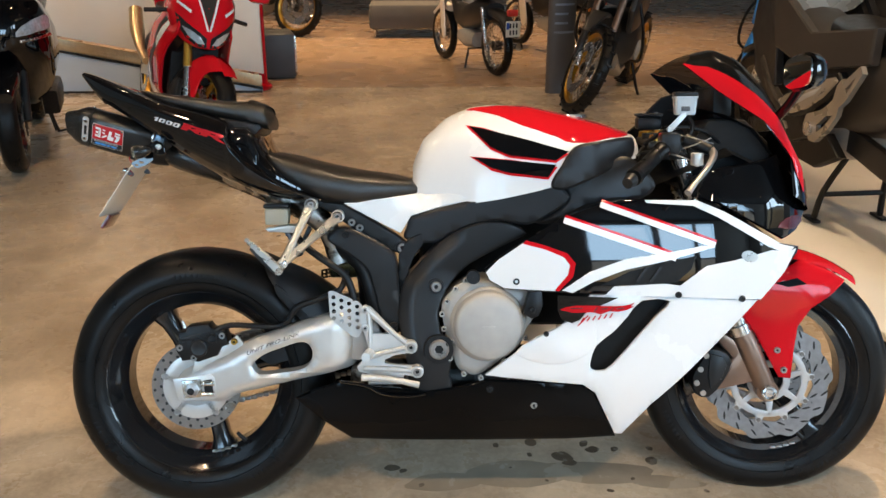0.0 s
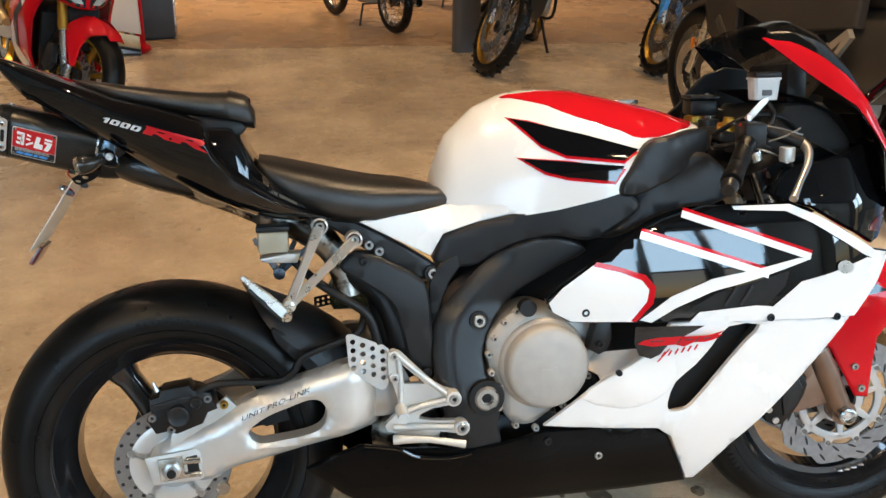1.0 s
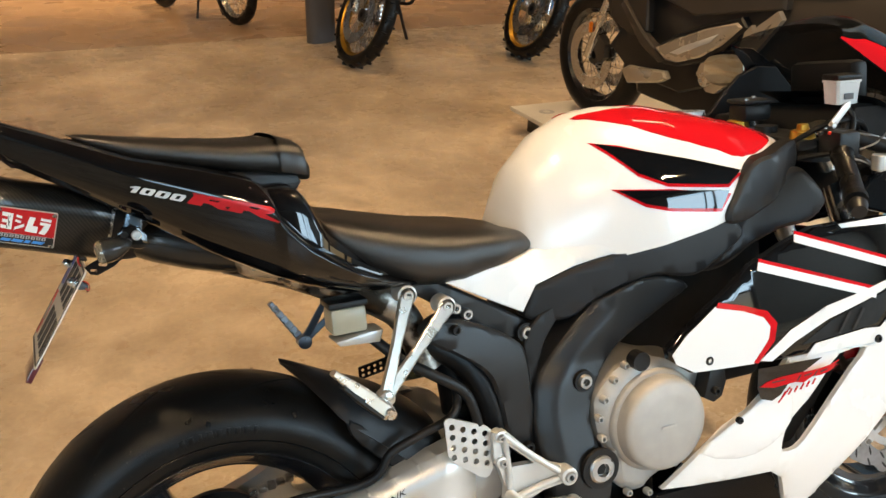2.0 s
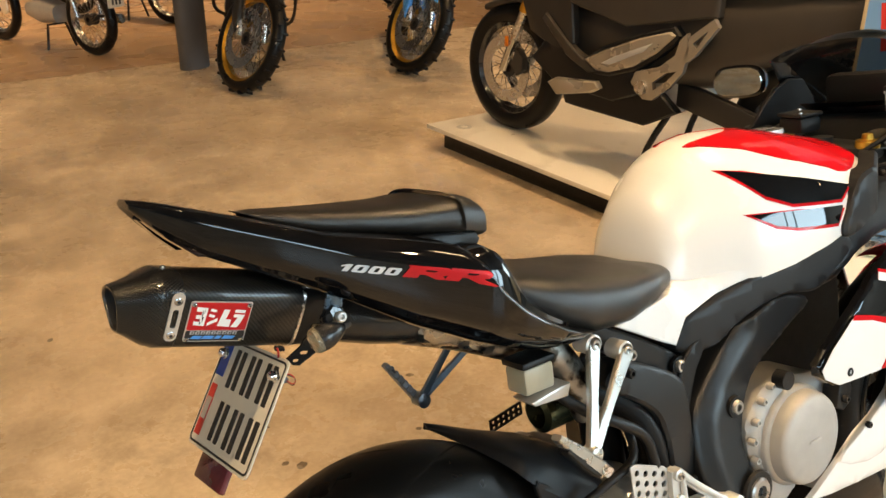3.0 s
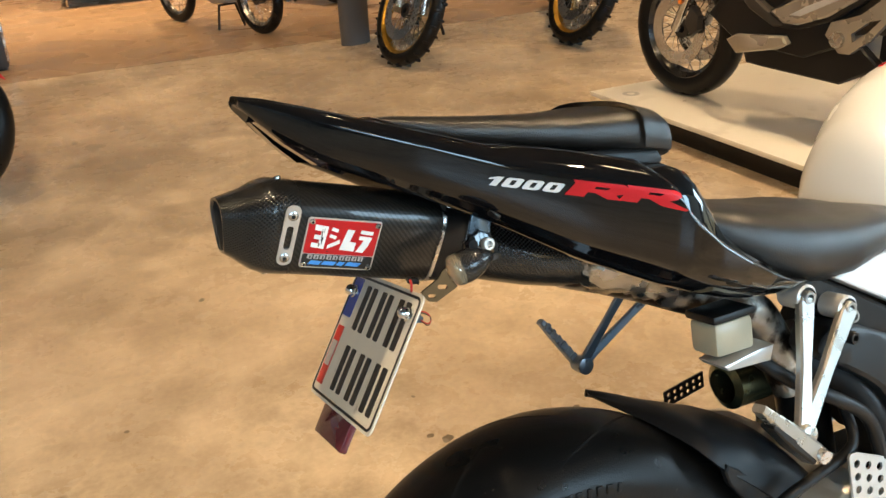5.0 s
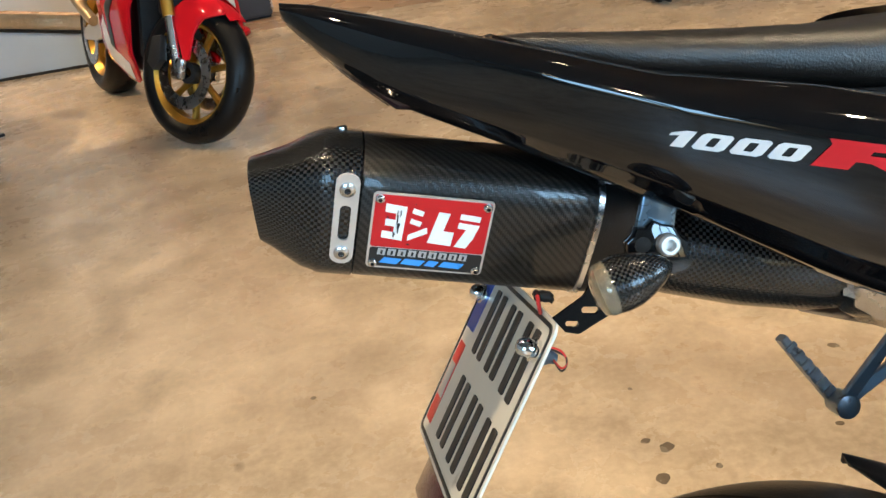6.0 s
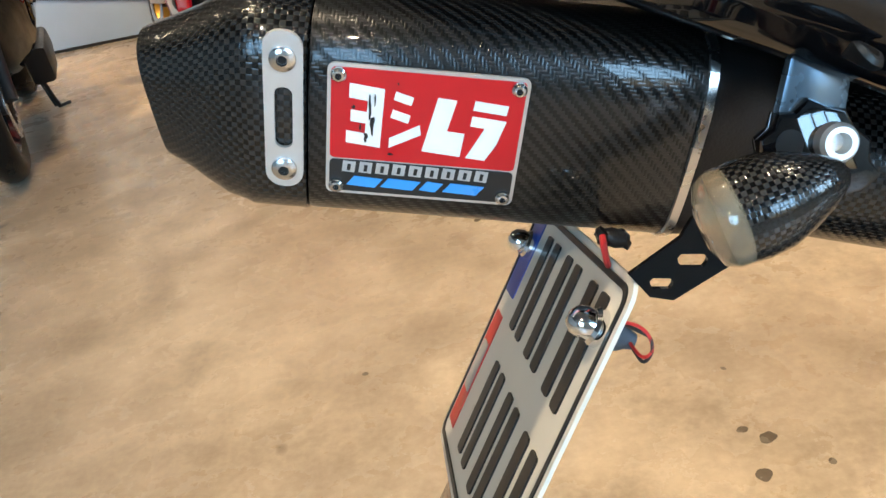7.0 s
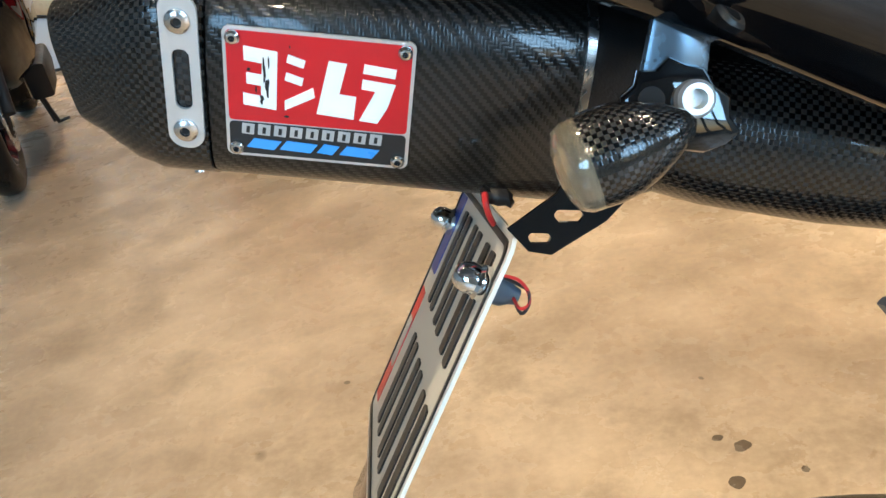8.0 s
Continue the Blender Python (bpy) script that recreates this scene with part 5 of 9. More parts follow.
# ---- swingarm, chain, rear brake
def build_swingarm():
    arm = [(-0.035, 0.325), (-0.020, 0.362), (0.03, 0.386), (0.09, 0.408), (0.15, 0.440), (0.197, 0.456), (0.27, 0.482), (0.345, 0.502), (0.395, 0.500), (0.41, 0.46), (0.40, 0.385),
           (0.34, 0.362), (0.26, 0.344), (0.17, 0.322), (0.113, 0.308), (0.08, 0.290), (0.03, 0.288), (-0.018, 0.294)]
    hole = curve_points([(0.149, 0.378), (0.160, 0.394), (0.187, 0.411), (0.225, 0.425), (0.262, 0.437), (0.284, 0.433), (0.294, 0.412), (0.287, 0.386), (0.262, 0.370), (0.20, 0.360), (0.165, 0.359)], 4)
    outer = curve_points(arm, 2)

    def y_arm(x, z):
        d, h = edge_distance(np.array([[x, z]]), [outer])[0], edge_distance(np.array([[x, z]]), [hole])[0]
        y = -np.interp(x, [-0.03, 0.1, 0.34, 0.38, 0.41], [0.106, 0.112, 0.128, 0.118, 0.088]) - 0.010 * min(1, max(0, (z - 0.25) / 0.25))
        y += 0.020 * max(0, 1 - d / 0.026) ** 2 + 0.007 * max(0, 1 - h / 0.014) ** 2
        return y - 0.006 * np.interp(x, [0.02, 0.07, 0.30], [0, 1, 1])
    face = panel("swingarm", arm, y_arm, thick=0.040, rim=0.0, grid=0.014, holes=[hole[::-1]])
    root = put("swingarm", face, M_ALU, bike, label="polished aluminium swingarm with a slotted opening")
    web = panel("inner_web", [(0.15, 0.385), (0.19, 0.415), (0.27, 0.435), (0.29, 0.41), (0.25, 0.38), (0.18, 0.365)], lambda x, z: -0.052, thick=0.004, rim=0, smooth=0)
    put("inner_web", web, M_FRAME, root)
    other = panel("swingarm_left", arm, lambda x, z: -0.16, thick=0.03, rim=0.0, grid=0.05, holes=[hole[::-1]])
    other.transform(Matrix.Translation((0, 0.32, 0)))
    put("left_arm", other, M_ALU, root)
    put("pivot_tube", tube("pivot_tube", [(0.40, -0.12, 0.445), (0.40, 0.18, 0.445)], 0.055, 20, 0), M_CAST, root)
    # axle end, nut and chain adjuster
    put("adjuster_recess", prism("adjuster_recess", [(-0.038, 0.350), (0.051, 0.360), (0.060, 0.352), (0.064, 0.304), (0.056, 0.299), (-0.026, 0.298)], -0.1225, -0.118, 0.001), M_ALU, root)
    put("axle_block", prism("axle_block", [(-0.016, 0.347), (0.028, 0.350), (0.032, 0.309), (-0.012, 0.304)], -0.131, -0.120, 0.002), M_FORGED, root)
    put("adjuster_slot", prism("adjuster_slot", [(0.034, 0.346), (0.054, 0.349), (0.058, 0.310), (0.037, 0.308)], -0.1232, -0.1215, 0.0003), M_DARKHOLE, root)
    for z in (0.339, 0.314):
        put("adjuster_bolt", tube("adjuster_bolt", [(0.030, -0.125, z), (0.060, -0.125, z)], 0.006, 10, 0), M_STEEL, root)
    put("axle_nut", lathe("axle_nut", [(0, 0.017), (-0.010, 0.017), (-0.012, 0.013), (-0.012, 0.009), (-0.020, 0.009), (-0.020, 0.005), (-0.012, 0.0045), (-0.012, 0.0001)], 6, "y", (0.010, -0.130, 0.327)), M_BOLT, root, label="steel axle nut")
    put("axle_bore", lathe("axle_bore", [(-0.0205, 0.0085), (-0.0208, 0.0001)], 16, "y", (0.010, -0.130, 0.327)), M_FRAME, root)
    put("stand_bobbin", lathe("stand_bobbin", [(0, 0.008), (-0.016, 0.008), (-0.016, 0.012), (-0.022, 0.012), (-0.022, 0.0001)], 16, "y", (0.098, -0.118, 0.285)), M_STEEL, root)
    me = text_mesh("arm_lettering", "UNIT PRO-LINK", 0.0125, 0.0002, 0.0)
    long = max(v.co.x for v in me.vertices)
    for v in me.vertices:
        px = v.co.x * 0.128 / long + v.co.y * 0.25
        x, z = 0.137 + px, 0.4065 + v.co.y + 0.385 * px
        v.co = (x, y_arm(x, z) - 0.0012 - v.co.z, z)
    put("arm_lettering", me, M_FRAME, root)
    # rear caliper
    cal = prism("rear_caliper", [(-0.023, 0.459), (-0.006, 0.462), (-0.002, 0.474), (0.048, 0.480), (0.055, 0.470), (0.086, 0.462), (0.095, 0.430), (0.078, 0.424), (0.068, 0.404), (0.021, 0.388), (0.004, 0.394), (-0.016, 0.391), (-0.031, 0.419), (-0.022, 0.432)], -0.116, -0.062, 0.005)
    c = put("rear_caliper", cal, M_PLASTIC, bike, label="black rear brake caliper")
    for x, z, r in ((0.026, 0.424, 0.021), (0.058, 0.447, 0.011)):
        put("caliper_piston_cap", lathe("caliper_piston_cap", [(0, r), (-0.008, r * 0.97), (-0.010, r * 0.80), (-0.008, r * 0.55), (-0.008, 0.0001)], 24, "y", (x, -0.116, z)), M_FRAME, c)
    put("caliper_bracket", prism("caliper_bracket", [(0.010, 0.387), (0.079, 0.425), (0.113, 0.450), (0.130, 0.430), (0.084, 0.397), (0.020, 0.352), (0.004, 0.360)], -0.108, -0.096, 0.002), M_ALU, c, label="aluminium caliper bracket")
    put("caliper_bridge", prism("caliper_bridge", [(-0.020, 0.448), (0.050, 0.462), (0.052, 0.452), (-0.016, 0.438)], -0.120, -0.112, 0.002), M_TRIM, c)
    put("bleed_nipple", tube("bleed_nipple", [(-0.010, -0.10, 0.468), (-0.016, -0.10, 0.486)], [0.005, 0.003], 8, 0), M_BOLT, c)
    for x, z, mat in ((0.080, 0.452, M_BOLT), (-0.020, 0.424, M_BOLT), (0.108, 0.437, M_GOLD), (0.012, 0.399, M_BOLT)):
        bolt("caliper_bolt", x, -0.114, z, 0.0075, c, mat, 0.006)
    # chain, a row of links on the far side
    links = []
    for i in range(26):
        x = 0.06 + i * 0.0159
        for z0, slope in ((0.226, 0.24), (0.395, 0.18)):
            links.append(box_mesh("l", (0.0145, 0.016, 0.013 if i % 2 else 0.010), 0.003, (x, 0.118, z0 + slope * (x - 0.06))))
    tagged(put("drive_chain", merged("drive_chain", links), M_BOLT, bike), "greasy steel drive chain", kind="stuff")
    put("sprocket", lathe("sprocket", [(0.108, 0.062), (0.108, 0.098), (0.122, 0.098), (0.122, 0.062)], 44, "y", (REAR[0], 0, REAR[2]), 30, True), M_FRAME, bike)


build_swingarm()


def build_hugger():
    """Mudguard over the rear tyre, ending in a tip."""
    near = [(0.144, 0.100, 0.622), (0.160, 0.020, 0.612), (0.178, -0.055, 0.594), (0.200, -0.082, 0.566), (0.242, -0.089, 0.530), (0.298, -0.092, 0.476), (0.335, -0.092, 0.430)]
    ridge = [(0.145, 0.108, 0.623), (0.172, 0.060, 0.618), (0.200, 0.030, 0.613), (0.228, 0.030, 0.603), (0.272, 0.030, 0.585), (0.330, 0.030, 0.548), (0.372, 0.030, 0.505)]
    far = [(0.147, 0.122, 0.616), (0.180, 0.138, 0.600), (0.210, 0.148, 0.580), (0.240, 0.152, 0.560), (0.280, 0.154, 0.530), (0.335, 0.155, 0.478), (0.370, 0.155, 0.430)]
    rows = []
    for n, r, f in zip(*(curve_points(k, 4, False) for k in (near, ridge, far))):
        shoulder = np.array((n[0] * 0.35 + r[0] * 0.65, n[1] * 0.80 + r[1] * 0.20, n[2] * 0.28 + r[2] * 0.72))
        rows.append([tuple(q) for q in curve_points([n, shoulder, r, r * 0.45 + f * 0.55 + np.array((0, 0, 0.008)), f], 4, False)])
    bm = bmesh.new()
    bm.from_mesh(loft_mesh("hugger", rows, closed=False, caps=(False, False), sharp=60))
    bmesh.ops.solidify(bm, geom=list(bm.faces), thickness=0.003)
    guard = put("hugger", from_bm("hugger", bm, 50), M_TRIM, bike, label="black plastic hugger with a pointed tail over the rear tyre")
    # darker lower side under the fold
    skirt = [(0.205, 0.570), (0.245, 0.538), (0.300, 0.486), (0.345, 0.440), (0.330, 0.425), (0.290, 0.455), (0.240, 0.503), (0.205, 0.545)]
    put("hugger_skirt", panel("hugger_skirt", skirt, lambda x, z: -0.086, thick=0.008, rim=0.003, smooth=2), M_PLASTIC, guard)
    hose = [(0.375, -0.10, 0.60), (0.36, -0.125, 0.56), (0.30, -0.12, 0.535), (0.255, -0.112, 0.515), (0.235, -0.108, 0.485), (0.20, -0.10, 0.47), (0.10, -0.105, 0.475), (0.06, -0.11, 0.462)]
    put("brake_hose", tube("brake_hose", hose, 0.007, 10, 5), M_PLASTIC, bike, label="black rear brake hose")
    hose = [(0.245, -0.09, 0.70), (0.285, -0.115, 0.66), (0.33, -0.135, 0.63), (0.375, -0.135, 0.595), (0.392, -0.135, 0.55), (0.40, -0.13, 0.50)]
    put("reservoir_hose", tube("reservoir_hose", hose, 0.0085, 10, 5), M_PLASTIC, bike, label="black rubber hose")


build_hugger()


# ---- frame, engine
def build_frame():
    rear_edge = [(0.526, 0.312), (0.517, 0.387), (0.505, 0.442), (0.498, 0.496), (0.501, 0.537), (0.512, 0.577), (0.539, 0.610), (0.572, 0.645), (0.625, 0.690)]
    inner_edge = [(0.70, 0.718), (0.766, 0.712), (0.80, 0.69), (0.757, 0.668), (0.717, 0.647), (0.664, 0.617), (0.624, 0.577), (0.602, 0.537), (0.592, 0.497), (0.602, 0.449), (0.621, 0.402), (0.616, 0.361), (0.623, 0.312), (0.566, 0.308)]

    def chamfer(x, z):
        """Distance from the rear edge, which is broadly bevelled."""
        best = 1.0
        for (ax, az), (bx, bz) in zip(rear_edge, rear_edge[1:]):
            k = min(1, max(0, ((x - ax) * (bx - ax) + (z - az) * (bz - az)) / ((bx - ax) ** 2 + (bz - az) ** 2)))
            best = min(best, math.hypot(x - ax - k * (bx - ax), z - az - k * (bz - az)))
        return best

    def yf(x, z):
        return -np.interp(z, [0.30, 0.42, 0.52, 0.60, 0.72], [0.154, 0.162, 0.142, 0.130, 0.138]) - 0.02 * max(0, x - 0.62) + 0.55 * max(0.0, 0.030 - chamfer(x, z))
    root = put("frame", panel("frame", rear_edge + inner_edge, yf, thick=0.06, rim=0.005, grid=0.010, smooth=2), M_FRAME, bike, label="matt dark grey cast frame spar")
    left = mirrored(root.data, MID)
    put("left_spar", left, M_FRAME, root)
    for x, z, r, dy in ((0.587, 0.567, 0.0125, 0.136), (0.592, 0.424, 0.0235, 0.166), (0.508, 0.655, 0.011, 0.094)):
        b = bolt("frame_bolt", x, -dy, z, r, root, M_STEEL, 0.010)
        put("bolt_ring", lathe("bolt_ring", [(0.002, r * 1.5), (-0.004, r * 1.45), (-0.004, r * 1.02)], 24, "y", (x, -dy, z)), M_PLASTIC, root)
    bar = [(0.300, 0.785), (0.335, 0.778), (0.375, 0.757), (0.44, 0.720), (0.500, 0.682), (0.522, 0.660), (0.510, 0.642), (0.470, 0.652), (0.40, 0.695), (0.33, 0.745), (0.298, 0.760)]
    put("subframe", panel("subframe", bar, lambda x, z: -0.088, thick=0.03, rim=0.006), M_FRAME, bike, label="matt dark grey subframe rail")
    for x, z in ((0.389, 0.716), (0.408, 0.703)):
        bolt("subframe_bolt", x, -0.090, z, 0.009, root, M_STEEL)
    cover = [(0.335, 0.690), (0.368, 0.706), (0.42, 0.688), (0.480, 0.652), (0.496, 0.62), (0.500, 0.55), (0.508, 0.470), (0.492, 0.452), (0.468, 0.462), (0.452, 0.50), (0.438, 0.57), (0.420, 0.612), (0.375, 0.648), (0.338, 0.672)]
    put("side_cover", panel("side_cover", cover, lambda x, z: -0.112 - 0.012 * math.sin(max(0, min(1, (0.70 - z) / 0.25)) * math.pi), thick=0.045, rim=0.007), M_FRAME, bike, label="dark grey plastic side cover")
    bolt("cover_screw", 0.376, -0.118, 0.690, 0.008, bike, M_PLASTIC)
    bolt("cover_screw", 0.487, -0.120, 0.470, 0.010, bike, M_PLASTIC)
    filler = [(0.500, 0.64), (0.53, 0.68), (0.586, 0.70), (0.54, 0.64), (0.515, 0.57), (0.505, 0.50), (0.498, 0.55)]
    put("frame_filler", panel("frame_filler", filler, lambda x, z: -0.105, thick=0.03, rim=0.004, smooth=2), M_PLASTIC, bike)
    # wedge trim under the tank
    trim = [(0.530, 0.728), (0.60, 0.750), (0.66, 0.766), (0.721, 0.780), (0.79, 0.798), (0.846, 0.818), (0.875, 0.80), (0.895, 0.770), (0.850, 0.735), (0.800, 0.712), (0.734, 0.722), (0.68, 0.712), (0.627, 0.692), (0.587, 0.668), (0.535, 0.668), (0.512, 0.680), (0.520, 0.705)]
    put("tank_trim", panel("tank_trim", trim, lambda x, z: -np.interp(x, [0.5, 0.62, 0.75, 0.9], [0.092, 0.120, 0.150, 0.168]), thick=0.03, rim=0.008), M_TRIM, bike, label="grey-black plastic trim under the tank")
    knee = [(0.852, 0.812), (0.870, 0.842), (0.905, 0.890), (0.96, 0.902), (1.03, 0.912), (1.052, 0.905), (1.048, 0.866), (0.99, 0.838), (0.939, 0.815), (0.89, 0.796), (0.857, 0.795)]
    put("tank_cheek", panel("tank_cheek", knee, lambda x, z: -np.interp(x, [0.85, 0.95, 1.06], [0.178, 0.178, 0.118]) - 0.004, thick=0.03, rim=0.008), M_TRIM, bike, label="black plastic cheek before the tank")
    duct = [(0.835, 0.712), (0.80, 0.725), (0.85, 0.735), (0.893, 0.772), (0.885, 0.802), (0.94, 0.838), (1.017, 0.868), (1.06, 0.85), (1.10, 0.80), (1.06, 0.768), (0.99, 0.764), (0.93, 0.748), (0.88, 0.722)]
    put("air_duct", panel("air_duct", duct, lambda x, z: -np.interp(x, [0.8, 0.95, 1.1], [0.150, 0.160, 0.150]), thick=0.04, rim=0.012), M_TRIM, bike, label="black plastic intake duct cover")
    # added plain block, coloured as the deep shade between frame and engine
    put("shade_filler", box_mesh("shade_filler", (0.50, 0.16, 0.34), 0.03, (0.80, MID, 0.62)), M_DARKHOLE, bike)
    put("shock", tube("shock", [(0.42, 0.02, 0.66), (0.44, 0.02, 0.42)], 0.035, 16, 0), M_PLASTIC, bike)
    put("exhaust_flap", lathe("exhaust_flap", [(0.32, 0.024), (0.326, 0.034), (0.42, 0.034), (0.42, 0.030), (0.33, 0.029)], 24, "x", (0.0, 0.05, 0.598)), M_OLIVE, bike, label="stubby olive-tinted steel tube")
    put("rear_pipe", tube("rear_pipe", [(0.35, -0.03, 0.66), (0.41, -0.07, 0.62), (0.44, -0.09, 0.55), (0.45, -0.08, 0.46)], 0.026, 16, 5), M_PLASTIC, bike)
    grille = [(0.290, 0.548), (0.362, 0.560), (0.362, 0.584), (0.290, 0.572)]
    holes = [ring_points((0.298 + 0.0115 * i, 0.556 + 0.0019 * i + 0.010 * j), 0.0032, 8)[::-1] for i in range(6) for j in range(2)]
    put("far_guard", panel("far_guard", grille, lambda x, z: 0.14, thick=0.003, rim=0, grid=0.3, smooth=0, holes=holes), M_PLASTIC, bike, label="far perforated heel guard")


build_frame()


def build_engine():
    case = [(0.600, 0.525), (0.618, 0.552), (0.650, 0.578), (0.702, 0.588), (0.75, 0.572), (0.80, 0.560), (0.83, 0.530), (0.815, 0.49), (0.79, 0.455), (0.755, 0.41), (0.72, 0.378), (0.678, 0.356), (0.638, 0.372), (0.622, 0.42), (0.606, 0.47)]
    root = put("engine", panel("engine", case, lambda x, z: -0.158, thick=0.12, rim=0.022), M_CAST, bike, label="grey painted engine case with a round clutch cover")
    ring = [(0.01, 0.089), (-0.008, 0.0885), (-0.012, 0.085), (-0.014, 0.0815), (-0.032, 0.0795), (-0.038, 0.0765), (-0.0415, 0.070), (-0.0430, 0.060), (-0.0440, 0.056), (-0.0446, 0.052), (-0.0455, 0.0001)]
    put("clutch_cover", lathe("clutch_cover", ring, 64, "y", (0.707, -0.155, 0.481), 50), M_CAST, root, label="round satin grey clutch cover")
    put("cover_bar", box_mesh("cover_bar", (0.030, 0.001, 0.005), 0.0005, (0.705, -0.2022, 0.482)), M_GREYTEXT, root)
    for i, (x, z) in enumerate(((0.612, 0.535), (0.604, 0.470), (0.622, 0.440), (0.618, 0.400), (0.650, 0.362), (0.690, 0.352), (0.745, 0.392), (0.795, 0.448), (0.822, 0.535), (0.655, 0.585), (0.632, 0.565), (0.60, 0.505))):
        bolt("case_bolt", x, -0.155, z, 0.0065, root, M_CAST, 0.009)
    put("filler_plug", lathe("filler_plug", [(0, 0.016), (-0.022, 0.016), (-0.022, 0.0001)], 18, "y", (0.672, -0.158, 0.594)), M_PLASTIC, root)
    put("lower_tab", prism("lower_tab", [(0.785, 0.510), (0.80, 0.560), (0.828, 0.566), (0.832, 0.53), (0.822, 0.505), (0.805, 0.498)], -0.192, -0.16, 0.003), M_PLASTIC, root)
    bolt("tab_screw", 0.806, -0.193, 0.520, 0.007, root, M_PLASTIC)
    put("pivot_plate", prism("pivot_plate", [(0.418, 0.384), (0.446, 0.396), (0.512, 0.362), (0.506, 0.330), (0.424, 0.330)], -0.128, -0.110, 0.006), M_ALU, root, label="aluminium plate under the foot bracket")
    put("sump", box_mesh("sump", (0.30, 0.22, 0.12), 0.03, (0.62, MID, 0.30)), M_FRAME, root)
    put("collector", tube("collector", [(0.40, -0.05, 0.345), (0.47, -0.08, 0.340), (0.54, -0.06, 0.335)], 0.045, 18, 4), M_GREYSILVER, root)


build_engine()


# ---- foot controls
def build_footrests():
    plate = [(0.335, 0.556), (0.338, 0.560), (0.347, 0.560), (0.405, 0.534), (0.413, 0.526), (0.414, 0.516), (0.411, 0.462), (0.405, 0.451), (0.398, 0.449), (0.387, 0.454), (0.346, 0.487), (0.338, 0.500)]
    holes = [ring_points((0.347 + 0.0182 * i, 0.545 - 0.0075 * i - 0.0165 * j), 0.0050, 12)[::-1] for i in range(4) for j in range(4)]
    guard = put("heel_guard", panel("heel_guard", plate, lambda x, z: -0.142, thick=0.003, rim=0, grid=0.3, smooth=0, holes=holes), M_SATIN, bike, label="perforated aluminium heel guard")
    for x, z in ((0.421, 0.517), (0.421, 0.474)):
        put("guard_boss", lathe("guard_boss", [(0.01, 0.0095), (-0.010, 0.0095), (-0.011, 0.008), (-0.011, 0.0001)], 18, "y", (x, -0.148, z)), M_ALU, guard)
        bolt("guard_screw", x, -0.157, z, 0.0058, guard, M_STEEL)
    # cast bracket: a webbed upper triangle and two arms with bosses
    cast = [(0.410, 0.524), (0.433, 0.523), (0.465, 0.489), (0.494, 0.460), (0.512, 0.449), (0.530, 0.443), (0.534, 0.421), (0.520, 0.415), (0.490, 0.410), (0.466, 0.399), (0.464, 0.390), (0.490, 0.386), (0.540, 0.385),
            (0.546, 0.364), (0.529, 0.360), (0.476, 0.368), (0.440, 0.372), (0.420, 0.366), (0.404, 0.370), (0.400, 0.382), (0.412, 0.394), (0.424, 0.405), (0.427, 0.428), (0.418, 0.461), (0.410, 0.480)]
    pocket = [(0.436, 0.497), (0.477, 0.459), (0.438, 0.460)]
    body = put("foot_bracket", panel("foot_bracket", cast, lambda x, z: -0.152 - 0.16 * max(0, x - 0.45), thick=0.014, rim=0, grid=0.05, smooth=0, holes=[pocket[::-1]]), M_ALU, bike, label="cast aluminium foot-rest bracket")
    for pts, r in (([(0.424, -0.155, 0.52), (0.470, -0.158, 0.477), (0.524, -0.168, 0.432)], 0.0055), ([(0.430, -0.156, 0.405), (0.470, -0.160, 0.418), (0.524, -0.168, 0.430)], 0.006),
                   ([(0.415, -0.155, 0.378), (0.48, -0.160, 0.377), (0.536, -0.170, 0.374)], 0.0065), ([(0.428, -0.155, 0.52), (0.432, -0.156, 0.45), (0.428, -0.156, 0.40)], 0.005)):
        put("bracket_rib", tube("bracket_rib", pts, r, 10, 3), M_ALU, body)
    for x, z in ((0.527, 0.432), (0.541, 0.374)):
        put("bracket_boss", lathe("bracket_boss", [(0.012, 0.0145), (-0.012, 0.0145), (-0.0135, 0.0125), (-0.0135, 0.0001)], 22, "y", (x, -0.168, z)), M_ALU, body)
        bolt("bracket_bolt", x, -0.180, z, 0.0095, body, M_STEEL, 0.006)
    peg = put("foot_peg", tube("foot_peg", [(0.43, -0.16, 0.415), (0.425, -0.235, 0.423)], [0.012, 0.010], 12, 0), M_ALU, body)
    put("brake_pedal", tube("brake_pedal", [(0.412, -0.17, 0.360), (0.477, -0.18, 0.358), (0.545, -0.188, 0.345)], [0.009, 0.006, 0.0075], 10, 3), M_ALU, bike, label="aluminium brake pedal")
    # pillion hanger: a V of two arms
    foot = (0.236, -0.174, 0.630)
    v = put("pillion_bracket", flat_bar("pillion_bracket", (0.297, -0.130, 0.760), foot, (0.022, 0.015, 0.019), 0.012, (0, -1, 0.35)), M_FORGED, bike, label="V-shaped forged aluminium pillion foot-rest hanger")
    put("hanger_arm", flat_bar("hanger_arm", (0.360, -0.131, 0.732), foot, (0.022, 0.015, 0.019), 0.012, (0, -1, 0.35)), M_FORGED, v)
    put("hanger_foot", lathe("hanger_foot", [(0.010, 0.012), (-0.009, 0.012), (-0.011, 0.009), (-0.011, 0.0001)], 18, "y", foot), M_FORGED, v)
    for x, z in ((0.298, 0.761), (0.359, 0.733)):
        put("hanger_boss", lathe("hanger_boss", [(0.02, 0.015), (-0.010, 0.015), (-0.012, 0.012)], 24, "y", (x, -0.122, z)), M_ALU, v)
        bolt("hanger_bolt", x, -0.130, z, 0.009, v, M_STEEL)
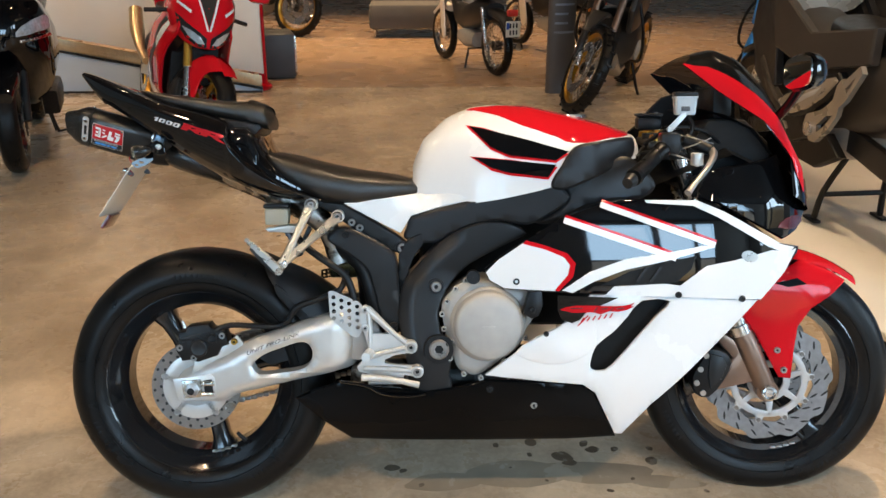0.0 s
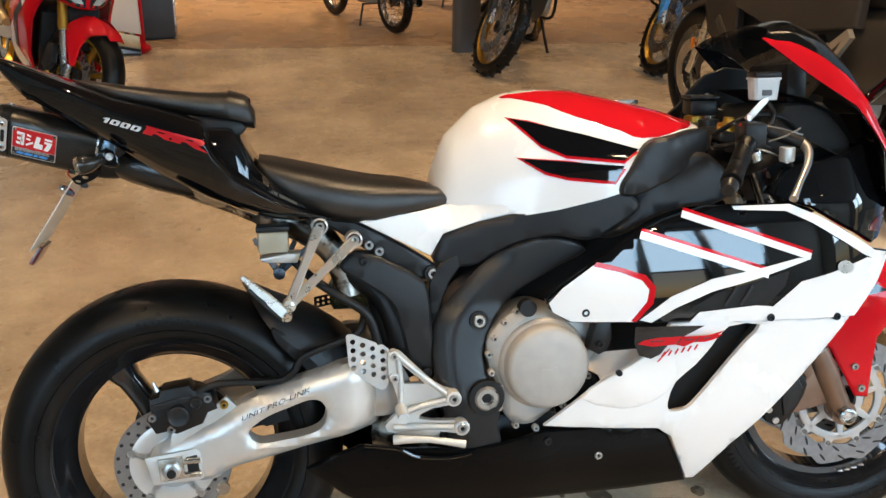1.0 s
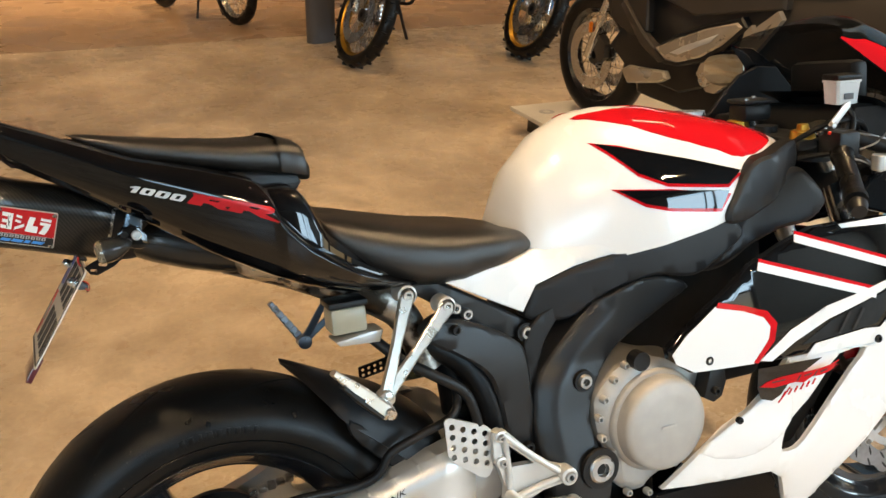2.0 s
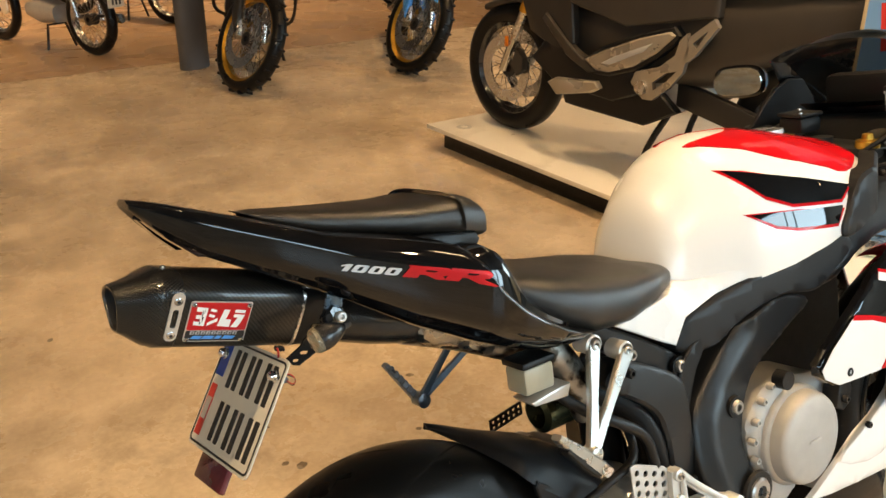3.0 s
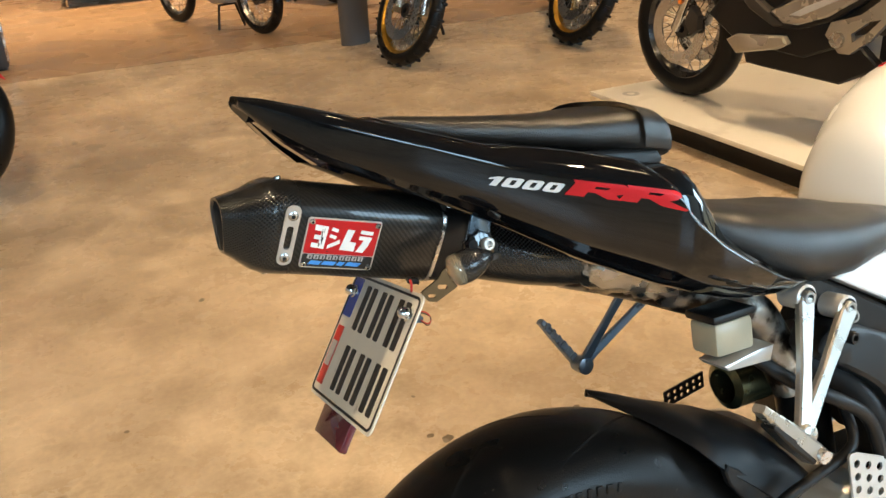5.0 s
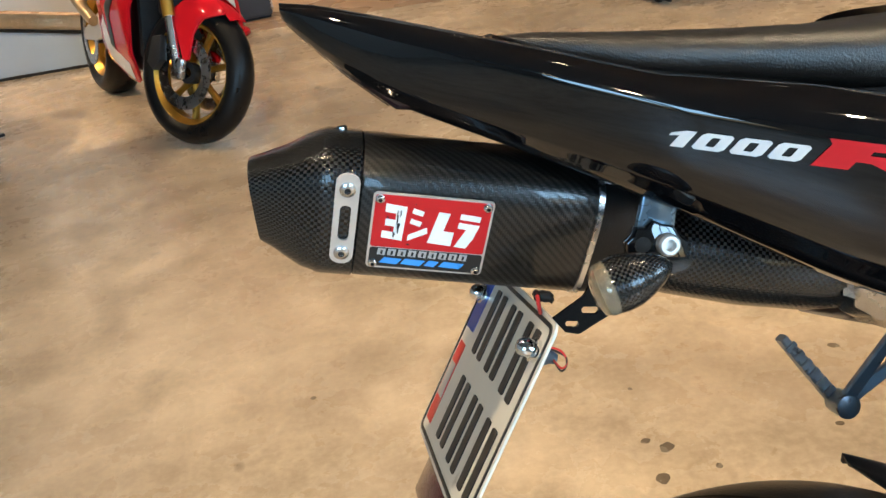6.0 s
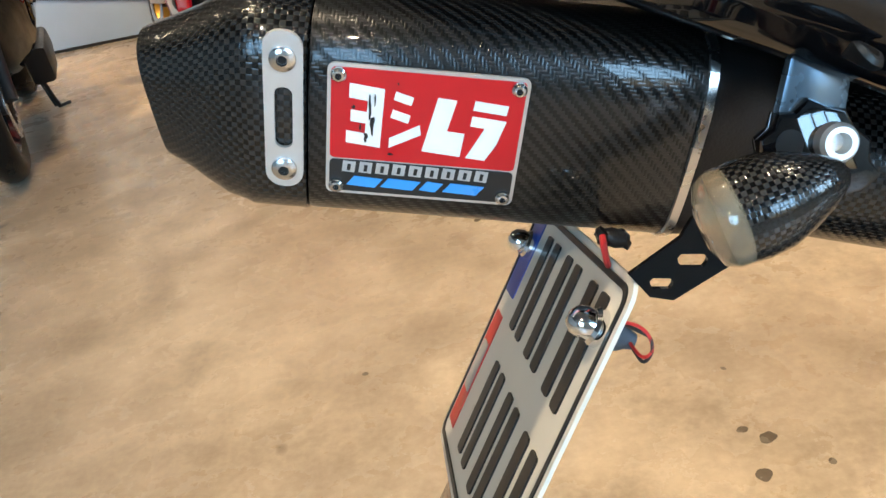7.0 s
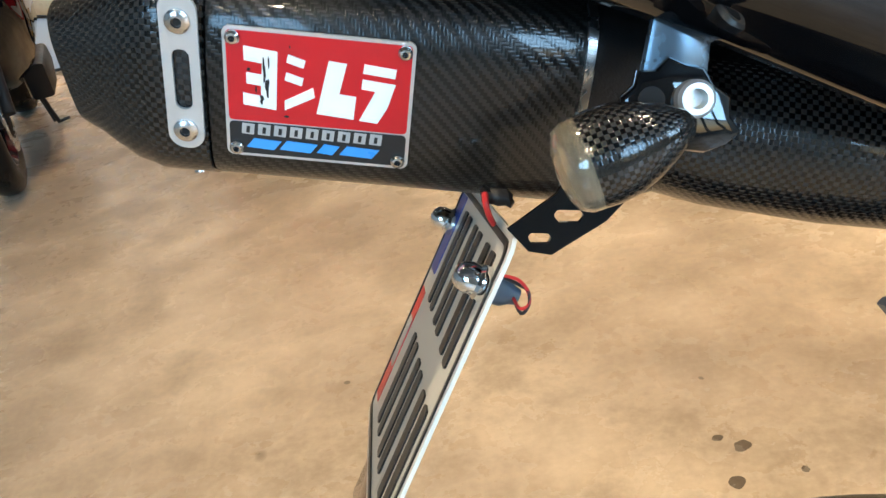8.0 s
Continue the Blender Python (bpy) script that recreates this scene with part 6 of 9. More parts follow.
    put("pillion_peg", flat_bar("pillion_peg", (0.158, -0.196, 0.690), (0.232, -0.194, 0.614), (0.009, 0.020, 0.022), 0.016, (0, -1, 0.2)), M_FORGED, v)
    put("peg_rubber", flat_bar("peg_rubber", (0.168, -0.196, 0.668), (0.222, -0.194, 0.612), (0.005, 0.012, 0.010), 0.018, (0, -1, 0.2)), M_PLASTIC, v)
    put("peg_pivot", tube("peg_pivot", [(0.232, -0.208, 0.615), (0.236, -0.165, 0.624)], 0.008, 12, 0), M_STEEL, v)
    foot = (0.220, 0.240, 0.610)
    other = put("pillion_bracket", flat_bar("pillion_bracket", (0.298, 0.172, 0.765), foot, (0.016, 0.011, 0.014), 0.009, (0, -1, 0.35)), M_BLUESTEEL, bike, label="blue-grey metal pillion foot-rest hanger")
    put("hanger_arm", flat_bar("hanger_arm", (0.360, 0.176, 0.737), foot, (0.016, 0.011, 0.014), 0.009, (0, -1, 0.35)), M_BLUESTEEL, other)
    put("hanger_foot", lathe("hanger_foot", [(0.012, 0.013), (-0.012, 0.013), (-0.013, 0.010), (-0.013, 0.0001)], 16, "y", foot), M_BLUESTEEL, other)
    put("pillion_peg", flat_bar("pillion_peg", (0.169, 0.258, 0.688), (0.218, 0.252, 0.612), (0.009, 0.013, 0.015), 0.014, (0, -1, 0.2)), M_BLUESTEEL, other)
    for k in range(6):
        c = np.array((0.175, 0.257, 0.679)) + (np.array((0.210, 0.253, 0.625)) - np.array((0.175, 0.257, 0.679))) * k / 5
        put("peg_ridge", flat_bar("peg_ridge", tuple(c + np.array((-0.0015, -0.008, 0.0024))), tuple(c + np.array((0.0015, -0.008, -0.0024))), (0.013, 0.013, 0.013), 0.003, (0, -1, 0.2)), M_BLUESTEEL, other)
    # rear brake fluid box
    box = put("brake_reservoir", box_mesh("brake_reservoir", (0.055, 0.045, 0.040), 0.006, (0.214, -0.085, 0.732)), M_RESERVOIR, bike, label="milky plastic brake fluid reservoir with a black lid")
    put("reservoir_lid", box_mesh("reservoir_lid", (0.060, 0.050, 0.010), 0.003, (0.214, -0.085, 0.757)), M_PLASTIC, box)
    put("reservoir_bracket", prism("reservoir_bracket", [(0.188, 0.705), (0.240, 0.712), (0.262, 0.712), (0.255, 0.694), (0.195, 0.698)], -0.115, -0.07, 0.002), M_ALU, box)


build_footrests()


# ---- fairings
def decal(name, pts, mat, parent, lift, smooth=0, yf=None):
    return put(name, panel(name, pts, yf or y_fair, thick=0.0012, rim=0, grid=0.016, smooth=smooth, lift=lift), mat, parent)


def band(a, b, w):
    """A straight stripe of width w from a to b."""
    a, b = np.array(a), np.array(b)
    d = (b - a) / np.linalg.norm(b - a)
    n = np.array((-d[1], d[0])) * w / 2
    return [tuple(a + n), tuple(b + n), tuple(b - n), tuple(a - n)]


def build_fairing():
    mid_out = [(0.782, 0.680), (0.83, 0.708), (0.862, 0.730), (0.93, 0.754), (1.004, 0.772), (1.09, 0.772), (1.178, 0.768), (1.24, 0.742), (1.302, 0.712), (1.375, 0.668), (1.440, 0.655), (1.435, 0.640),
               (1.40, 0.600), (1.335, 0.535), (1.30, 0.540), (1.20, 0.548), (1.05, 0.556), (0.90, 0.562), (0.853, 0.565), (0.80, 0.568), (0.736, 0.573), (0.700, 0.600), (0.695, 0.618), (0.723, 0.642)]
    upper = put("upper_side_fairing", panel("upper_side_fairing", mid_out, y_fair, thick=0.012, rim=0.006, smooth=0), M_BLACK, bike, label="gloss black side fairing with white and red stripes")
    put("left_fairing", mirrored(upper.data, MID), M_BLACK, upper)
    # white pod at its rear corner and its red edge
    pod = [(0.697, 0.612), (0.724, 0.640), (0.780, 0.678), (0.83, 0.666), (0.874, 0.648), (0.888, 0.628), (0.884, 0.604), (0.853, 0.569), (0.80, 0.572), (0.738, 0.576), (0.705, 0.595)]
    edge = [(0.786, 0.684), (0.83, 0.672), (0.878, 0.655), (0.897, 0.632), (0.892, 0.602), (0.860, 0.568), (0.851, 0.571), (0.880, 0.606), (0.884, 0.628), (0.870, 0.646), (0.83, 0.663), (0.780, 0.676)]
    decal("white_pod", pod, M_WHITE, upper, 0.006)
    decal("red_edge", edge, M_RED, upper, 0.0068)
    # stripes
    for a, b, w, red in (((0.872, 0.728), (1.125, 0.640), 0.017, 1), ((0.955, 0.762), (1.215, 0.668), 0.016, 1)):
        decal("red_stripe", band(np.add(a, (0.002, 0.0038)), np.add(b, (0.002, 0.0038)), w), M_RED, upper, 0.0012)
        decal("white_stripe", band(a, b, w * 0.82), M_WHITE, upper, 0.0022)
    decal("white_stripe", [(0.868, 0.570), (0.93, 0.612), (1.01, 0.640), (1.10, 0.652), (1.19, 0.668), (1.215, 0.664), (1.10, 0.634), (1.01, 0.616), (0.94, 0.590), (0.892, 0.564)], M_WHITE, upper, 0.0026)
    decal("white_stripe", [(1.055, 0.771), (1.175, 0.769), (1.24, 0.742), (1.385, 0.664), (1.425, 0.655), (1.40, 0.640), (1.35, 0.660), (1.22, 0.732), (1.165, 0.757), (1.06, 0.764)], M_WHITE, upper, 0.0026)
    # white lower edge of the upper fairing
    decal("white_lower_edge", [(1.430, 0.652), (1.398, 0.600), (1.335, 0.538), (1.20, 0.548), (1.05, 0.556), (0.965, 0.558), (0.985, 0.578), (1.10, 0.583), (1.136, 0.578), (1.165, 0.60), (1.195, 0.622), (1.26, 0.632), (1.36, 0.652), (1.40, 0.645)], M_WHITE, upper, 0.0032)
    # vent under the stripes, the shade in its mouth painted as a flat dark decal
    decal("vent_mouth", [(0.955, 0.580), (1.02, 0.612), (1.10, 0.630), (1.17, 0.645), (1.16, 0.615), (1.128, 0.586), (1.04, 0.582)], M_DARKHOLE, upper, 0.0008)
    for i in range(2):
        decal("vent_slat", band((1.035 + 0.032 * i, 0.588), (1.058 + 0.032 * i, 0.622), 0.006), M_TRIM, upper, 0.0060)
    # silver badge
    decal("badge", [(1.300 + 0.021 * math.cos(t), 0.640 + 0.013 * math.sin(t) - 0.15 * 0.021 * math.cos(t)) for t in np.linspace(0, 2 * math.pi, 16, endpoint=False)], M_STEEL, upper, 0.004)
    for x, z in ((0.765, 0.591), (1.132, 0.557), (1.285, 0.543)):
        bolt("fairing_screw", x, y_fair(x, z) - 0.003, z, 0.0075, upper, M_PLASTIC, 0.005)
    # lower fairing, white, with its gill opening
    low = [(0.698, 0.366), (0.752, 0.408), (0.813, 0.456), (0.86, 0.478), (0.90, 0.510), (0.935, 0.5575), (1.05, 0.5555), (1.20, 0.5475), (1.330, 0.5345), (1.24, 0.445), (1.155, 0.355), (1.09, 0.285),
           (1.052, 0.232), (1.032, 0.202), (1.016, 0.203), (0.985, 0.262), (0.957, 0.318), (0.925, 0.342), (0.82, 0.352)]
    gill = curve_points([(1.052, 0.543), (1.118, 0.541), (1.090, 0.508), (1.045, 0.455), (0.99, 0.388), (0.965, 0.376), (0.943, 0.380), (0.940, 0.40), (0.952, 0.438), (0.99, 0.470), (1.02, 0.505)], 2)
    lower = put("lower_fairing", panel("lower_fairing", low, lambda x, z: y_fair(x, z) + 0.002, thick=0.010, rim=0.006, grid=0.018, smooth=0, holes=[gill[::-1]]), M_WHITE, bike, label="white lower side fairing with a slanting gill")
    put("left_lower_fairing", mirrored(lower.data, MID), M_WHITE, lower)
    # black sheet behind the gill stands for the shade inside the fairing
    put("gill_shade", panel("gill_shade", [(0.92, 0.36), (0.93, 0.45), (1.03, 0.56), (1.13, 0.55), (1.00, 0.37)], lambda x, z: y_fair(x, z) + 0.045, thick=0.002, rim=0, smooth=0), M_DARKHOLE, lower)
    # scoop before the engine
    scoop = [(0.765, 0.420), (0.813, 0.458), (0.86, 0.482), (0.905, 0.515), (0.935, 0.552), (0.945, 0.50), (0.95, 0.44), (0.905, 0.405), (0.84, 0.395)]
    bulge = lambda x, z: y_fair(x, z) - 0.010 * math.exp(-(((x - 0.865) / 0.055) ** 2 + ((z - 0.425) / 0.035) ** 2))
    put("fairing_bulge", panel("fairing_bulge", scoop, bulge, thick=0.006, rim=0.003, grid=0.010, smooth=2), M_WHITE, lower)
    decal("dark_mark", [(0.8569, 0.5602), (0.9259, 0.5568), (0.9926, 0.5534), (0.9544, 0.5358), (0.9238, 0.522), (0.9086, 0.5028), (0.8908, 0.4952), (0.8676, 0.5033), (0.8572, 0.5267)], M_BLACK, lower, 0.0120)
    # red emblem on the flank, as plain shapes
    decal("red_emblem", [(0.8623, 0.5267), (0.875, 0.5329), (0.9006, 0.5365), (0.9416, 0.536), (0.9596, 0.5345), (0.9929, 0.5341), (1.0083, 0.5352), (1.0314, 0.5413), (1.0212, 0.5337), (1.0302, 0.5336), (1.0136, 0.5247), (0.9931, 0.5211), (0.9726, 0.5227), (0.9547, 0.5151), (0.9366, 0.5205), (0.8905, 0.5198)], M_RED, lower, 0.0132)
    for a, b in (((0.8853, 0.5302), (0.9135, 0.5299)), ((0.9468, 0.5321), (0.9392, 0.5218)), ((0.9545, 0.5281), (0.9699, 0.5292)), ((0.9827, 0.5316), (0.9751, 0.5226)), ((0.9905, 0.5276), (1.0058, 0.53))):
        decal("dark_slit", band(a, b, 0.0022), M_INK, lower, 0.0140)
    for a, b in (((0.9113, 0.4975), (0.9176, 0.5078)), ((0.9241, 0.4995), (0.9304, 0.5097)), ((0.9369, 0.5014), (0.9432, 0.5116)), ((0.9497, 0.5033), (0.956, 0.5136)), ((0.9625, 0.5052), (0.9688, 0.5155)), ((0.9754, 0.5071), (0.9816, 0.5174))):
        decal("red_stroke", band(a, b, 0.0030), M_RED, lower, 0.0132)
    decal("red_stroke", band((0.9037, 0.4886), (0.9265, 0.5129), 0.0024), M_RED, lower, 0.0132)
    for x, z in ((0.835, 0.468),):
        bolt("fairing_screw", x, y_fair(x, z) - 0.002, z, 0.006, lower, M_PLASTIC, 0.004)
    # belly pan
    belly = [(0.250, 0.300), (0.30, 0.325), (0.355, 0.344), (0.41, 0.335), (0.49, 0.330), (0.56, 0.322), (0.622, 0.330), (0.702, 0.350), (0.82, 0.346), (0.925, 0.336), (0.957, 0.318), (0.985, 0.262), (1.020, 0.192),
             (0.90, 0.186), (0.755, 0.187), (0.56, 0.188), (0.383, 0.192), (0.32, 0.238)]
    yb = lambda x, z: -np.interp(z, [0.18, 0.24, 0.30, 0.36], [0.115, 0.150, 0.166, 0.172]) * np.interp(x, [0.25, 0.45, 0.7, 1.0], [0.75, 0.92, 1.0, 1.0])
    pan = put("belly_pan", panel("belly_pan", belly, yb, thick=0.006, rim=0.006, smooth=0), M_BELLY, bike, label="black belly pan")
    put("left_belly", mirrored(pan.data, MID), M_BELLY, pan)
    put("belly_floor", loft_mesh("belly_floor", [[(x, MID + s * (0.145 if x > 0.4 else 0.115), 0.192) for s in (-1, -0.5, 0.5, 1)] for x in (0.38, 0.6, 0.8, 1.01)], False, (False, False)), M_BLACK, pan)
    put("belly_lip", tube("belly_lip", [(0.36, -0.150, 0.346), (0.42, -0.158, 0.337), (0.46, -0.162, 0.318), (0.52, -0.164, 0.312), (0.56, -0.166, 0.318)], 0.004, 8, 4), M_BLACK, pan)
    for x, z in ((0.71, 0.328), (0.815, 0.285)):
        bolt("belly_screw", x, yb(x, z) - 0.001, z, 0.008, pan, M_STEEL if x > 0.8 else M_PLASTIC, 0.004)


build_fairing()


# ---- cowl, screen, controls
def build_cowl():
    S, SM = [0.0, 0.25, 0.5, 0.75, 1.0], [0.0, 0.12, 0.25, 0.4, 0.5, 0.75, 1.0]
    mid = [(1.205, 1.112), (1.265, 1.126), (1.325, 1.103), (1.385, 1.038), (1.425, 0.962), (1.480, 0.820), (1.500, 0.725)]
    rim = [(1.165, 0.140, 1.080), (1.245, 0.170, 1.012), (1.345, 0.188, 0.945), (1.408, 0.190, 0.862), (1.418, 0.190, 0.775)]

    def at(s, v):
        m = np.array([np.interp(s, SM, [k[0] for k in mid]), 0, np.interp(s, SM, [k[1] for k in mid])])
        e = np.array([np.interp(s, S, [k[i] for k in rim]) for i in range(3)])
        c = math.cos(v * math.pi / 2), math.sin(v * math.pi / 2)
        p = m + (e - m) * np.array([1 - c[0] ** 0.9, c[1], 1 - c[0] ** 0.9])
        return p

    def skin(name, s0, s1, v0, v1, mat, lift=0.0, parent=None, label="", both=True, ns=18, nv=10):
        def half(sgn):
            rows = []
            for s in np.linspace(s0, s1, ns):
                row = []
                for v in np.linspace(v0(s) if callable(v0) else v0, v1(s) if callable(v1) else v1, nv):
                    p = at(s, v)
                    row.append((p[0] + lift * 0.7, MID - sgn * (p[1] + lift * 0.7), p[2] + lift * 0.3))
                rows.append(row)
            return rows
        if v0 == 0 and both:
            a, b = half(1), half(-1)
            rows = [q[::-1][:-1] + r for q, r in zip(a, b)]
            me = loft_mesh(name, rows, False, (False, False), 60)
            return put(name, me, mat, parent or bike, label=label)
        ob = put(name, loft_mesh(name, half(1), False, (False, False), 60), mat, parent or bike, label=label)
        if both:
            put(name, loft_mesh(name, half(-1), False, (False, False), 60), mat, parent or bike)
        return ob

    band_in = lambda s: np.interp(s, [0, 0.12, 0.5, 0.85, 1.0], [0.96, 0.80, 0.70, 0.72, 0.80])
    screen = skin("windscreen", 0.0, 0.56, 0, lambda s: band_in(s), M_GLASS, 0.002, label="smoked windscreen")
    screen.visible_shadow = False
    cowl = skin("front_cowl", 0.56, 1.0, 0, 1.0, M_BLACK, label="black and red front cowl")
    skin("cowl_side", 0.0, 0.56, lambda s: band_in(s), 1.0, M_BLACK, 0, cowl)
    skin("red_band", 0.0, 0.93, lambda s: band_in(s) + 0.01, lambda s: np.interp(s, [0, 0.5, 0.8, 0.93], [1.0, 1.0, 0.98, 0.80]), M_RED, 0.0022, cowl)
    skin("headlight", 0.80, 0.93, 0.25, 0.62, M_HEADLIGHT, 0.003, cowl, "clear headlight glass")
    # inner dark liner behind the screen
    put("dash_panel", loft_mesh("dash_panel", [[(x, MID + s * w, z) for s in np.linspace(-1, 1, 9)] for x, w, z in ((1.20, 0.10, 0.985), (1.27, 0.13, 0.965), (1.34, 0.14, 0.93), (1.39, 0.13, 0.87))], False, (False, False)), M_PLASTIC, cowl)
    put("gauge", box_mesh("gauge", (0.05, 0.16, 0.085), 0.014, (1.285, MID, 0.995)), M_PLASTIC, cowl)
    # lamp housing that fills the nose behind the dash
    put("lamp_housing", prism("lamp_housing", [(1.20, 0.80), (1.195, 0.90), (1.24, 0.955), (1.33, 0.955), (1.39, 0.90), (1.405, 0.80), (1.36, 0.74), (1.26, 0.76)], MID - 0.115, MID + 0.16, 0.02), M_DARKHOLE, cowl)
    liner = [(1.02, 0.80), (1.06, 0.88), (1.14, 0.95), (1.20, 1.02), (1.30, 1.03), (1.40, 0.92), (1.43, 0.80), (1.38, 0.72), (1.20, 0.74), (1.08, 0.76)]
    put("inner_liner", panel("inner_liner", liner, lambda x, z: 0.215 - 0.25 * max(0, z - 0.90), thick=0.006, rim=0.004, smooth=2), M_PLASTIC, cowl)
    put("dash_shelf", loft_mesh("dash_shelf", [[(x, MID + k * w, z - 0.03 * k * k) for k in np.linspace(-1, 1, 9)] for x, w, z in ((1.10, 0.10, 0.82), (1.18, 0.15, 0.86), (1.28, 0.17, 0.90), (1.37, 0.16, 0.86))], False, (False, False)), M_PLASTIC, cowl)
    # black flank between cowl and side fairing
    side = [(1.155, 0.785), (1.20, 0.830), (1.26, 0.842), (1.33, 0.852), (1.40, 0.868), (1.418, 0.83), (1.420, 0.785), (1.470, 0.772), (1.492, 0.735), (1.455, 0.690), (1.40, 0.672), (1.32, 0.712), (1.24, 0.755), (1.185, 0.772)]
    yf = lambda x, z: MID - np.interp(x, [1.15, 1.25, 1.35, 1.42, 1.50], [0.205, 0.215, 0.205, 0.170, 0.085]) + 0.42 * max(0, z - 0.76)
    flank = put("cowl_flank", panel("cowl_flank", side, yf, thick=0.01, rim=0.006, smooth=0), M_BLACK, cowl)
    put("cowl_flank", mirrored(flank.data, MID), M_BLACK, cowl)
    for s in (1, -1):
        me = panel("flasher", [(1.385, 0.700), (1.41, 0.722), (1.455, 0.725), (1.475, 0.71), (1.44, 0.695)], lambda x, z: yf(x, z) - 0.002, thick=0.004, rim=0.002, smooth=2)
        put("flasher", me if s == 1 else mirrored(me, MID), M_REFLECTOR, cowl)
        # mirrors on stalks
        y, mx, mz = MID - s * (0.33 if s > 0 else 0.348), 1.36 if s > 0 else 1.326, 1.045 if s > 0 else 1.030

        def oval(x, k, h):
            return [(mx + x, y - s * 0.075 * k * math.copysign(abs(math.cos(a)) ** 0.65, math.cos(a)), mz + h * k * math.copysign(abs(math.sin(a)) ** 0.65, math.sin(a))) for a in np.linspace(0, 2 * math.pi, 28, endpoint=False)]
        mir = put("mirror", loft_mesh("mirror", [oval(0.0, 0.93, 0.038), oval(0.004, 1.0, 0.040), oval(0.020, 0.93, 0.040), oval(0.036, 0.70, 0.040), oval(0.046, 0.30, 0.040)]), M_BLACK, bike, label="black mirror on a stalk")
        put("mirror_glass", loft_mesh("mirror_glass", [oval(-0.006, 0.91, 0.037), oval(-0.002, 0.91, 0.037)]), M_MIRROR, mir)
        put("mirror_stalk", tube("mirror_stalk", [(1.40, MID - s * 0.27, 1.035), (1.40, MID - s * 0.20, 0.99), (1.385, MID - s * 0.15, 0.95)], 0.011, 10, 4), M_BLACK, mir)


build_cowl()


def build_controls():
    crown = put("fork_crown", box_mesh("fork_crown", (0.085, 0.26, 0.022), 0.008, (1.150, MID, 0.898)), M_FRAME, bike, STEER, "fork crown with bars and controls")
    for s in (1, -1):
        y = MID - s * 0.102
        put("stanchion", tube("stanchion", [(1.160, y, 0.93), (1.318, y, 0.52), (1.352, y, 0.425)], 0.0215, 18, 0), M_STEEL, crown)
        put("fork_cap", lathe("fork_cap", [(0.905, 0.024), (0.922, 0.022), (0.924, 0.012), (0.934, 0.010), (0.934, 0.0001)], 18, "z", (1.135, y, 0)), M_GOLD, crown)
        put("fork_leg", tube("fork_leg", [(1.345, y, 0.445), (1.375, y, 0.385), (1.415, y, 0.296), (1.420, y, 0.285)], [0.026, 0.028, 0.026, 0.018], 18, 3), M_BRONZE, crown, label="bronze-brown fork leg")
        put("fork_seal", tube("fork_seal", [(1.340, y, 0.456), (1.349, y, 0.434)], 0.028, 18, 0), M_STEEL, crown)
        put("axle_clamp", tube("axle_clamp", [(1.417, y - 0.02 * s, 0.292), (1.417, y + 0.018 * s, 0.292)], 0.027, 18, 0), M_BRONZE, crown)
        put("caliper_lug", prism("caliper_lug", [(1.395, 0.345), (1.36, 0.40), (1.300, 0.44), (1.285, 0.425), (1.33, 0.375), (1.30, 0.325), (1.25, 0.290), (1.27, 0.283), (1.38, 0.312)], y - 0.012, y + 0.012, 0.004), M_BRONZE, crown)
        cal = prism("front_caliper", [(1.252, 0.372), (1.270, 0.402), (1.306, 0.394), (1.326, 0.367), (1.308, 0.318), (1.274, 0.276), (1.240, 0.285), (1.231, 0.327)], MID - s * 0.135, MID - s * 0.045, 0.008, 2)
        put("front_caliper", cal, M_PLASTIC, crown, label="black four-piston front caliper")
        for x, z in ((1.262, 0.385), (1.250, 0.350), (1.242, 0.315), (1.258, 0.290)):
            put("caliper_bolt", lathe("caliper_bolt", [(0, 0.007), (-0.006 * s, 0.007), (-0.006 * s, 0.0001)], 12, "y", (x, MID - s * 0.134, z)), M_BOLT, crown)
        put("caliper_bridge", prism("caliper_bridge", [(1.272, 0.390), (1.300, 0.384), (1.312, 0.362), (1.300, 0.325), (1.275, 0.300), (1.268, 0.340)], MID - s * 0.141, MID - s * 0.13, 0.003), M_FRAME, crown)
        # bars
        back = STEER.inverted()
        a, b = (np.array(back @ Vector(q)) for q in ((1.145, -0.125, 0.908), (1.004, -0.300, 0.820)))
        lever = [np.array(back @ Vector(q)) for q in ((1.165, -0.150, 0.905), (1.215, -0.184, 0.880), (1.196, -0.235, 0.852), (1.150, -0.280, 0.812), (1.126, -0.302, 0.790))]
        if s < 0:
            a, b, *lever = (np.array((q[0], 2 * MID - q[1], q[2])) for q in (a, b, *lever))
        put("bar_clamp", lathe("bar_clamp", [(0.865, 0.034), (0.905, 0.034), (0.905, 0.024)], 20, "z", (1.165, y, 0)), M_PLASTIC, crown)
        put("handlebar", tube("handlebar", [a + (a - b) * 0.15, b], 0.011, 12, 0), M_PLASTIC, crown)
        put("grip", tube("grip", [a + (b - a) * 0.30, a + (b - a) * 0.34, a + (b - a) * 0.36, a + (b - a) * 0.88, a + (b - a) * 0.90, a + (b - a) * 0.96], [0.020, 0.020, 0.0165, 0.0175, 0.0195, 0.019], 16, 0), M_RUBBER, crown, label="black rubber grip")
        put("master_cylinder", tube("master_cylinder", [lever[0], lever[1]], [0.015, 0.012], 12, 0), M_PLASTIC, crown)
        put("bar_end", tube("bar_end", [b, b + (b - a) * 0.09], [0.016, 0.012], 14, 0), M_FRAME, crown)
        put("switch_box", box_mesh("switch_box", (0.045, 0.06, 0.05), 0.008, tuple(a + (b - a) * 0.12)), M_PLASTIC, crown)
